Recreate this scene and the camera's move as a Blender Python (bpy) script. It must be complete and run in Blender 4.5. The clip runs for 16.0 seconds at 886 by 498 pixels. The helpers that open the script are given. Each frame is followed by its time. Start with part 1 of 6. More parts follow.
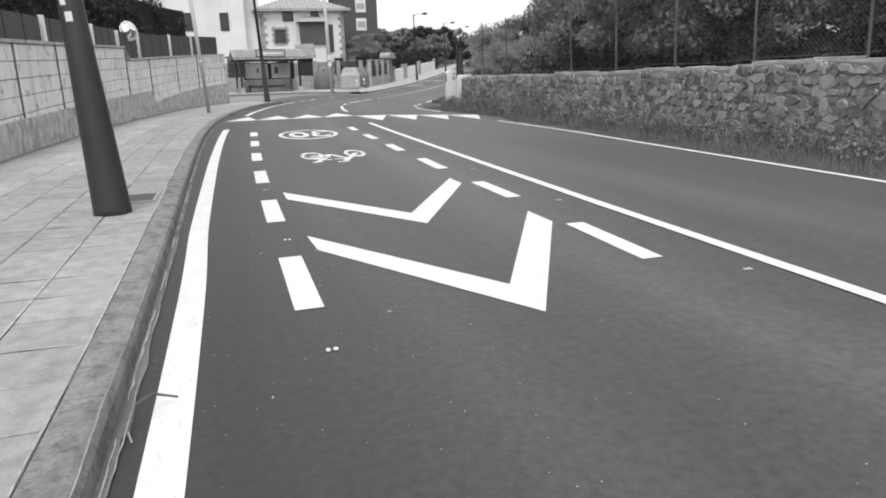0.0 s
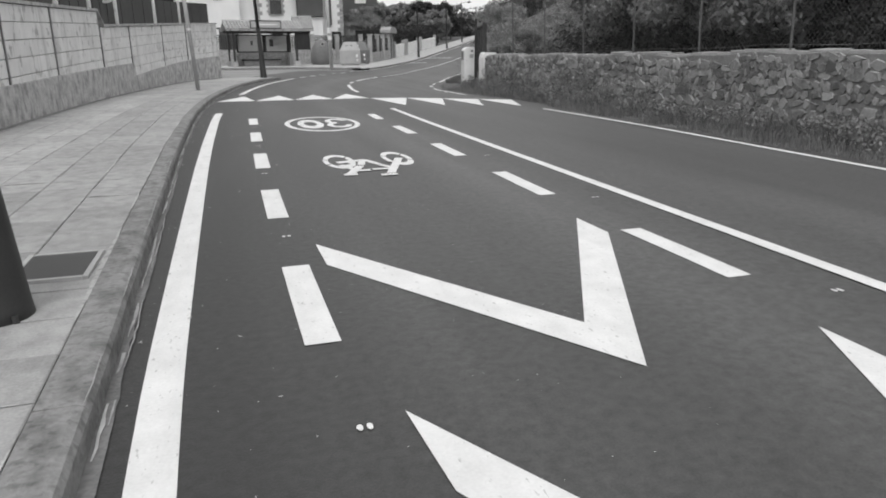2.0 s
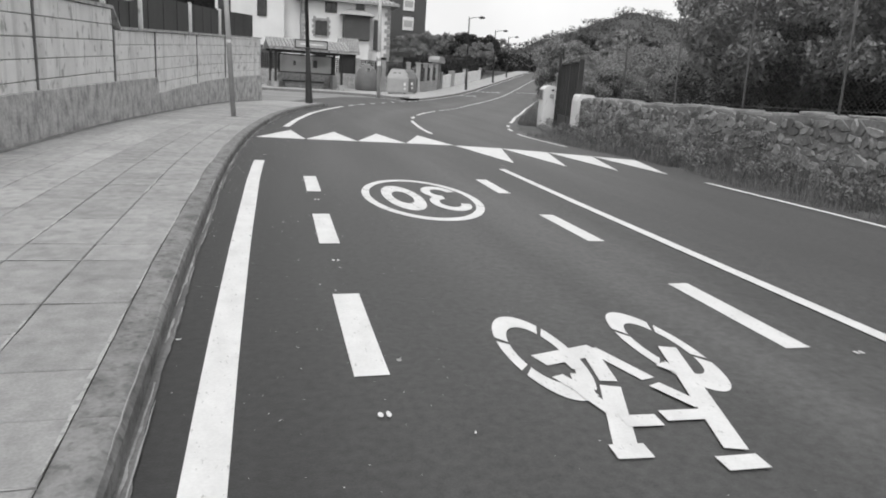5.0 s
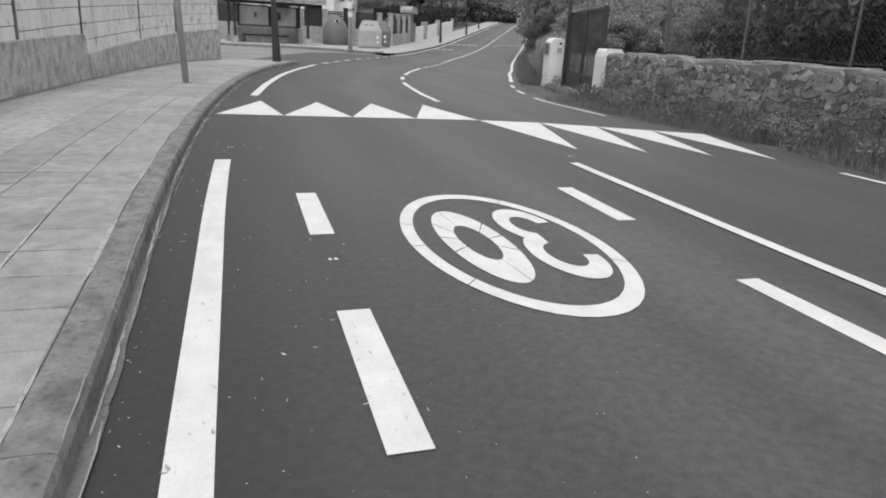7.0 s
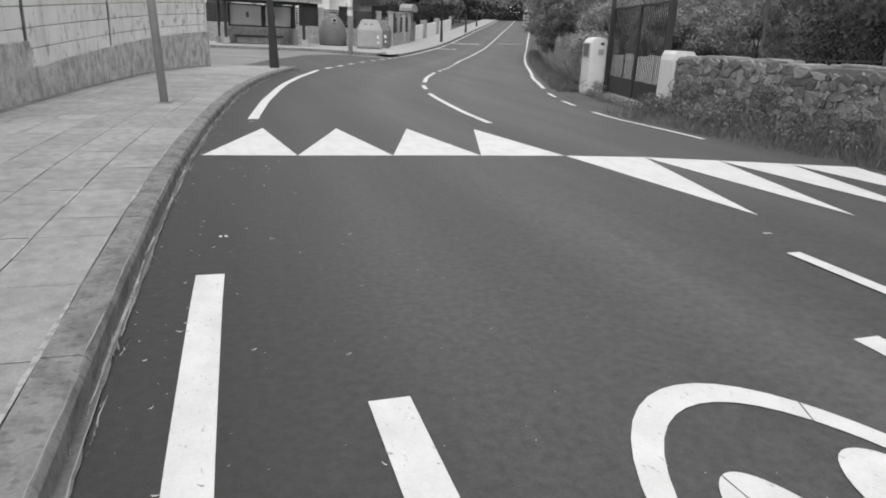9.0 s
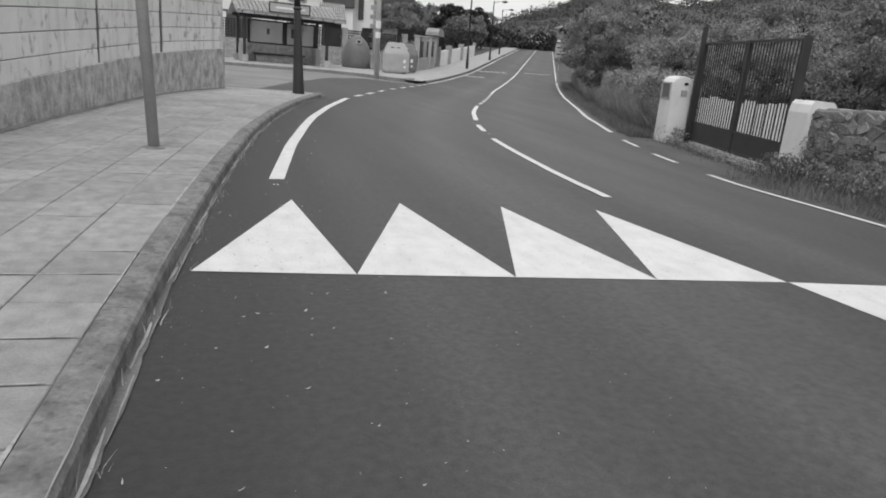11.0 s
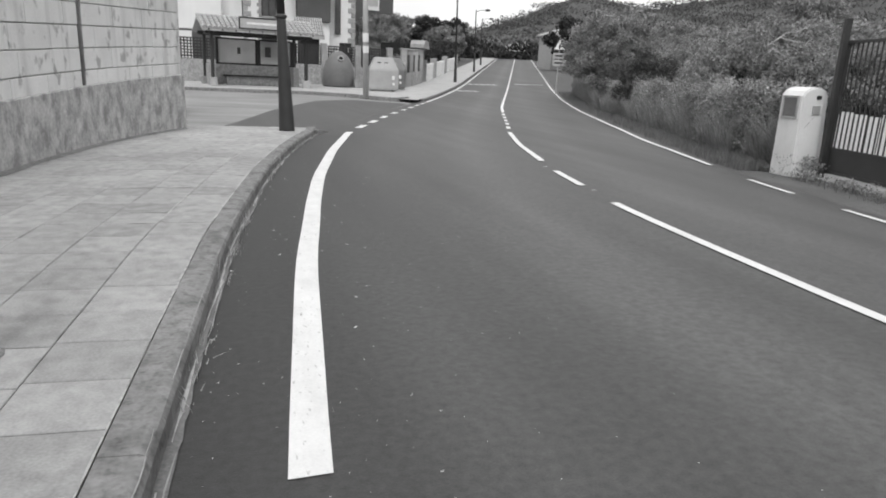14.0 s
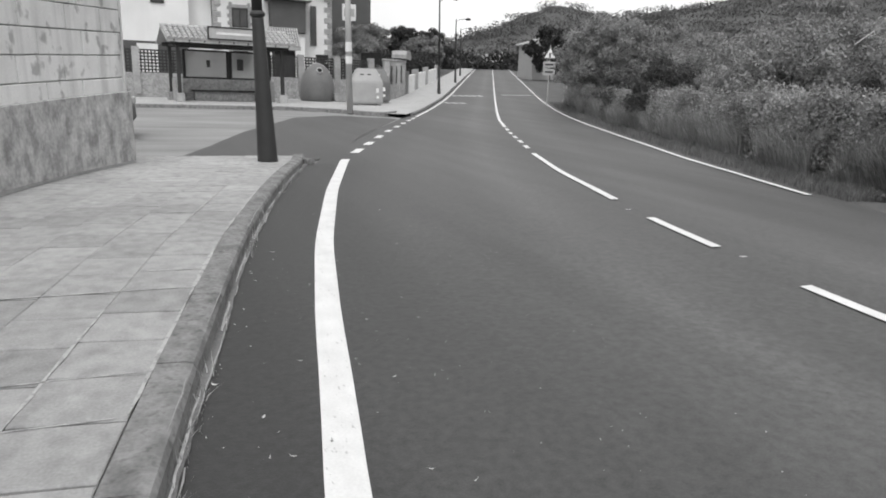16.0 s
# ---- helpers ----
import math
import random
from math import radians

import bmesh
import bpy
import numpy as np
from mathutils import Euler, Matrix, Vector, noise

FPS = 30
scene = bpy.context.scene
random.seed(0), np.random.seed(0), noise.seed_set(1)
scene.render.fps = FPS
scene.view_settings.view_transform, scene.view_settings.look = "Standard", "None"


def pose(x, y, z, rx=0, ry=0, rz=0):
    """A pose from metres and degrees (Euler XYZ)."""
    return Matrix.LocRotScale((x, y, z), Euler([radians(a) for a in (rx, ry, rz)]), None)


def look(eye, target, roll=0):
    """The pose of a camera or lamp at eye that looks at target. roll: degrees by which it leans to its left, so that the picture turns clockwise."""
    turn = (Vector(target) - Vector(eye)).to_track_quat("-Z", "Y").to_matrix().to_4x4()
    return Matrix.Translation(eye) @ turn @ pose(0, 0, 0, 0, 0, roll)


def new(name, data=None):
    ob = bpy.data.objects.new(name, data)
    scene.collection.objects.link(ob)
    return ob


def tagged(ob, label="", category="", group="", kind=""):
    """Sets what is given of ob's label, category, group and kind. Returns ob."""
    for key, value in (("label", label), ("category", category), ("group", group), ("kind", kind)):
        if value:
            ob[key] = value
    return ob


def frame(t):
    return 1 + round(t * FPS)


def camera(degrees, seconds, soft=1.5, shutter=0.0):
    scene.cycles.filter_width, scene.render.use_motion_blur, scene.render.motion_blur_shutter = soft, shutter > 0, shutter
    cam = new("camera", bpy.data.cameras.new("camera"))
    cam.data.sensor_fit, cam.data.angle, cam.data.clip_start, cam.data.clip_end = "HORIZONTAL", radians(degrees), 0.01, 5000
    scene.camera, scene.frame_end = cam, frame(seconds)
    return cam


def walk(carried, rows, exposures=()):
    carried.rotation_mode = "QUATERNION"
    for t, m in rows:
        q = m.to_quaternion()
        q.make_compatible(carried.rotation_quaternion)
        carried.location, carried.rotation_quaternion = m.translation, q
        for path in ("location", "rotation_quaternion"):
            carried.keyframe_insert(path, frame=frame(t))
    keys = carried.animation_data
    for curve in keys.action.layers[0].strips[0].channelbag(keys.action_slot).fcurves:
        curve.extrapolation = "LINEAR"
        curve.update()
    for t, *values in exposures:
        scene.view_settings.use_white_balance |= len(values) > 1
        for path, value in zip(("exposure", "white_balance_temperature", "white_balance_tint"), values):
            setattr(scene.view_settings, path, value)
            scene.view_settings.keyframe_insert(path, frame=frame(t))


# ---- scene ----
cam = camera(66.3, 16.0, soft=1.85)
PATH = [
    (0, (0.03, -0.195, 1.105), (0.563, 1.667, 0.607), -1.7),
    (0.5, (0.01, 0.539, 1.119), (0.512, 2.411, 0.626), 0.5),
    (1, (-0.008, 1.285, 1.118), (0.541, 3.137, 0.599), -1.3),
    (1.5, (-0.037, 2.017, 1.112), (0.449, 3.889, 0.602), 0.3),
    (2, (-0.04, 2.758, 1.112), (0.514, 4.597, 0.553), -0.4),
    (2.5, (-0.055, 3.492, 1.12), (0.476, 5.332, 0.545), 1.7),
    (3, (-0.074, 4.237, 1.135), (0.446, 6.076, 0.544), 3.0),
    (3.5, (-0.11, 4.96, 1.154), (0.361, 6.818, 0.581), 2.3),
    (4, (-0.138, 5.726, 1.155), (0.364, 7.573, 0.575), 4.1),
    (4.5, (-0.2, 6.468, 1.169), (0.295, 8.347, 0.698), 3.9),
    (7, (-0.256, 10.332, 1.153), (0.333, 12.148, 0.555), 3.2),
    (7.5, (-0.283, 11.07, 1.159), (0.284, 12.886, 0.541), 6.4),
    (8, (-0.281, 11.808, 1.169), (0.299, 13.624, 0.563), 3.9),
    (8.5, (-0.249, 12.531, 1.18), (0.347, 14.342, 0.574), 4.2),
    (9, (-0.231, 13.29, 1.181), (0.374, 15.098, 0.579), 2.6),
    (9.5, (-0.218, 14.067, 1.202), (0.37, 15.872, 0.571), 5.0),
    (10, (-0.197, 14.84, 1.21), (0.395, 16.667, 0.651), 5.4),
    (12.5, (-0.2, 18.614, 1.201), (0.382, 20.454, 0.675), 3.2),
    (13, (-0.176, 19.393, 1.224), (0.414, 21.241, 0.736), 1.8),
    (13.5, (-0.137, 20.116, 1.246), (0.489, 21.945, 0.734), 3.9),
    (14, (-0.084, 20.85, 1.231), (0.564, 22.674, 0.729), 2.8),
    (14.5, (-0.047, 21.522, 1.216), (0.621, 23.347, 0.741), 3.1),
    (15, (0.003, 22.255, 1.198), (0.707, 24.064, 0.716), 2.5),
    (15.5, (0.067, 22.957, 1.203), (0.776, 24.756, 0.691), 3.3),
    (16, (0.14, 23.686, 1.203), (0.852, 25.495, 0.734), 1.9),
]
walk(cam, [(t, look(eye, target, roll)) for t, eye, target, roll in PATH],
     [(0, 0.24), (0.5, 0.0), (1.0, -0.07), (2.0, -0.05), (3.0, -0.05), (4.5, 0.0), (8.0, -0.02), (10.2, -0.03), (11.6, -0.35), (12.5, -0.5), (13.0, -0.36), (13.5, 0.07), (14.5, 0.13), (16, 0.12)])

# ---- light ----
SUN_UP, SUN_ROUND = 58.0, 200.0
world = bpy.data.worlds.new("overcast_sky")
scene.world = world
world.use_nodes = True
wn, wl = world.node_tree.nodes, world.node_tree.links
wn.clear()
sky = wn.new("ShaderNodeTexSky")
sky.sky_type, sky.sun_disc = 'NISHITA', False
sky.sun_elevation, sky.sun_rotation = radians(SUN_UP), radians(SUN_ROUND)
sky.air_density, sky.dust_density = 1.0, 4.0
grey_sky = wn.new("ShaderNodeRGBToBW")
veil = wn.new("ShaderNodeMath")
veil.operation, veil.inputs[1].default_value = 'MULTIPLY_ADD', 0.35
veil.inputs[2].default_value = 5.0
cl_tc = wn.new("ShaderNodeTexCoord")
cl_no = wn.new("ShaderNodeTexNoise")
cl_no.inputs["Scale"].default_value, cl_no.inputs["Detail"].default_value = 2.2, 5.0
cl_mr = wn.new("ShaderNodeMapRange")
cl_mr.inputs[1].default_value, cl_mr.inputs[2].default_value = 0.35, 0.65
cl_mr.inputs[3].default_value, cl_mr.inputs[4].default_value = 0.86, 1.08
cl_mu = wn.new("ShaderNodeMath")
cl_mu.operation = 'MULTIPLY'
back = wn.new("ShaderNodeBackground")
back.inputs[1].default_value = 0.165
wout = wn.new("ShaderNodeOutputWorld")
wl.new(sky.outputs[0], grey_sky.inputs[0])
wl.new(grey_sky.outputs[0], veil.inputs[0])
wl.new(cl_tc.outputs["Generated"], cl_no.inputs["Vector"])
wl.new(cl_no.outputs[0], cl_mr.inputs[0])
wl.new(veil.outputs[0], cl_mu.inputs[0])
wl.new(cl_mr.outputs[0], cl_mu.inputs[1])
wl.new(cl_mu.outputs[0], back.inputs[0])
wl.new(back.outputs[0], wout.inputs[0])
sun = new("sun", bpy.data.lights.new("sun", 'SUN'))
sun.data.energy, sun.data.angle = 1.2, radians(25)
sun.matrix_world = pose(0, 0, 40, 90 - SUN_UP, 0, 180 - SUN_ROUND)


# ---- materials ----
def surface(name, low, high, grain=60.0, patch=1.2, rough=0.85, bump=0.3, depth=0.01, metal=0.0, spec=0.3,
            each=0.0, island=0.0, stretch=(1, 1, 1), third=None, gloss_var=0.0):
    """Neutral grey surface: value runs low..high by two noises; each/island vary it per piece."""
    m = bpy.data.materials.new(name)
    m.use_nodes = True
    n, l = m.node_tree.nodes, m.node_tree.links
    b = n["Principled BSDF"]
    tc = n.new("ShaderNodeNewGeometry")
    mp = n.new("ShaderNodeMapping")
    mp.inputs["Scale"].default_value = stretch
    l.new(tc.outputs["Position"], mp.inputs[0])
    a = n.new("ShaderNodeTexNoise")
    a.inputs["Scale"].default_value, a.inputs["Detail"].default_value = grain, 4.0
    c = n.new("ShaderNodeTexNoise")
    c.inputs["Scale"].default_value, c.inputs["Detail"].default_value = patch, 5.0
    l.new(mp.outputs[0], a.inputs["Vector"])
    l.new(mp.outputs[0], c.inputs["Vector"])
    mix = n.new("ShaderNodeMath")
    mix.operation = 'MULTIPLY_ADD'
    mix.inputs[1].default_value = 0.45
    l.new(a.outputs[0], mix.inputs[0])
    half = n.new("ShaderNodeMath")
    half.operation, half.inputs[1].default_value = 'MULTIPLY', 0.55
    l.new(c.outputs[0], half.inputs[0])
    l.new(half.outputs[0], mix.inputs[2])
    last = mix.outputs[0]
    for amount, kind in ((each, "object"), (island, "island")):
        if amount:
            r = n.new("ShaderNodeObjectInfo") if kind == "object" else n.new("ShaderNodeNewGeometry")
            out = r.outputs["Random"] if kind == "object" else r.outputs["Random Per Island"]
            s = n.new("ShaderNodeMath")
            s.operation = 'MULTIPLY_ADD'
            s.inputs[1].default_value = amount
            l.new(out, s.inputs[0])
            l.new(last, s.inputs[2])
            o = n.new("ShaderNodeMath")
            o.operation, o.inputs[1].default_value = 'SUBTRACT', amount / 2
            l.new(s.outputs[0], o.inputs[0])
            last = o.outputs[0]
    mr = n.new("ShaderNodeMapRange")
    mr.inputs[1].default_value, mr.inputs[2].default_value = 0.3, 0.7
    mr.inputs[3].default_value, mr.inputs[4].default_value = low, high
    l.new(last, mr.inputs[0])
    l.new(mr.outputs[0], b.inputs["Base Color"])
    b.inputs["Roughness"].default_value, b.inputs["Metallic"].default_value = rough, metal
    b.inputs["Specular IOR Level"].default_value = spec
    if bump:
        bp = n.new("ShaderNodeBump")
        bp.inputs["Strength"].default_value, bp.inputs["Distance"].default_value = bump, depth
        l.new(mix.outputs[0], bp.inputs["Height"])
        l.new(bp.outputs[0], b.inputs["Normal"])
    return m


def streaked(m, amount, scale, stretch, centre=0.5, edge=0.14):
    """Multiplies a surface's value by long stains along one axis."""
    n, l = m.node_tree.nodes, m.node_tree.links
    b = n["Principled BSDF"]
    src = b.inputs["Base Color"].links[0].from_socket
    tc, mp = n.new("ShaderNodeNewGeometry"), n.new("ShaderNodeMapping")
    mp.inputs["Scale"].default_value = stretch
    no = n.new("ShaderNodeTexNoise")
    no.inputs["Scale"].default_value, no.inputs["Detail"].default_value = scale, 6.0
    mr = n.new("ShaderNodeMapRange")
    mr.inputs[1].default_value, mr.inputs[2].default_value = centre - edge, centre + edge
    mr.inputs[3].default_value, mr.inputs[4].default_value = 1.0 - amount, 1.0
    mu = n.new("ShaderNodeMath")
    mu.operation = 'MULTIPLY'
    l.new(tc.outputs["Position"], mp.inputs[0])
    l.new(mp.outputs[0], no.inputs["Vector"])
    l.new(no.outputs[0], mr.inputs[0])
    l.new(src, mu.inputs[0])
    l.new(mr.outputs[0], mu.inputs[1])
    l.new(mu.outputs[0], b.inputs["Base Color"])
    return m


def lane_wear_and_sheen(m):
    """Asphalt paler where tyres run, wear and sky sheen both put into the colour, darker by the kerb: by the road's own
    'across' measure.
    """
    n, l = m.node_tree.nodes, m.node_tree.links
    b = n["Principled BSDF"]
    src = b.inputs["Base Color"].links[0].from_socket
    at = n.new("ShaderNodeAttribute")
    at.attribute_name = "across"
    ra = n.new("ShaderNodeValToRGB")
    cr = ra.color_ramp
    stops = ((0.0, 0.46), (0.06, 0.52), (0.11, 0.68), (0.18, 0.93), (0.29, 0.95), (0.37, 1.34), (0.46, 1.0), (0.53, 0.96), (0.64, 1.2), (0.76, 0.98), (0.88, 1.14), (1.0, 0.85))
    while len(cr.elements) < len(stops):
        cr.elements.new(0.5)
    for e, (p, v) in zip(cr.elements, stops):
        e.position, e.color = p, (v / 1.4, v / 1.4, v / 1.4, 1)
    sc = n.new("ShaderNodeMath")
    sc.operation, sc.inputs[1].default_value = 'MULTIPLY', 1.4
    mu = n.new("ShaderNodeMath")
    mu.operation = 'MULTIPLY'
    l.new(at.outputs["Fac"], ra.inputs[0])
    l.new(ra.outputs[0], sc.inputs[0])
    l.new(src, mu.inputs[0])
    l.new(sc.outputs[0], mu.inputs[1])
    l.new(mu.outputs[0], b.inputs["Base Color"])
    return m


def leafy(name, low, high):
    """Foliage: value per leaf, a little light shining through."""
    m = surface(name, low, high, 9, 0.8, rough=0.55, bump=0, spec=0.35, island=0.35, each=0.1)
    n, l = m.node_tree.nodes, m.node_tree.links
    b, out = n["Principled BSDF"], n["Material Output"]
    t = n.new("ShaderNodeBsdfTranslucent")
    l.new(b.inputs["Base Color"].links[0].from_socket, t.inputs[0])
    mx = n.new("ShaderNodeMixShader")
    mx.inputs[0].default_value = 0.3
    l.new(b.outputs[0], mx.inputs[1])
    l.new(t.outputs[0], mx.inputs[2])
    l.new(mx.outputs[0], out.inputs[0])
    return m


def glassy(name, tone=0.8):
    m = bpy.data.materials.new(name)
    m.use_nodes = True
    b = m.node_tree.nodes["Principled BSDF"]
    b.inputs["Base Color"].default_value = (tone, tone, tone, 1)
    b.inputs["Roughness"].default_value = 0.15
    b.inputs["Transmission Weight"].default_value = 0.55
    b.inputs["IOR"].default_value = 1.2
    return m


M_ASPHALT = lane_wear_and_sheen(streaked(streaked(surface("asphalt", 0.050, 0.122, 130, 24, rough=0.6, bump=0.55, depth=0.006, spec=0.5), 0.22, 1.1, (1.6, 0.12, 1), 0.5), 0.24, 0.35, (1, 0.25, 1), 0.5))
M_OLD_ROAD = streaked(surface("worn_asphalt", 0.20, 0.32, 120, 0.35, rough=0.9, bump=0.25), 0.25, 0.8, (0.3, 1.5, 1))
M_PAINT = streaked(streaked(surface("road_paint", 0.62, 0.76, 90, 6.0, rough=0.6, bump=0.25, depth=0.003), 0.1, 9, (1, 0.3, 1), 0.42), 0.32, 62, (1, 0.35, 1), 0.33, 0.03)
M_PAINT_WORN = streaked(surface("worn_road_paint", 0.42, 0.62, 90, 2.0, rough=0.7, bump=0.25, depth=0.003), 0.3, 6, (1, 1, 1), 0.45)
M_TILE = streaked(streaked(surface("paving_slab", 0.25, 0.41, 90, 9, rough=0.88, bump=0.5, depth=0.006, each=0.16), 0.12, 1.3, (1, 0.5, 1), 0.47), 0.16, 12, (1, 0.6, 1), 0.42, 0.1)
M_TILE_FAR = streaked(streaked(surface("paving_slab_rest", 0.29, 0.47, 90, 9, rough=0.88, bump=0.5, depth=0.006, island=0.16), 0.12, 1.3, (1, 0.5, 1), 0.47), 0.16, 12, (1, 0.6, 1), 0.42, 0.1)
M_JOINT = surface("joint_mortar", 0.10, 0.24, 60, 2, rough=0.95, bump=0.3)
M_KERB = streaked(streaked(surface("kerb_concrete", 0.16, 0.29, 55, 9.0, rough=0.92, bump=0.9, depth=0.015, each=0.08), 0.32, 9, (1, 0.6, 1), 0.44, 0.08), 0.3, 26, (1, 1, 1), 0.4, 0.06)
M_CONCRETE = streaked(surface("rough_concrete", 0.28, 0.60, 26, 5.0, rough=0.92, bump=0.8, depth=0.018), 0.36, 7, (1, 1, 0.6), 0.45, 0.1)
M_BLOCK = streaked(streaked(surface("concrete_block", 0.64, 0.82, 60, 2.5, rough=0.9, bump=0.35, depth=0.006, each=0.12), 0.42, 5.5, (1, 1, 0.8), 0.37, 0.045), 0.22, 4.0, (1, 1, 0.1), 0.40, 0.08)
M_BLOCK_REST = streaked(streaked(surface("concrete_block_rest", 0.64, 0.82, 60, 2.5, rough=0.9, bump=0.35, depth=0.006, island=0.12), 0.42, 5.5, (1, 1, 0.8), 0.37, 0.045), 0.22, 4.0, (1, 1, 0.1), 0.40, 0.08)
M_STAIN = surface("stained_joint", 0.10, 0.26, 40, 3, rough=0.95, bump=0.4)
M_STONE = surface("field_stone", 0.11, 0.33, 22, 3.0, rough=0.92, bump=0.9, depth=0.03, each=0.42)
M_STONE_REST = surface("field_stone_rest", 0.11, 0.33, 22, 3.0, rough=0.92, bump=0.9, depth=0.03, island=0.42)
M_MORTAR = surface("wall_mortar", 0.13, 0.27, 18, 2.0, rough=0.95, bump=0.8, depth=0.03)
M_CAPPING = surface("wall_capping", 0.22, 0.40, 25, 2.0, rough=0.95, bump=0.6, depth=0.02)


def laid_stone(m, scale):
    """Darkens a surface along the joints between irregular laid stones."""
    n, l = m.node_tree.nodes, m.node_tree.links
    b = n["Principled BSDF"]
    src = b.inputs["Base Color"].links[0].from_socket
    tc = n.new("ShaderNodeNewGeometry")
    vo = n.new("ShaderNodeTexVoronoi")
    vo.feature = 'DISTANCE_TO_EDGE'
    vo.inputs["Scale"].default_value = scale
    mr = n.new("ShaderNodeMapRange")
    mr.inputs[1].default_value, mr.inputs[2].default_value = 0.01, 0.06
    mr.inputs[3].default_value, mr.inputs[4].default_value = 0.72, 1.0
    mu = n.new("ShaderNodeMath")
    mu.operation = 'MULTIPLY'
    l.new(tc.outputs["Position"], vo.inputs["Vector"])
    l.new(vo.outputs["Distance"], mr.inputs[0])
    l.new(src, mu.inputs[0])
    l.new(mr.outputs[0], mu.inputs[1])
    l.new(mu.outputs[0], b.inputs["Base Color"])
    return m


M_LAID = laid_stone(surface("laid_garden_stone", 0.22, 0.46, 14, 5.0, rough=0.92, bump=0.7, depth=0.02), 5.5)
M_CORE_BLOCK = surface("block_joint_mortar", 0.22, 0.42, 40, 3, rough=0.95, bump=0.3)
M_GRASS = leafy("grass_blades", 0.09, 0.24)
M_LEAF = leafy("tree_leaves", 0.135, 0.34)
M_LEAF_PALE = leafy("pale_leaves", 0.15, 0.39)
M_LEAF_DEEP = leafy("deep_green_leaves", 0.05, 0.14)
M_WOODS = leafy("distant_woods", 0.065, 0.125)
# low tone paints shade below the crowns; dark hedges and far trees share it
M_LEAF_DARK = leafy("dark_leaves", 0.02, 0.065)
M_IVY = leafy("ivy_leaves", 0.20, 0.52)
# near-black tone paints the shade inside shrubs, hedges and openings; tyres use it too
M_CORE = surface("shrub_shade_core", 0.012, 0.03, 6, 1.5, rough=1.0, bump=0.6, depth=0.1)
M_BARK = surface("bark", 0.07, 0.16, 30, 4, rough=0.95, bump=0.8, depth=0.02, stretch=(1, 1, 0.25))
M_EARTH = surface("earth_and_grass", 0.07, 0.14, 14, 0.7, rough=1.0, bump=0.7, depth=0.04)
M_HILL = surface("wooded_hill", 0.06, 0.115, 0.12, 0.025, rough=1.0, bump=0.4, depth=3.0)
M_IRON = surface("dark_painted_iron", 0.028, 0.045, 80, 4, rough=0.5, bump=0.1, spec=0.45)
M_GATE = surface("painted_gate_steel", 0.030, 0.05, 60, 3, rough=0.55, bump=0.1, spec=0.4)
M_GALV = surface("galvanised_steel", 0.34, 0.46, 50, 5, rough=0.6, bump=0.1, metal=0.15)
M_POLE = streaked(surface("weathered_pole", 0.40, 0.56, 40, 3, rough=0.85, bump=0.3, depth=0.006), 0.2, 3, (1, 1, 0.15), 0.42)
M_WHITE = streaked(surface("white_render", 0.66, 0.80, 60, 2.5, rough=0.85, bump=0.3, depth=0.006), 0.2, 2.0, (1, 1, 0.25), 0.4)
M_HOUSE = streaked(surface("house_render", 0.70, 0.82, 20, 0.6, rough=0.9, bump=0.2), 0.12, 0.5, (1, 1, 0.2), 0.42)
M_BRICKDARK = surface("dark_cladding", 0.075, 0.11, 12, 0.8, rough=0.85, bump=0.3)
M_QUOIN = surface("quoin_stone", 0.24, 0.42, 10, 2, rough=0.9, bump=0.5, each=0.25)
M_ROOF = surface("clay_tiles", 0.28, 0.42, 8, 1.5, rough=0.9, bump=0.12, each=0.05)
M_WOOD = surface("dark_stained_timber", 0.022, 0.05, 40, 5, rough=0.7, bump=0.3, stretch=(1, 1, 0.2))
M_GLASS = glassy("shelter_glass", 0.55)
M_PANE = surface("window_pane", 0.02, 0.05, 2, 1, rough=0.12, bump=0, spec=0.6)
M_BIN = surface("moulded_plastic", 0.11, 0.17, 20, 2.0, rough=0.5, bump=0.1, spec=0.4)
M_BIN_PALE = surface("pale_moulded_plastic", 0.28, 0.38, 20, 2.0, rough=0.5, bump=0.1, spec=0.4)
M_PANEL = surface("dark_sheet", 0.05, 0.085, 20, 1.5, rough=0.7, bump=0.2, stretch=(1, 1, 0.3))
M_LITTER = surface("dry_leaf", 0.35, 0.6, 20, 2, rough=0.9, bump=0.2, each=0.4)
M_MIRROR = surface("mirror_face", 0.82, 0.86, 5, 1, rough=0.03, bump=0, metal=1.0)
M_STRAW = surface("dry_straw", 0.28, 0.5, 20, 2, rough=0.95, bump=0, island=0.5)


# ---- building tools ----
def mesh_of(bm, name, material, smooth=False):
    me = bpy.data.meshes.new(name)
    bm.normal_update()
    bm.to_mesh(me)
    bm.free()
    me.materials.append(material)
    if smooth:
        for p in me.polygons:
            p.use_smooth = True
    return me


def part(name, bm, material, parent, label="", smooth=False):
    ob = new(name, mesh_of(bm, name, material, smooth))
    ob.parent = parent
    if label:
        ob["label"] = label
    return ob


def thing(name, label, category, group="", at=None):
    ob = new(name)
    ob.empty_display_size = 0.2
    if at is not None:
        ob.matrix_basis = at
    return tagged(ob, label, category, group)


def solo(name, bm, material, label, category, group="", kind="", at=None, smooth=False):
    ob = new(name, mesh_of(bm, name, material, smooth))
    if at is not None:
        ob.matrix_basis = at
    return tagged(ob, label, category, group, kind)


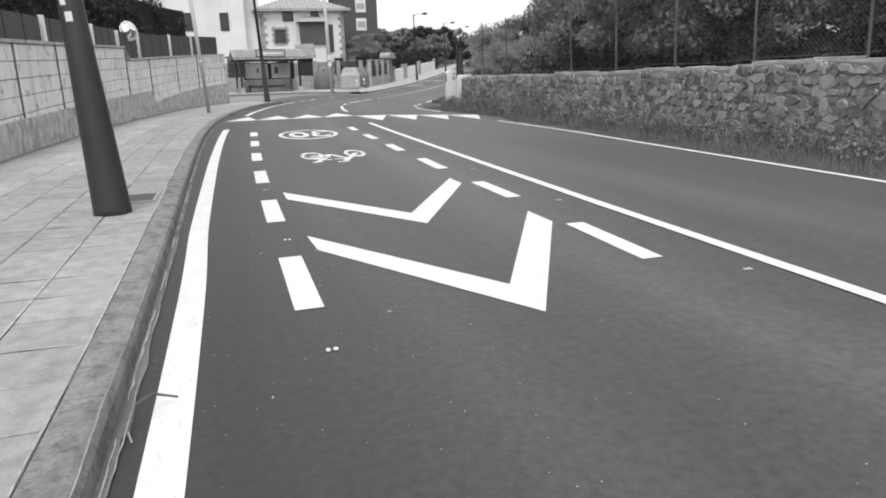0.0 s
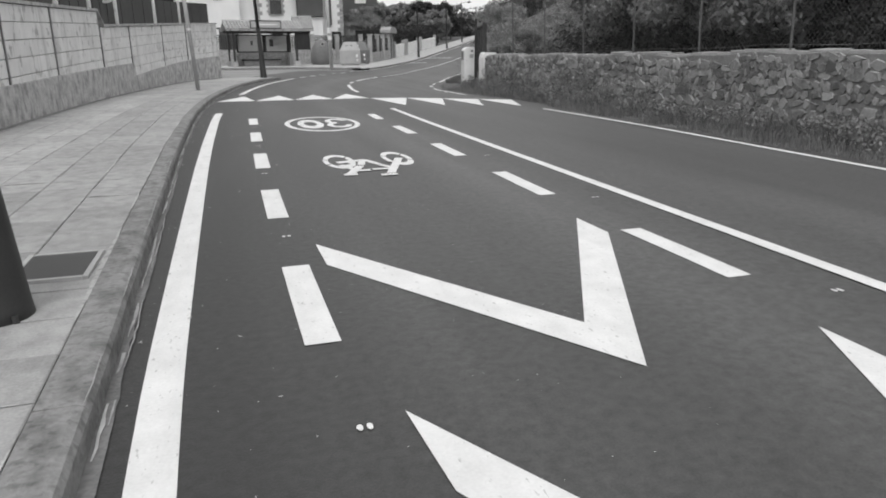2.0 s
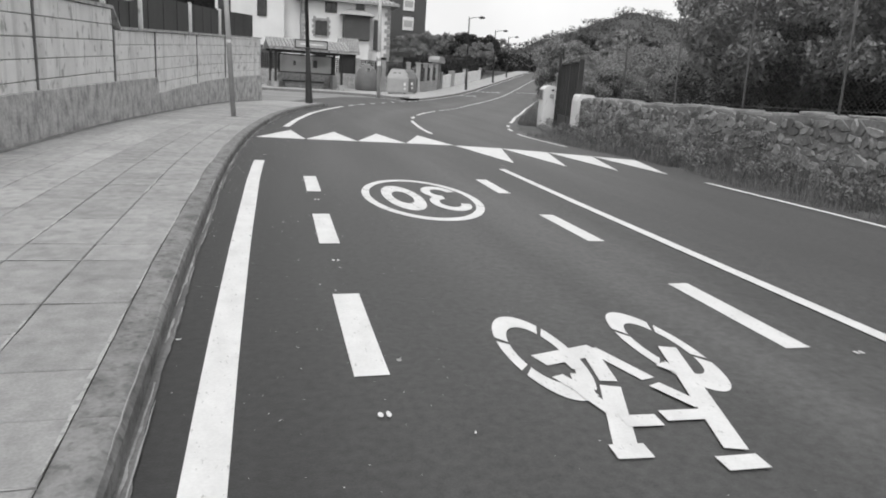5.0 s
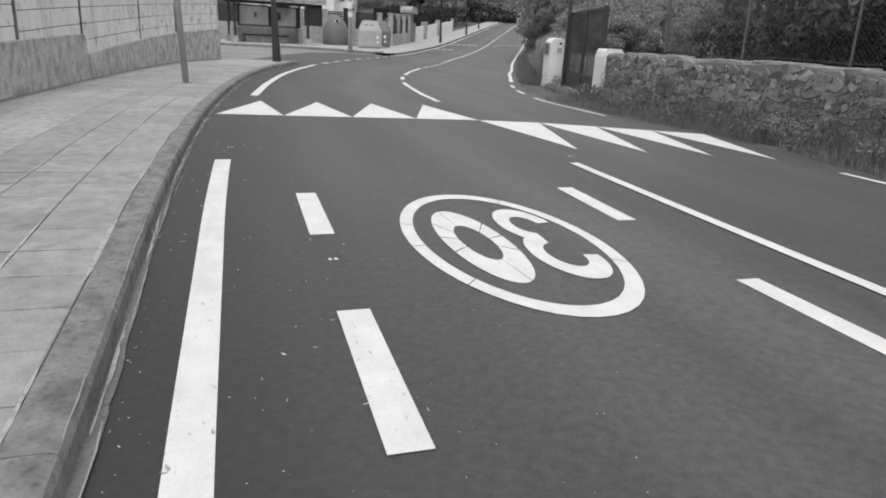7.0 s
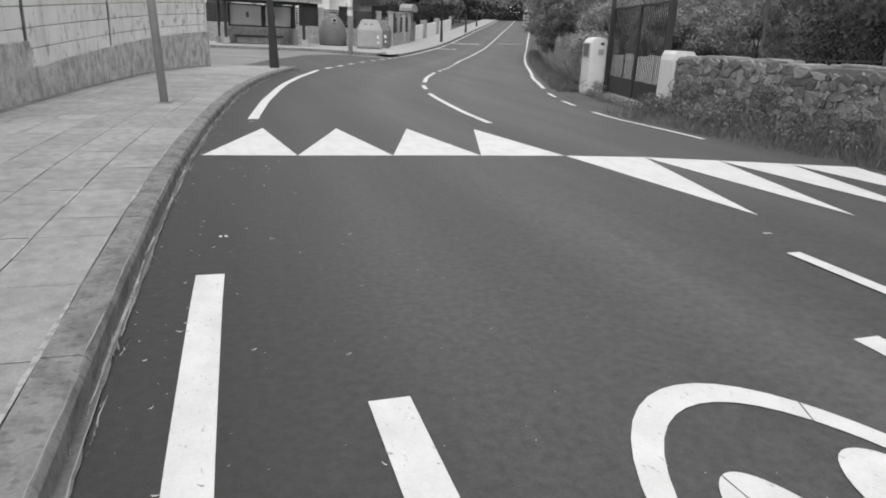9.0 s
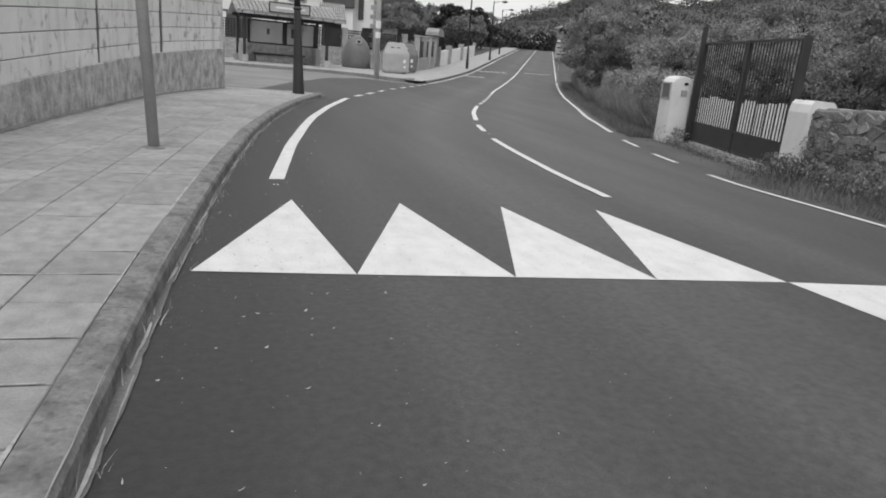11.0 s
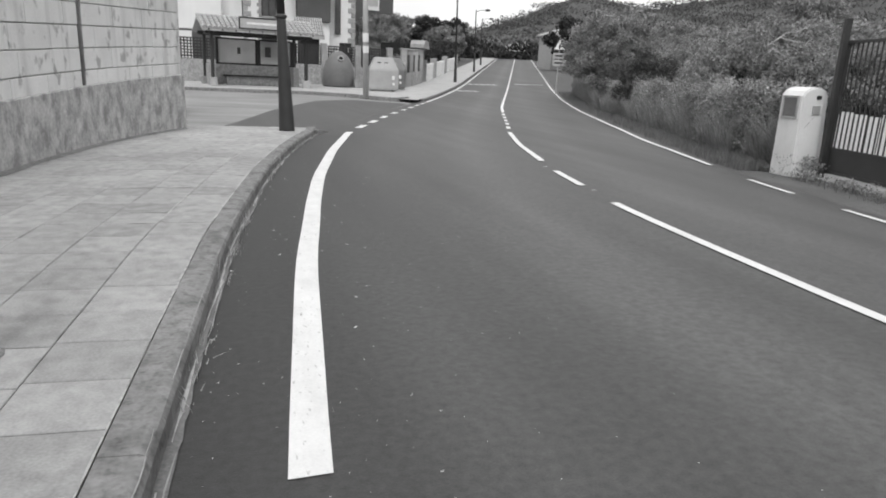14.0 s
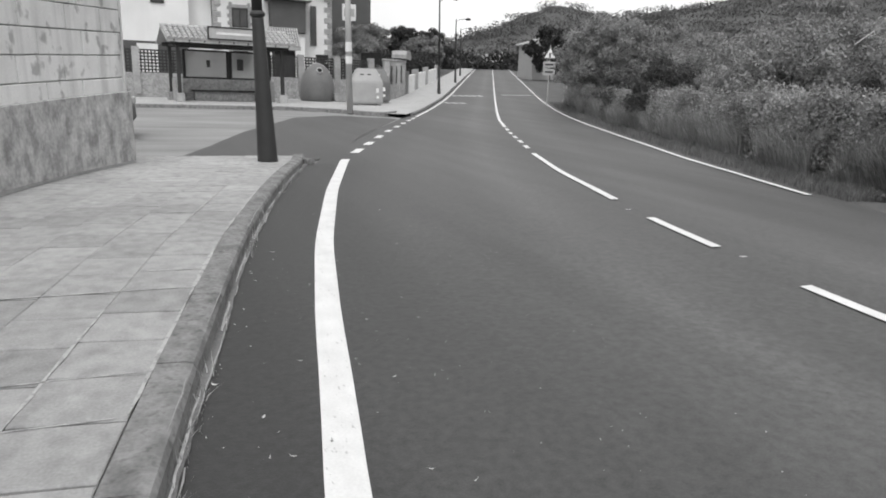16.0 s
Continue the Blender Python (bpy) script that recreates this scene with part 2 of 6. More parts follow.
def box(bm, c, s, m=None, bevel=0.0):
    """A box with centre c and size s, with its upright and top edges bevelled."""
    r = bmesh.ops.create_cube(bm, size=1.0, matrix=(m or Matrix()) @ Matrix.Translation(c) @ Matrix.Diagonal((*s, 1)))
    if bevel:
        es = {e for v in r["verts"] for e in v.link_edges}
        bmesh.ops.bevel(bm, geom=list(es), offset=bevel, segments=2, affect='EDGES', profile=0.6)
    return bm


def tube(bm, a, b, ra, rb=None, n=10, caps=True):
    """A tapered round bar from a to b."""
    a, b = Vector(a), Vector(b)
    rb = ra if rb is None else rb
    q = (b - a).to_track_quat('Z', 'Y').to_matrix()
    rings = []
    for p, r in ((a, ra), (b, rb)):
        rings.append([bm.verts.new(p + q @ Vector((r * math.cos(2 * math.pi * i / n), r * math.sin(2 * math.pi * i / n), 0))) for i in range(n)])
    for i in range(n):
        bm.faces.new((rings[0][i], rings[0][(i + 1) % n], rings[1][(i + 1) % n], rings[1][i]))
    if caps:
        bm.faces.new(rings[0][::-1])
        bm.faces.new(rings[1])
    return bm


def lathe(bm, profile, n=20, c=(0, 0, 0), sx=1.0, sy=1.0):
    """A turned body from (radius, height) pairs."""
    rings = [[bm.verts.new((c[0] + sx * r * math.cos(2 * math.pi * i / n), c[1] + sy * r * math.sin(2 * math.pi * i / n), c[2] + z)) for i in range(n)]
             for r, z in profile]
    for p, q in zip(rings, rings[1:]):
        for i in range(n):
            bm.faces.new((p[i], p[(i + 1) % n], q[(i + 1) % n], q[i]))
    bm.faces.new(rings[0][::-1])
    bm.faces.new(rings[-1])
    return bm


def height(x, y):
    """The ground's height: a low crown with a fall to the outer side, level along the road, then a steady climb."""
    u = 0.42 * x + 0.907 * y
    h = 0.0 if u < 50 else 0.0009 * (u - 50) ** 2 if u < 76 else 0.6084 + 0.0468 * (min(u, 160) - 76)
    s, f = min(1, max(0, (y - 18) / 8)), min(1, max(0, (60 - y) / 20))
    k = min(1, max(0, (y - 28) / 5))
    d = min(x, 9.5) - (3.4 + 1.5 * s)
    crown = 0.008 * min(4.0, max(0, x)) - (0.035 + 0.015 * s) * (math.sqrt(d * d + 0.3) + d) / 2
    bend = -0.03 * max(0, min(x, 9.5) - 5)
    return h + (crown * (1 - k) + bend * k) * f


def smooth_line(points, soft=0.7):
    """x as a smooth function of y through the given (y, x) pairs."""
    ys, xs = np.array([p[0] for p in points], float), np.array([p[1] for p in points], float)
    fine = np.linspace(ys[0], ys[-1], int((ys[-1] - ys[0]) / 0.1) + 2)
    raw = np.interp(fine, ys, xs)
    k = max(1, int(soft / 0.1))
    pad = np.concatenate([2 * raw[0] - raw[k:0:-1], raw, 2 * raw[-1] - raw[-2:-k - 2:-1]])
    out = np.convolve(pad, np.ones(2 * k + 1) / (2 * k + 1), 'valid')
    return lambda y: float(np.interp(y, fine, out))


def steps(a, b, d):
    n = max(1, round((b - a) / d))
    return [a + (b - a) * i / n for i in range(n + 1)]


def strip(bm, left, right, ys, lift):
    """A ribbon between two lines, laid on the ground."""
    rows = []
    for y in ys:
        rows.append([bm.verts.new((x, y, height(x, y) + lift)) for x in (left(y), right(y))])
    for p, q in zip(rows, rows[1:]):
        bm.faces.new((p[0], p[1], q[1], q[0]))
    return bm


def flat(bm, pts, lift=0.004):
    bm.faces.new([bm.verts.new((x, y, height(x, y) + lift)) for x, y in pts])
    return bm


# ---- lines of the plan: x as a function of y ----
far_left = lambda y: (-12.75 + 0.42 * y) / 0.907
far_mid = lambda y: (-9.45 + 0.42 * y) / 0.907
far_right = lambda y: (-6.1 + 0.42 * y) / 0.907
LEFT = smooth_line([(-12, -0.27), (1.6, -0.355), (2.5, -0.365), (3.8, -0.385), (5.1, -0.43), (6.7, -0.447), (8.3, -0.46), (10, -0.47), (12, -0.465), (13.4, -0.45),
                    (14.9, -0.435), (16.6, -0.39), (20, -0.18), (22.7, 0.108),
                    (24.05, 0.288), (24.75, 0.378), (25.4, 0.475), (26.26, 0.63), (26.9, 0.73), (28.7, 1.065), (31.25, 1.67), (34.4, 2.55), (37.07, 3.64), (40.9, 5.2), (46.4, 7.52),
                    (51, far_left(51)), (70, far_left(70)), (150, far_left(150))], 0.4)
MID = smooth_line([(-12, 2.78), (2, 2.79), (5, 2.79), (8, 2.82), (11, 2.85), (14, 2.89), (16.3, 2.95), (19, 3.05), (22.2, 3.31), (23.4, 3.36), (25.3, 3.57), (26.7, 3.76), (28.9, 4.27), (30, 4.62), (32.5, 5.42),
                   (35.7, 6.65), (38.4, 7.82), (44, 10.15), (47.9, 11.8), (54.5, far_mid(54.5)), (150, far_mid(150))])
RIGHT = smooth_line([(-12, 6.2), (5, 6.2), (9, 6.3), (12, 6.4), (13.5, 6.4), (16.1, 6.3), (19, 6.2), (21.7, 6.25), (23.5, 6.13), (24.4, 6.27), (25.5, 6.5), (26.5, 6.75), (27.7, 7.2), (28.95, 7.61), (30.5, 8.28),
                     (33.5, 9.49), (35.3, 10.18), (38.8, 11.74), (46, 14.75), (56, far_right(56)), (150, far_right(150))])
KERB = smooth_line([(-12, -0.36), (1.6, -0.46), (4, -0.51), (7.6, -0.6), (9, -0.63), (11.2, -0.68), (15, -0.7), (17.2, -0.65), (19.6, -0.54), (21.4, -0.4),
                    (22.5, -0.3), (24.2, -0.12), (25.7, 0.05), (27, 0.27), (28.7, 0.56), (30.7, 1.01), (32.4, 1.45), (34.0, 1.95)])
WALL = smooth_line([(-12, -3.15), (0, -3.22), (10, -3.25), (14, -3.2), (17, -3.1), (20, -2.95), (23, -2.66), (26, -2.3), (28.7, -1.9), (30.8, -1.45), (32.1, -1.0),
                    (33.4, -0.42)], 0.5)
ASPHALT_EDGE = lambda y: RIGHT(y) + 0.28 + 0.52 * math.exp(-((y - 18.6) / 1.9) ** 2) + 0.05 * math.sin(y * 2.3) + 0.04 * math.sin(y * 5.1)
STONE = smooth_line([(-12, 7.75), (8, 7.85), (16, 7.9), (25.0, 8.02)])

# ---- ground, road and pavements ----
bm = bmesh.new()
xs = [-900, -400, -200, -100, -60, -40] + steps(-30, 70, 2.5) + [85, 110, 150, 220, 400, 900]
ys = [-300, -120, -60, -30] + steps(-20, 160, 2.5) + [180, 220, 300, 450, 700, 1200]
grid = [[bm.verts.new((x, y, height(x, y) - 0.14)) for x in xs] for y in ys]
for p, q in zip(grid, grid[1:]):
    for i in range(len(xs) - 1):
        bm.faces.new((p[i], p[i + 1], q[i + 1], q[i]))
solo("ground", bm, M_EARTH, "rough earth and grass reaching to the hills", "ground", kind="structure")

bm = bmesh.new()
rows = []
ACROSS = 22
shares = []
for y in steps(-12, 45, 0.5) + steps(46, 150, 2.0):
    a = KERB(y) + 0.0 if y < 33.9 else LEFT(y) - 0.35
    b = ASPHALT_EDGE(y)
    row = []
    for i in range(ACROSS + 1):
        x = a + (b - a) * i / ACROSS
        row.append(bm.verts.new((x, y, height(x, y))))
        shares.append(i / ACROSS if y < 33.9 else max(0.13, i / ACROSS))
    rows.append(row)
for p, q in zip(rows, rows[1:]):
    for i in range(ACROSS):
        bm.faces.new((p[i], p[i + 1], q[i + 1], q[i]))
road = solo("road", bm, M_ASPHALT, "fresh dark asphalt road bending away past a junction", "road", kind="structure", smooth=True)
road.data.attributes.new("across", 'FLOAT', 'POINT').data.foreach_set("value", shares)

# the side road: new asphalt at its mouth, old pale asphalt beyond
bm = bmesh.new()
flat(bm, [(-0.1, 34.05), (1.95, 34.05), (2.3, 34.6), (4.4, 39.9), (7.6, 47.6), (7.3, 48.3), (5.6, 49.0), (3.84, 47.0), (1.6, 40.4), (0.68, 36.8)], -0.004)
mouth = solo("junction_asphalt", bm, M_ASPHALT, "newly laid dark asphalt at the mouth of the side road", "road", kind="structure")
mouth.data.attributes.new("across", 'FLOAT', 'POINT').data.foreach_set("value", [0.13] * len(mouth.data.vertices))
bm = bmesh.new()
for x0, x1 in zip(steps(-40, 8, 4), steps(-40, 8, 4)[1:]):
    flat(bm, [(x0, 33.9), (x1, 33.9), (x1, 53.4), (x0, 53.0)], -0.02)
flat(bm, [(7.4, 47.6), (8.0, 48.6), (9.0, 51.0), (8.6, 51.4), (7.2, 51.4)], -0.03)
solo("side_road", bm, M_OLD_ROAD, "old pale worn asphalt of the side road", "road", kind="structure")

PAVE = 0.10
# bed of the near pavement, under its slabs
bm = bmesh.new()
rows = []
for y in steps(-12, 34.0, 0.5):
    rows.append([bm.verts.new((x, y, z)) for x, z in ((WALL(min(y, 33.4)) - 0.3, PAVE - 0.012), (KERB(y) - 0.10, PAVE - 0.012))])
for p, q in zip(rows, rows[1:]):
    bm.faces.new((p[0], p[1], q[1], q[0]))
pavement = solo("pavement", bm, M_JOINT, "pavement of square concrete slabs along the wall", "pavement", kind="structure")


def kerb_stone(length, width=0.15, top=PAVE + 0.012, foot=-0.12):
    """One kerb block lying along y, its front edge worn round."""
    b = bmesh.new()
    ring = [(0.0, foot), (0.0, top - 0.03), (-0.012, top - 0.008), (-0.035, top), (-width, top), (-width, foot)]
    ends = [[b.verts.new((x, y, z)) for x, z in ring] for y in (-length / 2, length / 2)]
    for i in range(len(ring)):
        j = (i + 1) % len(ring)
        b.faces.new((ends[0][i], ends[0][j], ends[1][j], ends[1][i]))
    b.faces.new(ends[0][::-1])
    b.faces.new(ends[1])
    return b


def lay_kerb(line, y0, y1, size, owner, lift=None):
    """Kerb blocks end to end along a line of the plan, sharing one mesh."""
    me = mesh_of(kerb_stone(size - 0.003), "kerb_stone", M_KERB)
    y = y0
    while y < y1:
        x, x2 = line(y), line(y + size)
        turn = -math.degrees(math.atan2(x2 - x, size))
        dy = size * math.cos(radians(turn))
        ob = new("kerb_stone", me)
        xc, yc = (x + x2) / 2, y + dy / 2
        z = height(xc, yc) if lift else 0.0
        ob.matrix_basis = pose(xc, yc, z + random.uniform(-0.002, 0.002), random.uniform(-0.1, 0.1), random.uniform(-0.5, 0.5), turn)
        ob.parent = owner
        y += dy


kerb = thing("kerb", "weathered grey concrete kerb with grass in its foot joint", "kerb")
tagged(kerb, kind="structure")
lay_kerb(KERB, -6, 33.6, 0.9, kerb)
# pale worn arris and a crumbling mortar line along the kerb
rnd = random.Random(4)
for name, off, w0, z, mat in (("worn_arris", -0.016, 0.005, PAVE + 0.0135, M_CAPPING), ("mortar_line", 0.014, 0.014, 0.012, M_CONCRETE), ("mortar_line", 0.036, 0.007, 0.011, M_CAPPING)):
    bm = bmesh.new()
    y = 0.5
    while y < 33.4:
        y1 = min(33.4, y + rnd.choice((rnd.uniform(0.15, 0.5), rnd.uniform(0.4, 1.5))))
        ph = rnd.uniform(0, 6)
        pts = [(KERB(v) + off + 0.003 * math.sin(5 * v + ph) + rnd.uniform(-0.0025, 0.0025), v, w0 * rnd.uniform(0.5, 1.25) * (0.25 + 0.75 * math.sin(math.pi * (i + 0.3) / (len(steps(y, y1, 0.07)) + 0.6)))) for i, v in enumerate(steps(y, y1, 0.07))]
        vs = [[bm.verts.new((x, v, z)), bm.verts.new((x + w, v, z))] for x, v, w in pts]
        for p, q in zip(vs, vs[1:]):
            bm.faces.new((p[0], p[1], q[1], q[0]))
        y = y1 + rnd.uniform(0.05, 0.7)
    tagged(part(name, bm, mat, kerb, "pale worn edge"), kind="stuff")
# rounded end of the kerb at the junction, turning along the side road
turn_me = mesh_of(kerb_stone(0.42), "kerb_stone", M_KERB)
for x, y, a in ((1.93, 34.05, 30), (1.7, 34.28, 72), (1.2, 34.36, 88), (0.72, 34.37, 90), (0.25, 34.37, 90), (-0.2, 34.37, 90)):
    ob = new("kerb_stone", turn_me)
    ob.matrix_basis = pose(x, y, -0.035, 0, 0, a)
    ob.parent = kerb
# concrete gutter line between kerb and asphalt
bm = bmesh.new()
strip(bm, lambda y: KERB(y) - 0.02, lambda y: KERB(y) + 0.04 + 0.007 * math.sin(3.1 * y) + 0.012 * noise.noise((y * 3.3, 0, 2)) + 0.01 * noise.noise((y * 11, 0, 5)), steps(-8, 33.9, 0.06), 0.007)
solo("gutter", bm, M_JOINT, "narrow dirty mortar gutter at the foot of the kerb", "gutter", kind="structure")

# ---- road markings ----
GM = "white road markings"


def mark(name, bm, label, group, material=None):
    return solo(name, bm, material or M_PAINT, label, "road marking", group)


def line_mark(name, line, y0, y1, w, label, group, lift=0.004, right=False, material=None):
    bm = bmesh.new()
    a = (lambda y: line(y) - w) if right else line
    strip(bm, a, lambda y: a(y) + w, steps(y0, y1, 0.4), lift)
    return mark(name, bm, label, group, material)


line_mark("edge_line", LEFT, -9, 16.63, 0.135, "wide white painted line along the kerb", "edge lines")
line_mark("edge_line", LEFT, 22.72, 34.4, 0.14, "wide white painted line curving round the kerb into the junction", "edge lines")
for i, y in enumerate((35.3, 36.8, 38.5, 40.5, 42.6, 44.6, 46.5, 48.0)):
    line_mark("edge_dash", lambda y: LEFT(y) - 0.0, y, y + 0.75, 0.16, "short white dash across the side road's mouth", "junction dashes", 0.012)
line_mark("edge_line", LEFT, 49.6, 148, 0.13, "white painted line along the far kerb", "edge lines", 0.02)
line_mark("centre_line", MID, -9, 16.33, 0.10, "solid white line between the two lanes", "centre lines", 0.007)
line_mark("centre_line", MID, 22.2, 26.72, 0.10, "solid white line in the bend", "centre lines", 0.008)
line_mark("centre_dash", MID, 27.75, 28.95, 0.10, "short white dash in the bend", "centre dashes", 0.01)
line_mark("centre_line", MID, 30.0, 35.55, 0.11, "curved white line in the bend", "centre lines", 0.012)
for y in (36.7, 38.3, 39.9, 41.5, 43.0):
    line_mark("centre_dash", MID, y, y + 0.8, 0.12, "short white dash in the bend", "centre dashes", 0.014)
line_mark("centre_line", MID, 44.4, 148, 0.12, "solid white line up the climbing road", "centre lines", 0.02)
line_mark("edge_line", RIGHT, -9, 16.15, 0.12, "white painted line beside the grass verge", "edge lines", 0.007, right=True)
line_mark("edge_line", RIGHT, 21.2, 24.35, 0.11, "white painted line in front of the gate", "edge lines", 0.009, right=True)
for a, b in ((25.45, 26.5), (27.6, 28.85)):
    line_mark("edge_dash", RIGHT, a, b, 0.11, "white dash in front of the gate", "gate dashes", 0.011, right=True)
line_mark("edge_line", RIGHT, 30.5, 148, 0.13, "white painted line along the hedge", "edge lines", 0.016, right=True)

# broken lines of the cycle lane, left and right
LANE_L = smooth_line([(0, 0.245), (3.12, 0.19), (5.27, 0.145), (7.5, 0.116), (9.7, 0.115), (12, 0.139), (14.2, 0.173), (16, 0.2)])
for y in (3.04, 5.27, 7.5, 9.73, 11.96, 14.19):
    line_mark("lane_dash", LANE_L, y, y + 1.07, 0.145, "broad white dash beside the kerb line", "lane dashes")
LANE_R = smooth_line([(2, 2.21), (3.2, 2.215), (4.2, 2.24), (5.44, 2.25), (6.4, 2.245), (7.54, 2.2), (8.65, 2.235), (9.77, 2.215), (10.84, 2.24), (13.1, 2.25), (14.24, 2.25), (15.26, 2.29)], 0.5)
for a, b in ((3.18, 4.23), (5.42, 6.42), (7.57, 8.68), (9.79, 10.86), (12.0, 13.06), (14.24, 15.26)):
    line_mark("lane_dash", LANE_R, a, b, 0.14, "broad white dash near the centre line", "lane dashes")


def chevron(tip, inner, lo, li, ri, ro):
    bm = bmesh.new()
    flat(bm, [tip, inner, li, lo][::-1])
    flat(bm, [tip, ro, ri, inner][::-1])
    bmesh.ops.remove_doubles(bm, verts=bm.verts, dist=0.001)
    return mark("chevron", bm, "white painted chevron arrow across the lane", "chevrons")


chevron((1.314, 2.57), (1.318, 3.03), (0.43, 4.215), (0.402, 4.66), (2.18, 4.79), (2.184, 4.34))
chevron((1.31, 4.69), (1.295, 5.13), (0.37, 6.3), (0.358, 6.735), (2.13, 6.8), (2.135, 6.39))

# teeth across both lanes
BASE = lambda x: 20.01 - 0.103 * (x + 0.41)
EDGES = (-0.415, 0.465, 1.39, 2.29, 3.19)
for i in range(4):
    x0, x1 = EDGES[i], EDGES[i + 1]
    bm = bmesh.new()
    flat(bm, [(x0, BASE(x0)), (x1, BASE(x1)), (0.253 + 0.885 * i, 21.85 - 0.07 * i)])
    mark("tooth", bm, "white painted triangle pointing up the road", "give-way teeth")
for i in range(4):
    x0, x1 = 3.2 + 0.9 * i, 3.2 + 0.9 * (i + 1)
    bm = bmesh.new()
    flat(bm, [(x1, BASE(x1)), (x0, BASE(x0)), (3.485 + 0.865 * i, 17.15 - 0.07 * i)])
    mark("tooth", bm, "white painted triangle pointing against the traffic", "give-way teeth")


def ring(bm, c, a, b, w, n=40, a0=0, a1=360, lift=0.004, ends=1.0):
    """An elliptical band of paint, from angle a0 to a1."""
    rows = []
    for i in range(n + 1):
        t = radians(a0 + (a1 - a0) * i / n)
        pts = [(c[0] + (a - k) * math.cos(t), c[1] + (b - k * ends * b / a) * math.sin(t)) for k in (0, w)]
        rows.append([bm.verts.new((x, y, height(x, y) + lift)) for x, y in pts])
    for p, q in zip(rows, rows[1:]):
        bm.faces.new((p[0], q[0], q[1], p[1]))
    return bm


def bar(bm, p, q, w, lift=0.006):
    """A straight stroke of paint."""
    d = Vector((q[0] - p[0], q[1] - p[1])).normalized() * w / 2
    n = Vector((-d.y, d.x))
    bm.faces.new([bm.verts.new((x, y, height(x, y) + lift)) for x, y in ((p[0] - n.x, p[1] - n.y), (q[0] - n.x, q[1] - n.y), (q[0] + n.x, q[1] + n.y), (p[0] + n.x, p[1] + n.y))])
    return bm


CX, CY, CA, CB = 1.299, 13.925, 0.586, 1.178
speed = thing("speed_limit_marking", "white painted ring with a 30 inside, split by thin stencil gaps", "road marking", "symbols on the lane")


def split_ring(name, c, a, b, w, breaks, gap, ends=1.0):
    """A ring of paint in arcs, with a thin gap of bare asphalt at each break."""
    for a0, a1 in zip(breaks, breaks[1:] + (breaks[0] + 360,)):
        part(name, ring(bmesh.new(), c, a, b, w, 14, a0 + gap, a1 - gap, 0.004, ends), M_PAINT, speed)


split_ring("ring_arc", (CX, CY), CA, CB, 0.079, (55, 158, 182, 216, 335), 0.22, 0.84)
split_ring("digit_zero_arc", (CX - 0.185, CY - 0.01), 0.195, 0.705, 0.1, (8, 32, 99, 144, 170, 194, 285, 344), 0.7)
three = bmesh.new()
ring(three, (CX + 0.265, CY + 0.3), 0.18, 0.4, 0.092, 30, 5, 262)
ring(three, (CX + 0.235, CY - 0.32), 0.19, 0.405, 0.092, 30, 96, 355, 0.0045)
part("digit_three", three, M_PAINT, speed)

cycle = thing("bicycle_marking", "white painted bicycle symbol on the lane", "road marking", "symbols on the lane")
for c, a, b, gaps in (((0.968, 9.88), 0.16, 0.478, (40, 158, 205, 300)), ((1.592, 9.885), 0.147, 0.485, (38, 152, 208, 338))):
    for a0, a1 in zip(gaps, gaps[1:] + (gaps[0] + 360,)):
        part("wheel_arc", ring(bmesh.new(), c, a, b, 0.052, 16, a0 + 3, a1 - 3), M_PAINT, cycle)
bm = bmesh.new()
for p, q, w in (((0.935, 9.83), (1.25, 9.92), 0.12), ((1.23, 9.93), (1.33, 9.59), 0.07), ((1.205, 9.88), (1.147, 9.59), 0.075), ((1.13, 9.545), (0.94, 9.06), 0.085), ((1.067, 9.9), (1.067, 9.72), 0.05),
                ((1.05, 9.67), (0.995, 9.475), 0.075), ((0.95, 9.665), (1.015, 9.46), 0.06), ((0.995, 9.49), (1.035, 9.31), 0.06), ((0.893, 9.07), (1.02, 9.06), 0.09), ((1.034, 9.26), (1.175, 9.25), 0.085),
                ((1.612, 9.9), (1.33, 9.02), 0.085), ((1.22, 8.945), (1.375, 8.94), 0.085), ((1.205, 9.275), (1.38, 9.265), 0.08), ((1.32, 9.53), (1.4, 9.33), 0.065), ((1.46, 9.72), (1.53, 9.6), 0.06)):
    bar(bm, (p[0], p[1] - 0.035), (q[0], q[1] - 0.035), w, 0.0045 + 0.0004 * len(bm.faces))
part("cycle_frame_mark", bm, M_PAINT, cycle)

# worn marks further up the road
for y, n in ((70.5, 5), (62.0, 3)):
    for k in range(n):
        x0 = LEFT(y) + 0.5 + k * 0.5
        bm = bmesh.new()
        flat(bm, [(x0, y), (x0 + 0.35, y), (x0 + 0.5, y + 1.2), (x0 + 0.15, y + 1.2)], 0.02)
        mark("worn_mark", bm, "faded white mark on the climbing road", "worn marks", M_PAINT_WORN)
bm = bmesh.new()
flat(bm, [(MID(72) + 0.6, 72), (RIGHT(72) - 0.5, 72), (RIGHT(72) - 0.3, 72.5), (MID(72) + 0.8, 72.5)], 0.02)
mark("worn_mark", bm, "faded white bar on the climbing road", "worn marks", M_PAINT_WORN)

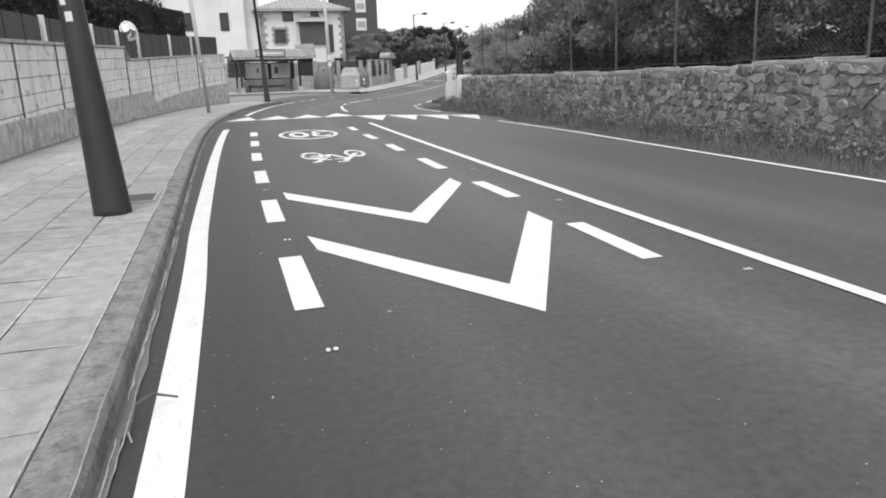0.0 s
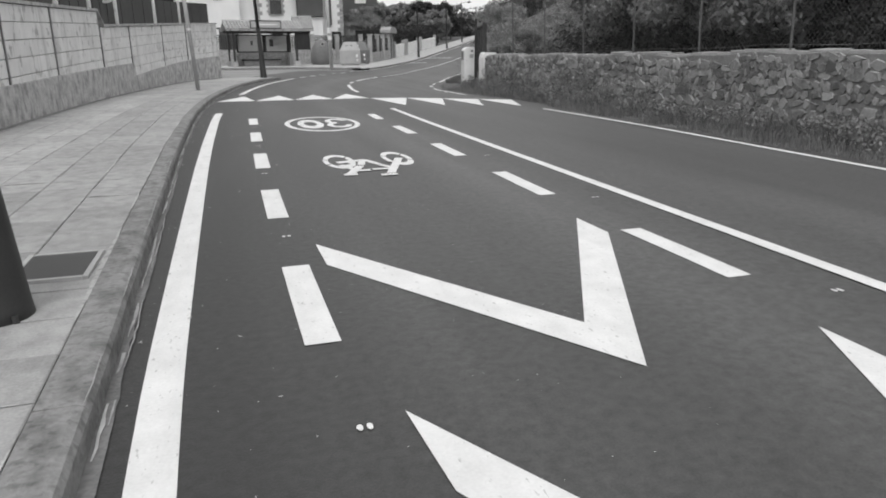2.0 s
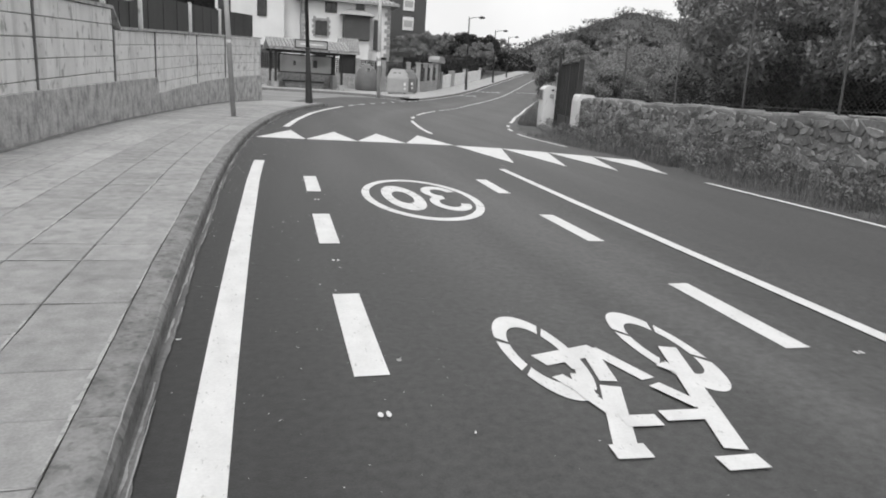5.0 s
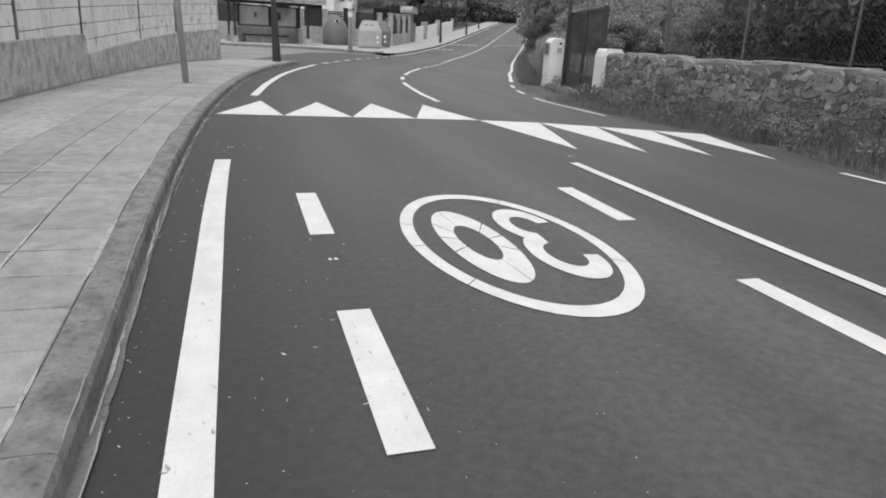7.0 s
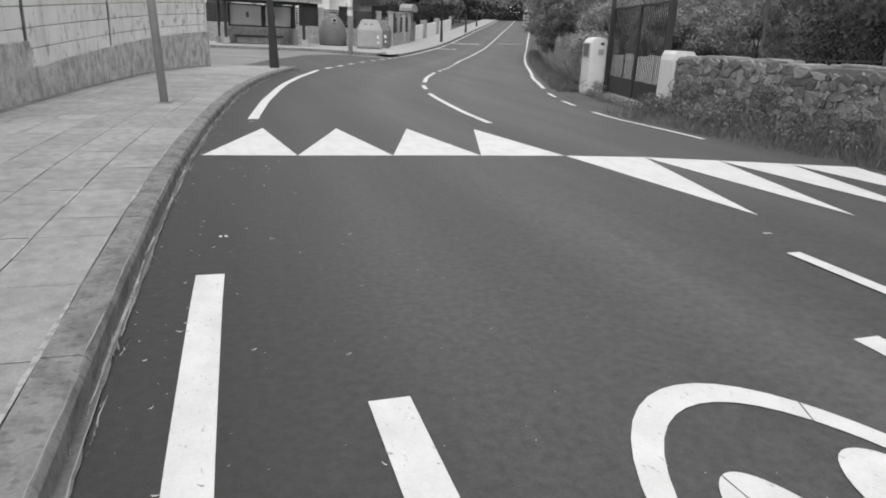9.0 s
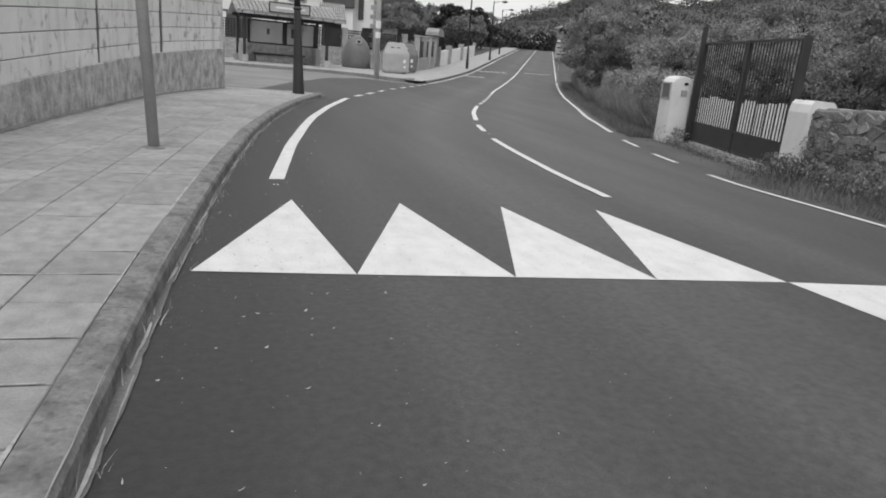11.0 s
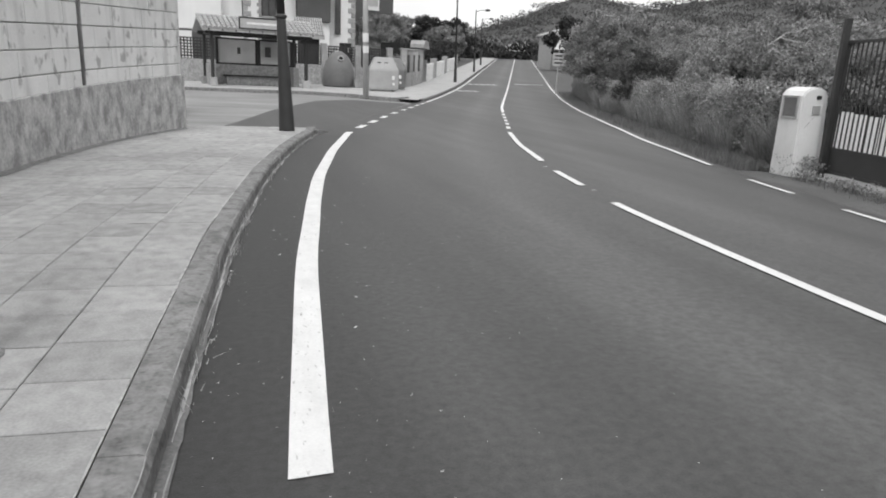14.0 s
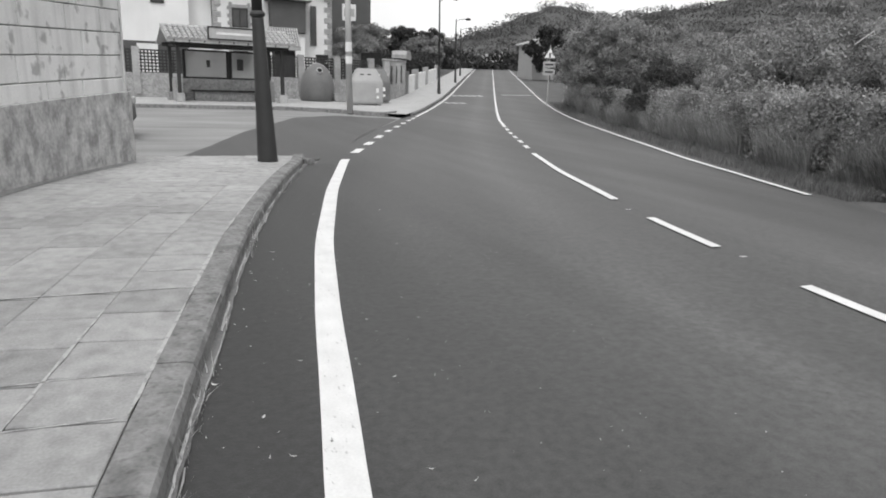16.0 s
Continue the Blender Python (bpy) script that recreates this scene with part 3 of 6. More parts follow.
# small raised studs and chips beside the dashes
for x, y in ((0.3, 2.48), (0.26, 4.6), (0.205, 6.98), (0.185, 9.4), (0.21, 11.5), (0.24, 13.72), (2.62, 2.78), (2.6, 5.1), (2.58, 7.35), (2.56, 9.7),
             (-0.25, 17.28), (0.16, 22.45), (3.17, 16.72), (4.03, 27.45), (4.42, 29.4)):
    stud = thing("paint_dab", "small split dab of white setting-out paint", "paint dab", "dabs along the markings")
    for dx in (-0.015, 0.016):
        bm = bmesh.new()
        bm.faces.new([bm.verts.new((x + dx + random.uniform(0.8, 1.15) * 0.011 * math.cos(a), y + random.uniform(0.8, 1.2) * 0.02 * math.sin(a), height(x, y) + 0.006))
                      for a in [k * math.pi / 4 for k in range(8)]])
        part("dab", bm, M_PAINT, stud)

# ---- the left wall ----
SLOPE = 0.033
wall_pts = []
y = -8.0
while y < 33.4:
    wall_pts.append((WALL(y), y))
    y += 0.1
wall_pts.append((WALL(33.4), 33.4))
run = [0.0]
for p, q in zip(wall_pts, wall_pts[1:]):
    run.append(run[-1] + math.hypot(q[0] - p[0], q[1] - p[1]))


def on_wall(s):
    """Point, and turn of the wall's line there, at s metres along it."""
    x, y = float(np.interp(s, run, [p[0] for p in wall_pts])), float(np.interp(s, run, [p[1] for p in wall_pts]))
    x2, y2 = float(np.interp(min(s + 0.2, run[-1]), run, [p[0] for p in wall_pts])), float(np.interp(min(s + 0.2, run[-1]), run, [p[1] for p in wall_pts]))
    x1, y1 = float(np.interp(s - 0.2, run, [p[0] for p in wall_pts])), float(np.interp(s - 0.2, run, [p[1] for p in wall_pts]))
    return x, y, -math.degrees(math.atan2(x2 - x1, y2 - y1))


def plinth_top(y):
    return 0.60 + 0.021 * (y - 11) if y < 23.8 else 0.53 + 0.049 * (y - 23.8)


def wall_top(y):
    return 2.1 + SLOPE * (y - 22) if y < 20.95 else 1.78 + 0.043 * (y - 22.4)


wall_left = thing("wall_left", "tall concrete block wall with streaked stains on a rough cast plinth", "wall")
tagged(wall_left, kind="structure")
bm = bmesh.new()
rows = []
ss = steps(0, run[-1], 0.25)
knee = float(np.interp(23.8, [p[1] for p in wall_pts], run))
ss = sorted(ss + [knee - 0.002, knee + 0.002])
for s in ss:
    x, y, a = on_wall(s)
    n = Vector((math.cos(radians(a)), math.sin(radians(a)), 0))
    zt = plinth_top(y - 0.01 if s < knee else y + 0.01)
    lean = 0.015 * math.sin(2.1 * s)
    rows.append([bm.verts.new(Vector((x, y, 0)) + n * d + Vector((0, 0, z))) for d, z in ((0.03 + lean * 0.3, -0.1), (0.02, 0.3), (0.008, zt - 0.012), (-0.006, zt), (-0.4, zt), (-0.4, -0.1))])
for p, q in zip(rows, rows[1:]):
    for i in range(5):
        bm.faces.new((p[i], q[i], q[i + 1], p[i + 1]))
bm.faces.new(rows[0])
bm.faces.new(rows[-1][::-1])
part("plinth", bm, M_CONCRETE, wall_left, "rough cast concrete plinth with a step in its top")
# backing of the blocks
bm = bmesh.new()
rows = []
for s in ss:
    x, y, a = on_wall(s)
    n = Vector((math.cos(radians(a)), math.sin(radians(a)), 0))
    zb, zt = plinth_top(y) - 0.1, wall_top(y - 0.01) - 0.03
    rows.append([bm.verts.new(Vector((x, y, 0)) + n * d + Vector((0, 0, z))) for d, z in ((-0.055, zb), (-0.055, zt), (-0.38, zt), (-0.38, zb))])
for p, q in zip(rows, rows[1:]):
    for i in range(3):
        bm.faces.new((p[i], q[i], q[i + 1], p[i + 1]))
bm.faces.new(rows[0])
bm.faces.new(rows[-1][::-1])
part("wall_core", bm, M_CORE_BLOCK, wall_left)
# the end of the wall, along the side road
bm = bmesh.new()
box(bm, (-3.4, 33.6, 0.5), (6.0, 0.4, 1.0), bevel=0.01)
wall_side = solo("wall_side", bm, M_CONCRETE, "rough cast plinth running along the side road", "wall", kind="structure")
bm = bmesh.new()
box(bm, (-3.45, 33.58, 1.6), (6.0, 0.34, 1.2), bevel=0.01)
part("upper_wall", bm, M_BLOCK_REST, wall_side)

# vertical joints of the wall's bays, dark with run-off
BAYS = [float(np.interp(v, [p[1] for p in wall_pts], run)) for v in (-5.3, -2.4, 0.5, 3.4, 6.3, 9.2, 12.1, 14.6, 17.3, 20.95, 23.75, 27.6, 30.6, 33.38)]
rnd = random.Random(44)
for s in BAYS[:-1]:
    x, y, a = on_wall(s)
    z0, z1 = plinth_top(y) + 0.005, wall_top(y) - 0.005
    bm = bmesh.new()
    rows = []
    for z in steps(z0, z1, 0.06):
        m, w = 0.012 * noise.noise((z * 2.1, s, 1)), 0.016 + 0.014 * abs(noise.noise((z * 3.3, s, 5))) + (0.012 if z > z1 - 0.3 else 0)
        rows.append([bm.verts.new((d, m + u, z)) for d, u in ((-0.06, -w), (-0.004, -w), (-0.004, w), (-0.06, w))])
    for p, q in zip(rows, rows[1:]):
        for k in range(4):
            bm.faces.new((p[k], p[(k + 1) % 4], q[(k + 1) % 4], q[k]))
    bm.faces.new(rows[-1])
    ob = part("bay_joint", bm, M_STAIN, wall_left, "dark run-off stain in a vertical joint")
    ob.matrix_basis = pose(x, y, 0, 0, 0, a)


def block_mesh(length, h=0.257, deep=0.06):
    """A facing block with a chamfered front, lying along y, front towards +x."""
    b = bmesh.new()
    e = 0.008
    back = [b.verts.new((-deep, u, v)) for u, v in ((-length / 2, 0), (length / 2, 0), (length / 2, h), (-length / 2, h))]
    mid = [b.verts.new((-e, u, v)) for u, v in ((-length / 2, 0), (length / 2, 0), (length / 2, h), (-length / 2, h))]
    fr = [b.verts.new((0, u, v)) for u, v in ((-length / 2 + e, e), (length / 2 - e, e), (length / 2 - e, h - e), (-length / 2 + e, h - e))]
    for p, q in ((back, mid), (mid, fr)):
        for i in range(4):
            b.faces.new((p[i], p[(i + 1) % 4], q[(i + 1) % 4], q[i]))
    b.faces.new(fr)
    return b


block_sizes = {k: mesh_of(block_mesh(k / 100 - 0.005), "block", M_BLOCK) for k in range(20, 121, 5)}
rest = bmesh.new()
made = 0
COURSE = 0.268
rnd = random.Random(5)
for s0, s1 in zip(BAYS, BAYS[1:]):
    a0, a1 = s0 + 0.012, s1 - 0.012
    ym = on_wall((s0 + s1) / 2)[1]
    for k in range(9):
        pos = a0
        shift = 0.0 if k % 2 else 0.42
        while pos < a1 - 0.1:
            want = 0.85 + rnd.choice((-0.15, 0, 0, 0.1)) - shift
            shift = 0.0
            left = a1 - pos
            size = left if left < want + 0.25 else want
            size = max(20, min(120, int(size * 20) * 5)) / 100
            x, y, a = on_wall(pos + size / 2)
            top = wall_top(y if abs(y - 20.95) > 0.1 else ym)
            z = top - 0.005 - COURSE * (k + 1)
            pos += size
            if z + COURSE < plinth_top(y) + 0.04:
                continue
            tilt = math.degrees(math.atan(SLOPE if y < 20.95 else 0.043))
            m = pose(x - 0.016 + rnd.uniform(-0.003, 0.003), y, z, tilt, 0, a)
            if y > 9 and made < 300:
                ob = new("block", block_sizes[int(round(size * 100))])
                ob.matrix_basis = m
                ob.parent = wall_left
                made += 1
            else:
                src = block_mesh(size - 0.005)
                src.transform(m)
                tmp = bpy.data.meshes.new("t")
                src.to_mesh(tmp)
                src.free()
                rest.from_mesh(tmp)
                bpy.data.meshes.remove(tmp)
tagged(part("blocks_rest", rest, M_BLOCK_REST, wall_left), kind="stuff")

# ---- fences and panels over the left wall ----
fence_panels = thing("panel_fence", "dark sheet fence on pale posts over the wall", "fence")
posts_s = [float(np.interp(v, [p[1] for p in wall_pts], run)) for v in (10.9, 14.6, 18.4, 20.95, 23.3, 27.6, 30.6, 33.2)]
for s0, s1 in zip(posts_s, posts_s[1:]):
    (xa, ya, aa), (xb, yb, ab) = on_wall(s0), on_wall(s1)
    za, zb = wall_top(ya + 0.2), wall_top(yb - 0.2)
    tall = 0.5 if ya < 20.5 else 0.78
    a, b = Vector((xa - 0.2, ya + 0.06, za)), Vector((xb - 0.2, yb - 0.06, zb))
    n = 7
    for i in range(n):
        bm = bmesh.new()
        p, q = a.lerp(b, i / n), a.lerp(b, (i + 0.97) / n)
        off = Vector((0.012 * (i % 2), 0, 0))
        vs = [bm.verts.new(v + off) for v in (p, q, q + Vector((0, 0, tall)), p + Vector((0, 0, tall)))]
        bk = [bm.verts.new(v.co - Vector((0.02, 0, 0))) for v in vs]
        bm.faces.new(vs[::-1])
        bm.faces.new(bk)
        for j in range(4):
            bm.faces.new((vs[j], vs[(j + 1) % 4], bk[(j + 1) % 4], bk[j]))
        part("sheet", bm, M_PANEL, fence_panels)
    bm = bmesh.new()
    box(bm, (xa - 0.17, ya, za + tall / 2 - 0.1), (0.09, 0.1, tall + 0.25), bevel=0.008)
    part("fence_post", bm, M_BLOCK_REST, fence_panels, "pale concrete post")
# coping under the sheets
bm = bmesh.new()
rows = []
for s in steps(posts_s[0], run[-1] - 0.02, 0.4):
    x, y, a = on_wall(s)
    zt = wall_top(y)
    rows.append([bm.verts.new((x + d, y, zt + z)) for d, z in ((0.02, -0.005), (0.02, 0.05), (-0.36, 0.05), (-0.36, -0.005))])
for p, q in zip(rows, rows[1:]):
    for i in range(4):
        j = (i + 1) % 4
        bm.faces.new((p[i], q[i], q[j], p[j]))
part("coping", bm, M_CONCRETE, wall_left, "grey stained concrete coping")

# convex mirror on a pole
mir = thing("traffic_mirror", "round convex traffic mirror on a thin post over the wall", "mirror")
bm = bmesh.new()
tube(bm, (-2.95, 22.4, 1.7), (-2.95, 22.4, 2.9), 0.03)
part("post", bm, M_GALV, mir)
bm = bmesh.new()
lathe(bm, [(0.0, 0.12), (0.08, 0.11), (0.15, 0.08), (0.21, 0.04), (0.25, 0.0)], 28)
bm.transform(pose(-2.88, 22.32, 2.6, 84, 0, 40))
part("mirror_face", bm, M_MIRROR, mir, "domed mirror", smooth=True)
bm = bmesh.new()
lathe(bm, [(0.27, -0.02), (0.285, 0.0), (0.27, 0.015)], 24)
bm.transform(pose(-2.88, 22.32, 2.6, 84, 0, 40))
part("rim", bm, M_WHITE, mir, smooth=True)


# ---- lamp posts ----
def lamp_post(x, y, z, top, r0, r1, name_label, head=True, arm=0.0, turn=0.0, stickers=False, lean=0.0):
    """Tapered dark column with a thicker foot cone, collar and lantern."""
    t = thing("street_lamp", name_label, "street lamp", "street lamps", pose(x, y, z, 0, lean, turn))
    bm = bmesh.new()
    lathe(bm, [(r0 * 1.03, -0.02), (r0, 0.05), (r0 * 0.73, 1.1), (r1 * 1.12, 1.86), (r1 * 1.08, 1.9)], 28)
    part("foot_cone", bm, M_IRON, t, smooth=True)
    bm = bmesh.new()
    lathe(bm, [(r1 * 1.1, 1.9), (r1 * 1.45, 1.92), (r1 * 1.45, 1.95), (r1 * 1.05, 1.98)], 24)
    part("collar", bm, M_IRON, t, smooth=True)
    bm = bmesh.new()
    lathe(bm, [(r1, 1.96), (r1 * 0.75, top - 0.2), (r1 * 0.7, top)], 20)
    part("shaft", bm, M_IRON, t, smooth=True)
    for k in range(4):
        a = radians(45 + 90 * k)
        bm = bmesh.new()
        tube(bm, (r0 * 1.02 * math.cos(a), r0 * 1.02 * math.sin(a), -0.01), (r0 * 1.02 * math.cos(a), r0 * 1.02 * math.sin(a), 0.025), 0.014, n=6)
        part("bolt", bm, M_IRON, t)
    if head:
        bm = bmesh.new()
        tube(bm, (0, 0, top - 0.25), (0.35, 0, top - 0.05), 0.025)
        tube(bm, (0.35, 0, top - 0.05), (1.05, 0, top - 0.02), 0.025)
        part("arm", bm, M_IRON, t)
        bm = bmesh.new()
        lathe(bm, [(0.05, 0.12), (0.2, 0.08), (0.3, 0.0), (0.3, -0.04), (0.2, -0.1), (0.05, -0.14)], 16, (1.2, 0, top - 0.03))
        part("lantern", bm, M_IRON, t, smooth=True)
    if stickers:
        for dz, w, h, k in ((1.62, 0.05, 0.075, 245), (1.5, 0.055, 0.07, 262), (1.71, 0.07, 0.05, 262)):
            bm = bmesh.new()
            r = r0 * 0.73 + (r1 * 1.12 - r0 * 0.73) * (dz - 1.1) / 0.76 + 0.004
            q = [[bm.verts.new((r * math.cos(radians(k + d)), r * math.sin(radians(k + d)), dz + v)) for d in (-w * 280, 0, w * 280)] for v in (-h / 2, h / 2)]
            for i in range(2):
                bm.faces.new((q[0][i], q[0][i + 1], q[1][i + 1], q[1][i]))
            part("sticker", bm, M_WHITE, t, "torn white paper sticker")
    return t


lamp_post(-1.035, 5.72, PAVE, 6.5, 0.142, 0.072, "dark iron lamp column with paper stickers standing on the pavement", stickers=True, lean=-2.6)
lamp_post(1.29, 33.35, PAVE, 6.6, 0.136, 0.07, "dark iron lamp column at the pavement's corner", lean=-2.4)
lamp_post(18.3, 71.7, height(18.3, 71.7) + 0.1, 6.7, 0.13, 0.07, "dark lamp column beside the climbing road", turn=-25, lean=-1.2)
lamp_post(26.9, 89.8, height(26.9, 89.8) + 0.1, 6.2, 0.13, 0.07, "dark lamp column beside the climbing road", turn=-25, lean=-1.2)
lamp_post(35.4, 109.2, height(35.4, 109.2) + 0.1, 6.0, 0.13, 0.07, "dark lamp column beside the climbing road", turn=-25, lean=-1.2)

# thin sign pole on the pavement
pole = thing("sign_pole", "slim grey steel pole with a small band, set in the pavement", "pole", at=pose(-0.96, 23.68, PAVE, 0, -3.0, 0) @ Matrix.Translation((0.965, -23.68, -PAVE)))
bm = bmesh.new()
tube(bm, (-0.965, 23.68, PAVE - 0.02), (-0.965, 23.68, 4.2), 0.055, n=18)
part("tube", bm, M_GALV, pole, smooth=True)
bm = bmesh.new()
tube(bm, (-0.965, 23.68, 1.72), (-0.965, 23.68, 1.79), 0.0575, n=18)
part("band", bm, M_WHITE, pole)
bm = bmesh.new()
lathe(bm, [(0.11, 0.0), (0.1, 0.012), (0.06, 0.02)], 14, (-0.965, 23.68, PAVE - 0.002))
part("mortar_collar", bm, M_KERB, pole)
# pale round pole at the far corner
far_pole = thing("utility_pole", "pale weathered round pole with notices at the corner", "pole", at=pose(6.55, 50.5, 0, 0, -1.2, 0) @ Matrix.Translation((-6.55, -50.5, 0)))
bm = bmesh.new()
tube(bm, (6.55, 50.5, 0.0), (6.55, 50.5, 8.5), 0.125, 0.09, n=16)
part("shaft", bm, M_POLE, far_pole, smooth=True)
for z, h in ((2.35, 0.35), (1.9, 0.28)):
    bm = bmesh.new()
    tube(bm, (6.55, 50.5, z), (6.55, 50.5, z + h), 0.128, n=16)
    part("notice", bm, M_WHITE, far_pole, "pale paper notice wrapped round the pole")
# inspection cover beside the first lamp
cover = thing("inspection_cover", "dark iron inspection cover set in the pavement", "cover")
bm = bmesh.new()
box(bm, (-0.94, 6.36, PAVE + 0.004), (0.3, 0.42, 0.02), bevel=0.004)
part("lid", bm, M_IRON, cover)
bm = bmesh.new()
for dx, dy, sx, sy in ((-0.165, 0, 0.025, 0.47), (0.165, 0, 0.025, 0.47), (0, -0.225, 0.3, 0.025), (0, 0.225, 0.3, 0.025)):
    box(bm, (-0.94 + dx, 6.36 + dy, PAVE + 0.006), (sx, sy, 0.02))
part("rim", bm, M_GALV, cover)

# ---- the stone wall on the other side ----
STONE_END = 25.0


def stone_top(y):
    return 1.02 + 0.0007 * max(0, 22 - y) ** 2 + 0.02 * math.sin(1.7 * y) + 0.015 * math.sin(4.3 * y)


wall_right = thing("wall_right", "old mossy field-stone wall with a rough pale capping", "wall")
tagged(wall_right, kind="structure")
bm = bmesh.new()
rows = []
for y in steps(-10, STONE_END, 0.3):
    x, zt = STONE(y), stone_top(y)
    rows.append([bm.verts.new((x + d, y, z)) for d, z in ((0.05, -0.2), (0.06, zt - 0.05), (0.1, zt - 0.02), (0.42, zt - 0.02), (0.45, -0.2))])
for p, q in zip(rows, rows[1:]):
    for i in range(4):
        bm.faces.new((p[i], p[i + 1], q[i + 1], q[i]))
bm.faces.new(rows[-1])
bm.faces.new(rows[0][::-1])
part("wall_core", bm, M_MORTAR, wall_right)
bm = bmesh.new()
y = -10.0
rnd = random.Random(8)
while y < STONE_END - 0.3:
    ln = rnd.uniform(0.12, 0.42)
    box(bm, (STONE(y) + 0.265, y + ln / 2, stone_top(y + ln / 2) - 0.02 + rnd.uniform(-0.012, 0.008)), (0.36 + rnd.uniform(-0.05, 0.04), ln + 0.02, 0.045 + rnd.uniform(-0.012, 0.015)),
        Matrix.Translation((STONE(y), y, 0.9)) @ pose(0, 0, 0, rnd.uniform(-1.5, 1.5), rnd.uniform(-3, 3), rnd.uniform(-5, 5)) @ Matrix.Translation((-STONE(y), -y, -0.9)), 0.016)
    y += ln
part("capping", bm, M_CAPPING, wall_right, "rough pale capping of mortar and flat stones")


def rubble(rnd):
    """An uneven field stone, flat-faced, about one unit wide (y) and high (z), front towards -x."""
    b = bmesh.new()
    n = rnd.choice((4, 5, 5, 6, 7))
    pts = []
    for i in range(n):
        a = 2 * math.pi * (i + rnd.uniform(-0.28, 0.28)) / n
        r = 0.5 * rnd.uniform(0.78, 1.3)
        pts.append((r * math.cos(a) * 1.08, r * math.sin(a) * 1.08))
    back = [b.verts.new((0.5, u, v)) for u, v in pts]
    mid = [b.verts.new((rnd.uniform(-0.05, 0.12), u, v)) for u, v in pts]
    fr = [b.verts.new((-0.3 + rnd.uniform(-0.16, 0.16), u * 0.86, v * 0.86)) for u, v in pts]
    for p, q in ((back, mid), (mid, fr)):
        for i in range(n):
            b.faces.new((p[i], q[i], q[(i + 1) % n], p[(i + 1) % n]))
    b.faces.new(fr)
    return b


rnd = random.Random(21)
rubble_meshes = [mesh_of(rubble(rnd), "stone", M_STONE) for _ in range(14)]
rest = bmesh.new()
made = 0
for row in range(8):
    y = -9.6 + rnd.uniform(0, 0.3)
    while y < STONE_END - 0.35:
        w = rnd.choice((rnd.uniform(0.07, 0.16), rnd.uniform(0.12, 0.36)))
        h = rnd.uniform(0.09, 0.2)
        z = 0.06 + row * 0.135 + rnd.uniform(-0.03, 0.03) + 0.03 * math.sin(0.9 * y + row)
        y += w * 0.88
        if z + h * 0.4 > stone_top(y) - 0.03:
            continue
        m = pose(STONE(y) + 0.05, y - w / 2, z, rnd.uniform(-16, 16), rnd.uniform(-5, 5), rnd.uniform(-5, 5)) @ Matrix.Diagonal((0.06, w, h, 1))
        if 9.0 < y < 24.7 and made < 300 and row > 0:
            ob = new("stone", rnd.choice(rubble_meshes))
            ob.matrix_basis = m
            ob.parent = wall_right
            made += 1
        else:
            src = rubble(rnd)
            src.transform(m)
            tmp = bpy.data.meshes.new("t")
            src.to_mesh(tmp)
            src.free()
            rest.from_mesh(tmp)
            bpy.data.meshes.remove(tmp)
tagged(part("stones_rest", rest, M_STONE_REST, wall_right), kind="stuff")
# whitewashed end of the wall at the gate
bm = bmesh.new()
ring_pts = [(7.97, -0.2), (7.97, 0.9), (8.0, 1.02), (8.05, 1.08), (8.4, 1.08), (8.47, 1.02), (8.5, 0.9), (8.5, -0.2)]
ends = [[bm.verts.new((x, y, z)) for x, z in ring_pts] for y in (24.62, 25.02)]
for i in range(len(ring_pts)):
    j = (i + 1) % len(ring_pts)
    bm.faces.new((ends[0][i], ends[1][i], ends[1][j], ends[0][j]))
bm.faces.new(ends[0])
bm.faces.new(ends[1][::-1])
part("wall_end", bm, M_WHITE, wall_right, "whitewashed end of the stone wall")

# chain-link fence on the wall
link = thing("chain_link_fence", "rusty chain-link fence on thin posts above the stone wall", "fence")
for y in (-6.5, -4.0, -1.6, 0.8, 3.2, 5.2, 7.2, 9.35, 11.5, 13.7, 15.9, 18.15, 20.4, 22.7):
    x = STONE(y) + 0.26
    bm = bmesh.new()
    tube(bm, (x, y, stone_top(y) - 0.2), (x - 0.07, y, stone_top(y) + 1.75), 0.02, n=8)
    part("fence_post", bm, M_BARK, link)
bm = bmesh.new()
FH = 1.65
for k in range(int(33.5 / 0.085)):
    for sgn in (1, -1):
        y0 = -8 + k * 0.085
        y1 = y0 + sgn * FH
        pts = []
        for y, z in ((y0, 0.04), (y1, 0.04 + FH)):
            yy = min(22.7, max(-8, y))
            zz = z if yy == y else 0.04 + (yy - y0) * sgn
            pts.append((yy, zz))
        (ya, za), (yb, zb) = pts
        if abs(yb - ya) < 0.05:
            continue
        a = Vector((STONE(ya) + 0.225 + 0.004 * sgn, ya, stone_top(ya) + za))
        b = Vector((STONE(yb) + 0.225 + 0.004 * sgn, yb, stone_top(yb) + zb))
        up = Vector((0, -0.0016 * sgn, 0.0016))
        bm.faces.new([bm.verts.new(v) for v in (a - up, b - up, b + up, a + up)])
tagged(part("wire_mesh", bm, M_BARK, link, "dull wire netting"), kind="stuff")
for dz in (0.06, FH + 0.03):
    bm = bmesh.new()
    for ya, yb in zip(steps(-8, 22.7, 1.5), steps(-8, 22.7, 1.5)[1:]):
        tube(bm, (STONE(ya) + 0.23, ya, stone_top(ya) + dz), (STONE(yb) + 0.23, yb, stone_top(yb) + dz), 0.004, n=4, caps=False)
    part("line_wire", bm, M_BARK, link)

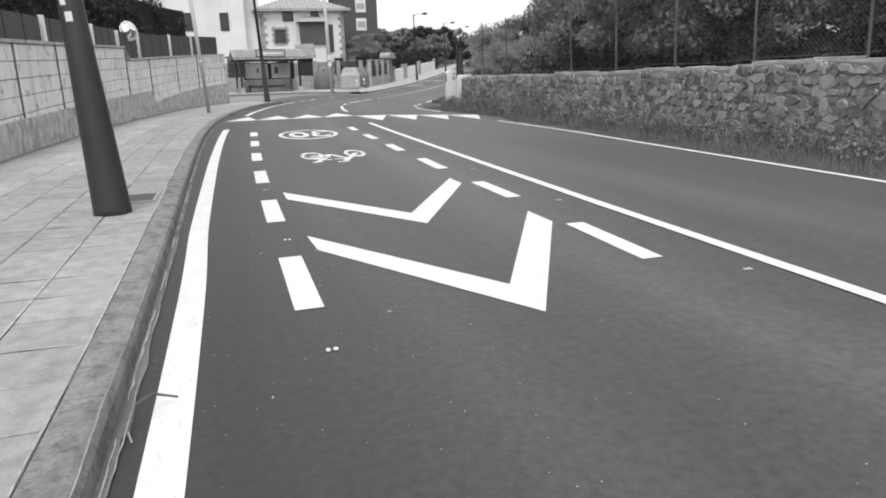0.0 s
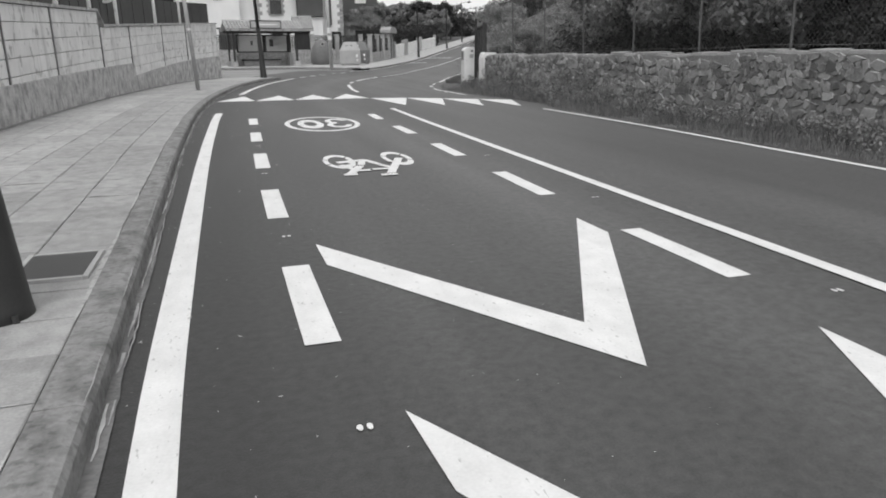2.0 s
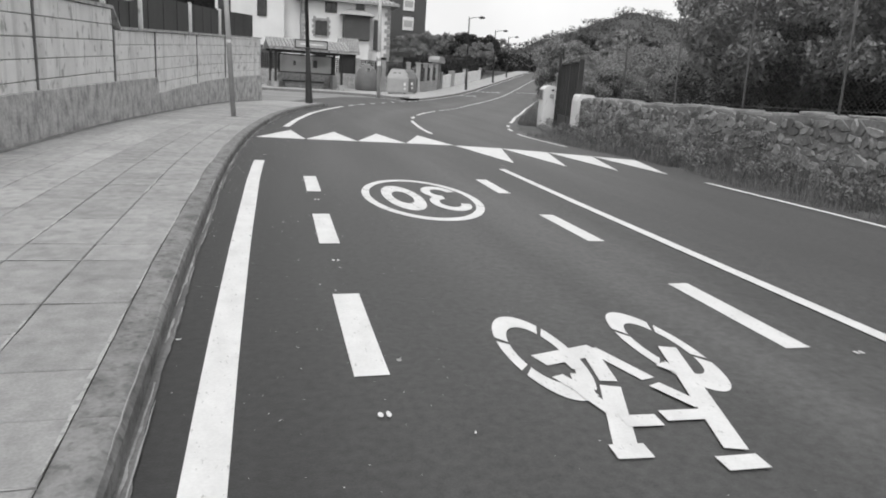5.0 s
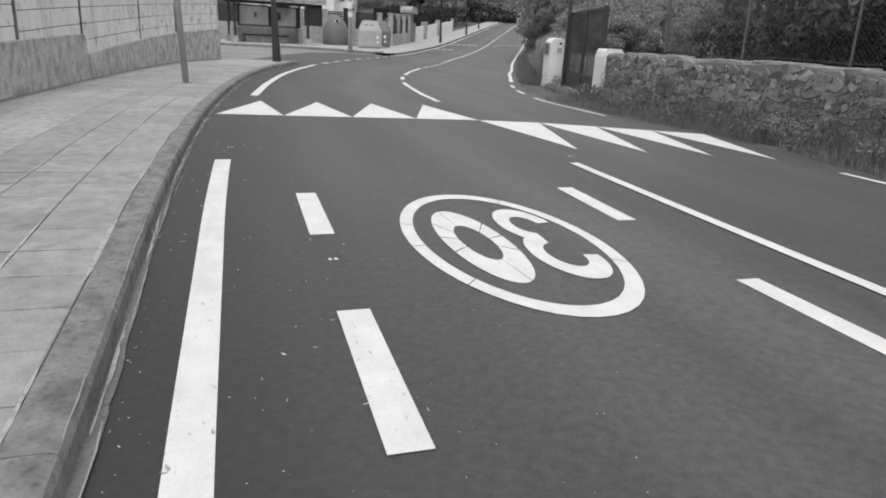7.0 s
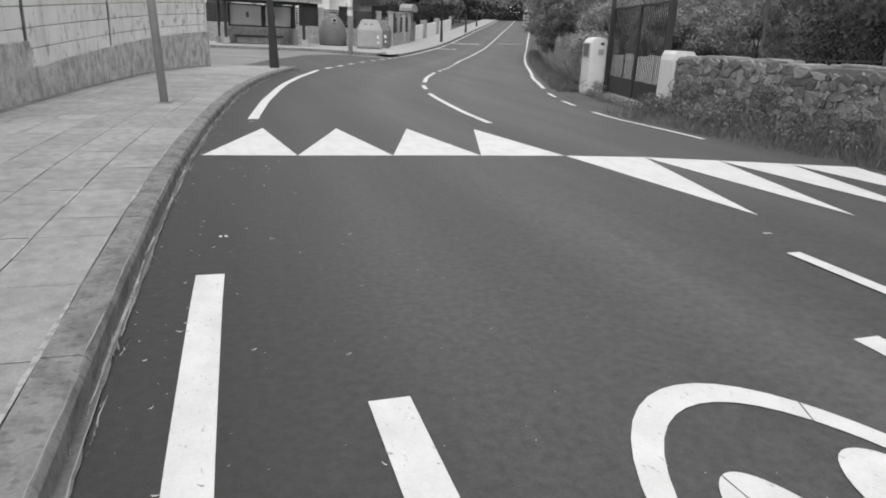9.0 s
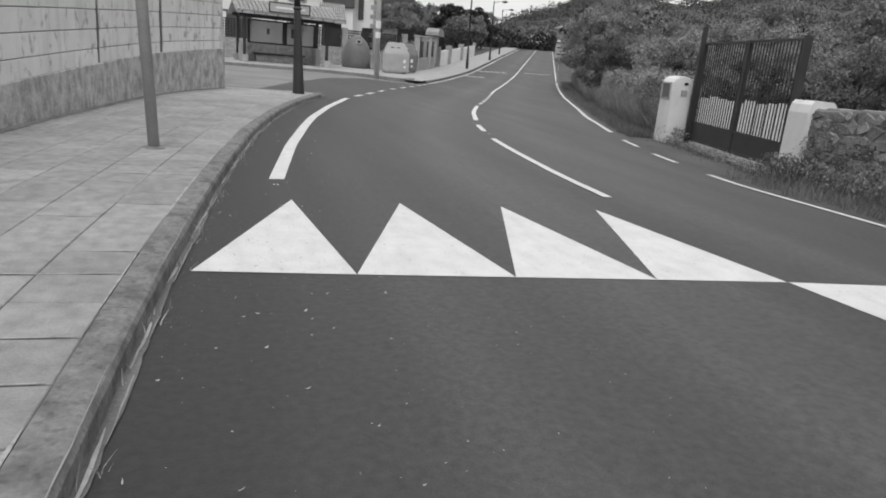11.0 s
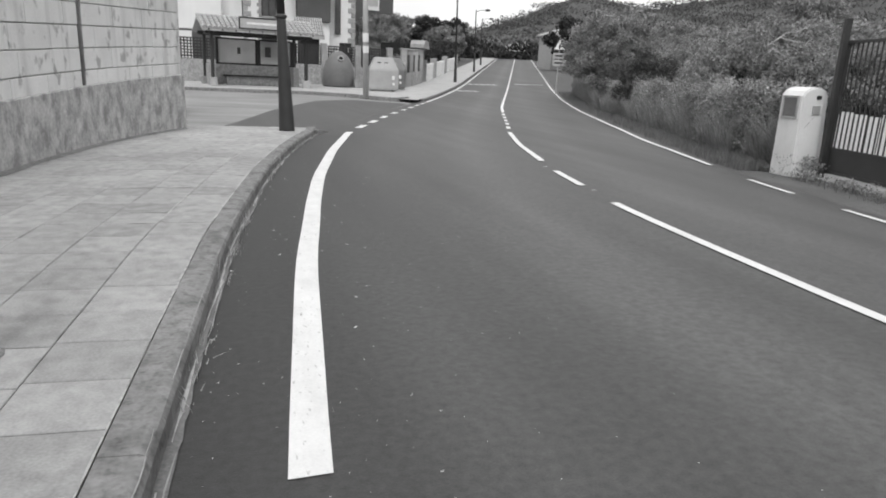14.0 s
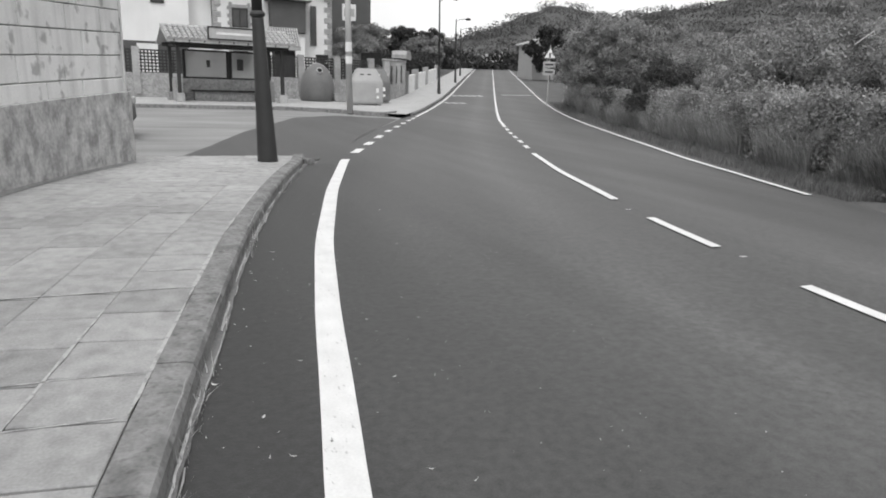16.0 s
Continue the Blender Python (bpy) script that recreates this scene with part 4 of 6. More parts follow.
# ---- gate and meter pillar ----
GA, GB = Vector((8.28, 25.2, 0)), Vector((9.42, 29.25, 0))
gate_dir = (GB - GA).normalized()
gate_len = (GB - GA).length
gate = thing("driveway_gate", "dark painted steel double gate with upright bars, closed", "gate",
             at=pose(GA.x, GA.y, -0.08, 0, 0, math.degrees(math.atan2(gate_dir.y, gate_dir.x))))
GZ = 2.05
for k in range(2):
    u0, u1 = gate_len * 0.5 * k + 0.03, gate_len * 0.5 * (k + 1) - 0.03
    leaf = part("gate_leaf", box(bmesh.new(), ((u0 + u1) / 2, 0, 0.24), (u1 - u0, 0.02, 0.36), bevel=0.003), M_GATE, gate, "solid lower sheet of the gate leaf")
    bm = bmesh.new()
    for u in (u0, u1):
        box(bm, (u, 0, GZ / 2 + 0.05), (0.06, 0.06, GZ), bevel=0.006)
    for z in (0.06, 0.43, GZ + 0.02):
        box(bm, ((u0 + u1) / 2, 0, z), (u1 - u0, 0.045, 0.045), bevel=0.004)
    part("leaf_frame", bm, M_GATE, leaf)
    n = 17
    for i in range(n):
        u = u0 + (u1 - u0) * (i + 1) / (n + 1)
        bm = bmesh.new()
        box(bm, (u, 0, 0.43 + (GZ - 0.4) / 2), (0.017, 0.017, GZ - 0.4))
        part("bar", bm, M_GATE, leaf)
bm = bmesh.new()
box(bm, (gate_len / 2 - 0.06, -0.05, 1.05), (0.05, 0.05, 0.16), bevel=0.006)
part("lock_box", bm, M_IRON, gate)
for u, top in ((0.0, 2.12), (gate_len, 2.42)):
    bm = bmesh.new()
    box(bm, (u, 0.06, top / 2 - 0.1), (0.09, 0.09, top + 0.2), bevel=0.008)
    part("gate_post", bm, M_GATE, gate)
# stone sill under the gate
bm = bmesh.new()
strip(bm, lambda y: GA.x - 0.55 + (y - GA.y) * 0.36, lambda y: GA.x + 0.3 + (y - GA.y) * 0.33, steps(24.9, 29.6, 0.25), 0.05)
r = bmesh.ops.extrude_face_region(bm, geom=bm.faces[:])
bmesh.ops.translate(bm, vec=(0, 0, -0.2), verts=[v for v in r["geom"] if isinstance(v, bmesh.types.BMVert)])
solo("gate_sill", bm, M_CAPPING, "rough concrete sill in front of the gate", "sill", kind="structure")
# pale low fence inside the gate
inner = thing("inner_fence", "white board fence inside the gateway", "fence")
for k in range(26):
    bm = bmesh.new()
    h = 0.98 + 0.03 * math.sin(k * 1.9)
    box(bm, (9.75 + 0.13 * k, 30.4 - 0.16 * k, h / 2 - 0.1), (0.19, 0.03, h), Matrix.Translation((9.75 + 0.13 * k, 30.4 - 0.16 * k, 0)) @ pose(0, 0, 0, 0, 0, -51) @ Matrix.Translation((-9.75 - 0.13 * k, -30.4 + 0.16 * k, 0)), 0.01)
    part("board", bm, M_WHITE, inner)
# meter pillar
meter = thing("meter_pillar", "white rendered meter pillar with a domed top and small doors", "pillar",
              at=pose(9.26, 29.71, -0.17, 0, -1.5, -2))
bm = bmesh.new()
W, D = 0.56, 0.50
prof = [(-W / 2, 0.0), (-W / 2, 1.32), (-W / 2 * 0.8, 1.4), (-W / 2 * 0.45, 1.445), (0, 1.46), (W / 2 * 0.45, 1.445), (W / 2 * 0.8, 1.4), (W / 2, 1.32), (W / 2, 0.0)]
ends = [[bm.verts.new((x * (1 - 0.07 * z), y * (1 - 0.05 * z), z)) for x, z in prof] for y in (-D / 2, D / 2)]
for i in range(len(prof)):
    j = (i + 1) % len(prof)
    bm.faces.new((ends[0][i], ends[0][j], ends[1][j], ends[1][i]))
bm.faces.new(ends[0][::-1])
bm.faces.new(ends[1])
bmesh.ops.recalc_face_normals(bm, faces=bm.faces)
bmesh.ops.bevel(bm, geom=[e for e in bm.edges if e.calc_face_angle(0) > 0.9], offset=0.02, segments=2, affect='EDGES')
part("body", bm, M_WHITE, meter)
# meter window takes a paler grey in place of the sky's reflection
for c, s, lab, mt in (((0.03, -D / 2 + 0.008, 1.1), (0.15, 0.02, 0.14), "grey plastic meter door", M_GALV), ((0.06, -D / 2 + 0.012, 1.3), (0.09, 0.016, 0.06), "small dark plate", M_IRON),
                      ((-W / 2 + 0.016, 0.0, 1.14), (0.02, 0.28, 0.3), "recessed meter window, its sky reflection put into a paler grey", M_BIN)):
    d = part("meter_door", box(bmesh.new(), c, s, bevel=0.004), mt, meter, lab)
bm = bmesh.new()
for dy, dz, sy, sz in ((0, 0.17, 0.33, 0.03), (0, -0.17, 0.33, 0.03), (0.15, 0, 0.03, 0.34), (-0.15, 0, 0.03, 0.34)):
    box(bm, (-W / 2 + 0.018, dy, 1.14 + dz), (0.035, sy, sz), bevel=0.004)
part("window_frame", bm, M_GALV, meter)


# ---- foliage ----
def leaf_cloud(name, centres, spread, count, size, material, seed, up=0.3):
    """Many small kite-shaped leaves scattered round clump centres, as one mesh."""
    g = np.random.default_rng(seed)
    c = np.asarray(centres, float)
    k = g.integers(0, len(c), count)
    sp = np.broadcast_to(np.asarray(spread, float), (3,))
    d = g.normal(size=(count, 3))
    d /= np.linalg.norm(d, axis=1)[:, None]
    p = c[k] + d * sp * (g.random((count, 1)) ** 0.45)
    a = g.normal(size=(count, 3))
    a /= np.linalg.norm(a, axis=1)[:, None]
    nrm = d * 0.6 + g.normal(size=(count, 3)) * 0.6 + np.array([0, 0, up])
    b = np.cross(nrm, a)
    b /= np.linalg.norm(b, axis=1)[:, None] + 1e-9
    a = np.cross(b, nrm)
    a /= np.linalg.norm(a, axis=1)[:, None] + 1e-9
    s = size * (0.6 + 0.8 * g.random((count, 1)))
    v = np.stack([p - a * s, p + b * s * 0.42 - a * s * 0.1, p + a * s, p - b * s * 0.42 - a * s * 0.1], 1).reshape(-1, 3)
    f = np.arange(count * 4).reshape(-1, 4)
    me = bpy.data.meshes.new(name)
    me.from_pydata(v.tolist(), [], f.tolist())
    me.materials.append(material)
    return me


def tree_parts(seed, tall, wide, bare, leaves, size, material, clumps=46):
    """Trunk mesh and crown mesh of one tree, standing at the origin."""
    rnd = random.Random(seed)
    bm = bmesh.new()
    lean = Vector((rnd.uniform(-0.15, 0.15), rnd.uniform(-0.15, 0.15), 0)) * tall * 0.3
    knots = [Vector((0, 0, -0.2)), Vector((0, 0, bare * 0.5)) + lean * 0.2, Vector((0, 0, bare)) + lean * 0.5, Vector((0, 0, tall * 0.75)) + lean]
    rad = [0.05 * tall ** 0.7, 0.04 * tall ** 0.7, 0.034 * tall ** 0.7, 0.008]
    for i in range(3):
        tube(bm, knots[i], knots[i + 1], rad[i], rad[i + 1], 9, caps=(i == 0))
    ends = []
    for i in range(9):
        a = 2 * math.pi * (i + rnd.random()) / 9
        f = rnd.uniform(0.0, 0.8)
        start = knots[2].lerp(knots[3], f)
        end = start + Vector((math.cos(a), math.sin(a), rnd.uniform(0.2, 0.9))) * wide * rnd.uniform(0.3, 0.48) * (1 - 0.4 * f)
        tube(bm, start, start.lerp(end, 0.5) + Vector((0, 0, 0.1)), rad[2] * 0.5, rad[2] * 0.28, 6, caps=False)
        tube(bm, start.lerp(end, 0.5) + Vector((0, 0, 0.1)), end, rad[2] * 0.28, 0.008, 6, caps=False)
        ends.append(end)
    cs = []
    zc, zr = (bare + tall) / 2 + 0.1, (tall - bare) / 2
    while len(cs) < clumps:
        d = Vector((rnd.uniform(-1, 1), rnd.uniform(-1, 1), rnd.uniform(-1, 1)))
        if 0.35 < d.length < 1.0:
            cs.append((lean.x + d.x * wide / 2, lean.y + d.y * wide / 2, zc + d.z * zr))
    cs += [tuple(e) for e in ends]
    crown = leaf_cloud("crown", cs, (wide * 0.13, wide * 0.13, wide * 0.1), leaves, size, material, seed)
    return mesh_of(bm, "trunk", M_BARK, True), crown


def tree(kindred, x, y, label, category="tree", group="trees", scale=1.0, turn=0.0, z=None):
    t = thing("tree" if category == "tree" else "bush", label, category, group,
              pose(x, y, (height(x, y) - 0.1) if z is None else z, 0, 0, turn) @ Matrix.Scale(scale, 4))
    for name, me in zip(("trunk", "crown"), kindred):
        ob = new(name, me)
        ob.parent = t
    return t


BIG = [tree_parts(31 + k, 5.4, 4.6, 1.7, 15000, 0.085, (M_LEAF, M_LEAF, M_LEAF)[k]) for k in range(3)]
SMALL = [tree_parts(51 + k, 3.0, 3.0, 0.4, 12000, 0.05, (M_LEAF_PALE, M_LEAF, M_LEAF_PALE)[k], 30) for k in range(3)]
DENSE = tree_parts(58, 2.7, 3.0, 0.2, 14000, 0.05, M_LEAF_DEEP, 34)
FAR = [tree_parts(71 + k, 7.0, 6.0, 1.2, 5000, 0.24, (M_LEAF, M_LEAF_DARK)[k], 40) for k in range(2)]

for i, (x, y, s, k) in enumerate(((11.6, -3.5, 1.0, 0), (12.4, 1.2, 1.05, 1), (11.5, 5.6, 0.95, 2), (13.4, 8.6, 1.15, 0), (10.6, 13.9, 0.9, 1), (14.8, 11.8, 1.05, 2),
                                  (10.7, 16.2, 0.88, 0), (13.0, 18.2, 1.0, 1), (11.4, 20.6, 0.85, 2), (15.5, 4.0, 1.2, 1), (16.0, 14.0, 1.3, 0), (15.0, 22.0, 0.9, 2), (12.6, 22.8, 1.0, 0), (14.8, 25.6, 1.1, 1), (14.0, 17.0, 1.1, 2))):
    tree(BIG[k], x, y, "leafy broad-crowned tree behind the stone wall", group="trees behind the wall", scale=s, turn=47 * i)
# undergrowth below them, the crowns' shade put into its dark leaf colour
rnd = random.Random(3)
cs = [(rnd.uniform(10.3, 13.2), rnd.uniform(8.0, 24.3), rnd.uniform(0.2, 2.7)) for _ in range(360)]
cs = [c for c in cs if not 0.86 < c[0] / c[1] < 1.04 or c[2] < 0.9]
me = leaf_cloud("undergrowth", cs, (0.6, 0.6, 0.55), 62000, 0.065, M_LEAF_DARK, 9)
under = tagged(new("undergrowth", me), "undergrowth behind the fence, its leaves coloured dark for the shade there", "undergrowth", kind="stuff")
# near-black lumps give the depth behind the leaves its shade by colour
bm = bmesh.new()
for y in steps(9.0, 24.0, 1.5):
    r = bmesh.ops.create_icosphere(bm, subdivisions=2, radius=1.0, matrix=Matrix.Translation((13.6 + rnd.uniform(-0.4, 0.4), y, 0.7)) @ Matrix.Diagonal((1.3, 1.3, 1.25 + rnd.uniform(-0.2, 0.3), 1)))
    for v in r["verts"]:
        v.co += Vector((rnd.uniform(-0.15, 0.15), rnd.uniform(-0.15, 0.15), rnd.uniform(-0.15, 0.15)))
part("shrub_shade_core", bm, M_CORE, under)

# hedge-covered wall beyond the meter pillar
HEDGE = lambda y: RIGHT(y) + 1.3 + 0.12 * math.sin(0.9 * y)
hedge = thing("ivy_wall", "low wall overgrown with ivy and weeds beside the road", "hedge")
bm = bmesh.new()
rows = []
for y in steps(30.1, 62, 0.5):
    x, z = HEDGE(y), height(HEDGE(y), y)
    t = 1.36 + 0.05 * math.sin(1.3 * y) + 0.04 * math.sin(3.7 * y)
    rows.append([bm.verts.new((x + d + rnd.uniform(-0.03, 0.03), y, z + v)) for d, v in ((0.0, -0.2), (0.05, t * 0.6), (0.12, t), (0.6, t), (0.7, -0.2))])
for p, q in zip(rows, rows[1:]):
    for i in range(4):
        bm.faces.new((p[i], p[i + 1], q[i + 1], q[i]))
bm.faces.new(rows[0][::-1])
part("wall_inside", bm, M_MORTAR, hedge)
cs, cs2 = [], []
for _ in range(520):
    y = 30.1 + 32 * rnd.random() ** 1.35
    x, z = HEDGE(y), height(HEDGE(y), y)
    v = rnd.uniform(0.05, 1.41)
    (cs if rnd.random() < 0.6 else cs2).append((x + (0.02 if v < 1.22 else rnd.uniform(0, 0.6)), y, z + v))
for c, m, nm, sd in ((cs, M_IVY, "ivy", 4), (cs2, M_LEAF_PALE, "weeds", 5)):
    ob = new(nm, leaf_cloud(nm, c, (0.16, 0.28, 0.26), 34000, 0.034, m, sd))
    ob.parent = hedge
    tagged(ob, kind="stuff")

for i, (x, y, s, k) in enumerate(((11.2, 31.3, 0.85, 0), (12.8, 33.6, 0.95, 1), (12.5, 36.3, 1.0, 2), (14.6, 35.0, 1.1, 0), (14.2, 38.8, 1.05, 1), (16.0, 41.0, 1.15, 2), (16.4, 44.0, 1.0, 0),
                                  (18.2, 46.5, 1.2, 1), (19.0, 49.5, 1.1, 2), (20.6, 53.0, 1.2, 1), (22.6, 57.0, 1.2, 0), (17.5, 37.5, 1.25, 0), (20.5, 43.0, 1.3, 1), (16.5, 31.5, 0.9, 1), (13.2, 30.0, 0.9, 2), (15.0, 28.0, 1.0, 0), (18.0, 27.0, 1.1, 1), (19.5, 34.0, 1.3, 2),
                                  (24.5, 61.5, 1.2, 2), (27.0, 66.0, 1.3, 1), (29.5, 71.5, 1.3, 2), (23.5, 50.0, 1.4, 0))):
    tree(SMALL[k], x + 1.5, y, "loose pale-leaved bush behind the overgrown wall", "bush", "bushes along the road", s, 61 * i)
for i, (x, y, s) in enumerate(((15.6, 43.2, 0.95), (14.2, 37.6, 0.75), (12.6, 32.6, 0.8), (12.4, 30.6, 0.7), (17.6, 47.5, 0.9))):
    tree(DENSE, x, y, "dense dark-leaved bush behind the overgrown wall", "bush", "dark bushes along the road", s, 53 * i)
for i, (x, y, s, k) in enumerate(((19.5, 52.0, 0.85, 0), (21.0, 56.5, 0.8, 1), (19.0, 30.0, 0.7, 2), (24.0, 46.0, 0.8, 0), (27.5, 58.0, 0.9, 1), (16.5, 24.5, 0.8, 0), (23.5, 17.0, 1.1, 1), (23.0, 30.0, 1.0, 2), (20.0, 13.0, 1.3, 0), (19.5, 4.5, 1.3, 2), (26.0, 38.0, 1.1, 1), (19.0, 40.0, 0.7, 0), (30.0, 50.0, 1.1, 2))):
    tree(BIG[k], x, y, "taller tree rising over the bushes", group="trees over the bushes", scale=s, turn=31 * i)

# pale dead branches sticking out of a bush beside the gate
rnd = random.Random(63)
dead = thing("dead_branch", "bare pale dead branch sticking out of the bush", "branch")
for a, b, r in (((10.45, 32.0, 2.05), (10.8, 31.9, 2.32), 0.014), ((10.8, 31.9, 2.32), (11.15, 31.8, 2.42), 0.009), ((10.65, 31.95, 2.22), (11.0, 31.75, 2.14), 0.01),
                ((11.0, 31.75, 2.14), (11.2, 31.7, 1.98), 0.007), ((10.8, 31.9, 2.32), (10.9, 31.8, 2.52), 0.007)):
    bm = bmesh.new()
    a, b = Vector(a), Vector(b)
    mid = a.lerp(b, 0.5) + Vector((0, 0, rnd.uniform(-0.04, 0.06)))
    tube(bm, a, mid, r, r * 0.8, 7)
    tube(bm, mid, b, r * 0.8, r * 0.45, 7)
    for _ in range(7):
        c = mid.lerp(b, rnd.random())
        tube(bm, c, c + Vector((rnd.uniform(-0.1, 0.16), rnd.uniform(-0.1, 0.1), rnd.uniform(-0.12, 0.14))), 0.005, 0.003, 5)
    part("limb", bm, M_STRAW, dead)

# ---- grass verge ----
bm = bmesh.new()
rows = []
for y in steps(-12, 62, 0.4):
    a, b = ASPHALT_EDGE(y) - 0.12, (STONE(y) + 0.3 if y < 24.9 else HEDGE(y) + 0.4 if y > 30 else HEDGE(30) + 2.5)
    rows.append([bm.verts.new((a + (b - a) * f, y, height(a + (b - a) * f, y) - 0.012 + 0.05 * f * (0.5 + noise.noise((y * 0.9, f * 3, 1))))) for f in (0, 0.2, 0.45, 0.7, 1)])
for p, q in zip(rows, rows[1:]):
    for i in range(4):
        bm.faces.new((p[i], p[i + 1], q[i + 1], q[i]))
solo("verge", bm, M_EARTH, "rough earth verge beside the asphalt", "verge", kind="structure", smooth=True)
def blades(name, spots, tall, seed, material, label, width=0.006):
    """Upright grass blades at given (x, y) spots, one mesh."""
    g = np.random.default_rng(seed)
    n = len(spots)
    p = np.array([(x, y, height(x, y) - 0.05) for x, y in spots])
    h = tall * (0.35 + g.random((n, 1)) ** 1.5)
    ang = g.random(n) * 2 * np.pi
    side = np.stack([np.cos(ang), np.sin(ang), np.zeros(n)], 1) * width * (0.7 + 0.8 * g.random((n, 1)))
    lean = g.normal(size=(n, 3)) * 0.33 * h
    lean[:, 2] = 0
    up = np.array([0, 0, 1.0])
    mid, tip = p + up * h * 0.6 + lean * 0.35, p + up * h + lean
    v = np.stack([p - side, p + side, mid + side * 0.8, mid - side * 0.8, tip], 1).reshape(-1, 3)
    base = np.arange(n) * 5
    f = [[int(b), int(b) + 1, int(b) + 2, int(b) + 3] for b in base] + [[int(b) + 3, int(b) + 2, int(b) + 4] for b in base]
    me = bpy.data.meshes.new(name)
    me.from_pydata(v.tolist(), [], f)
    me.materials.append(material)
    return tagged(new(name, me), label, "grass", kind="stuff")


g = np.random.default_rng(12)
spots = []
while len(spots) < 42000:
    y = -6 + 30.4 * g.random()
    a, b = ASPHALT_EDGE(y) - 0.08, STONE(y) + 0.05
    f = g.random() ** 0.8
    if noise.noise((y * 1.4, f * 2, 3)) > -0.25:
        spots.append((a + (b - a) * f, y))
blades("verge_grass", spots, 0.19, 1, M_GRASS, "uncut grass and weeds along the stone wall", 0.0035)
spots = []
while len(spots) < 22000:
    y = 30.1 + 34 * g.random() ** 1.4
    a, b = RIGHT(y) + 0.22 + 0.06 * math.sin(4 * y), HEDGE(y) + 0.05
    spots.append((a + (b - a) * g.random() ** 0.8, y))
face = []
while len(face) < 9000:
    y = 30.1 + 30 * g.random() ** 1.5
    if noise.noise((y * 0.8, 4, 4)) > -0.15:
        face.append((HEDGE(y) - 0.14 + 0.1 * g.random(), y))
blades("tall_grass", face, 0.85, 22, M_LEAF_PALE, "tall pale grass standing against the overgrown wall", 0.006)
blades("verge_grass", spots, 0.2, 2, M_GRASS, "rough grass at the foot of the overgrown wall", 0.005)
cs = []
rnd = random.Random(15)
for _ in range(260):
    y = rnd.uniform(-5, 24.8)
    x = STONE(y) - rnd.uniform(0, 0.75)
    cs.append((x, y, height(x, y) + rnd.uniform(0.02, 0.3)))
tall_spots = []
while len(tall_spots) < 15000:
    y = -5 + 29.8 * g.random()
    if noise.noise((y * 0.7, 2, 9)) > -0.3:
        tall_spots.append((STONE(y) - 0.02 - 0.75 * g.random() ** 1.4, y))
blades("wall_foot_grass", tall_spots, 0.36, 31, M_GRASS, "soft tall grass at the foot of the stone wall", 0.004)
ob = new("verge_weeds", leaf_cloud("verge_weeds", cs, (0.2, 0.25, 0.16), 17000, 0.032, M_LEAF, 17))
tagged(ob, "broad-leaved weeds in the verge", "weeds", kind="stuff")
cs = []
for _ in range(150):
    y = rnd.uniform(14.5, 24.6)
    cs.append((STONE(y) - 0.03, y, rnd.uniform(0.1, 0.9) * (0.4 + 0.45 * math.sin(1.9 * y) ** 2)))
ob = new("wall_creeper", leaf_cloud("wall_creeper", cs, (0.06, 0.3, 0.2), 6500, 0.02, M_LEAF, 18))
tagged(ob, "dull creeper spreading over the stone wall", "creeper", kind="stuff")
cs, spots = [], []
for _ in range(90):
    y = rnd.uniform(24.6, 30.2)
    x = 8.28 + (y - 25.2) * 0.3 - rnd.uniform(0.35, 0.75)
    cs.append((x, y, height(x, y) + rnd.uniform(0.04, 0.14)))
    spots += [(x + rnd.gauss(0, 0.12), y + rnd.gauss(0, 0.12)) for _ in range(22)]
for _ in range(30):
    cs.append((9.26 + rnd.uniform(-0.45, 0.35), 29.35 + rnd.uniform(-0.1, 0.3), rnd.uniform(0.0, 0.22)))
ob = new("sill_weeds", leaf_cloud("sill_weeds", cs, (0.15, 0.2, 0.07), 2600, 0.022, M_LEAF, 19))
tagged(ob, "weeds growing along the gate sill and pillar foot", "weeds", kind="stuff")
blades("sill_grass", spots, 0.15, 23, M_GRASS, "grass along the gate sill", 0.004)
# dry grass tufts in the gutter
spots = []
rnd = random.Random(16)
for _ in range(60):
    y0 = rnd.choice((rnd.uniform(14, 34), rnd.uniform(19, 33)))
    for _ in range(rnd.randint(5, 22)):
        y = y0 + rnd.gauss(0, 0.06)
        spots.append((KERB(y) + abs(rnd.gauss(0.0, 0.035)), y))
blades("gutter_tufts", spots, 0.1, 6, M_STRAW, "dry straw tufts growing along the kerb", 0.003)
spots = []
for y0, n in ((23.4, 6), (24.75, 16), (24.9, 14), (26.3, 16), (27.1, 8), (28.4, 14), (29.6, 8), (31.2, 10), (20.6, 8), (18.2, 6)):
    for _ in range(n):
        y = y0 + rnd.gauss(0, 0.07)
        spots.append((KERB(y) + abs(rnd.gauss(0.01, 0.03)), y))
blades("kerb_grass", spots, 0.15, 36, M_STRAW, "long dry grass leaning out of the kerb's foot", 0.0028)
twig = thing("twig", "thin bent twig lying over the edge line", "twig")
bm = bmesh.new()
pp = [(-0.42, 2.0, 0.012), (-0.41, 2.12, 0.05), (-0.36, 2.17, 0.06), (-0.28, 2.18, 0.03)]
for a, b in zip(pp, pp[1:]):
    tube(bm, a, b, 0.005, 0.004, 6)
part("stem", bm, M_BARK, twig)
bm = bmesh.new()
tube(bm, (-0.42, 2.0, 0.012), (-0.4, 1.93, 0.012), 0.004, 0.003, 6)
part("side_stem", bm, M_STRAW, twig)
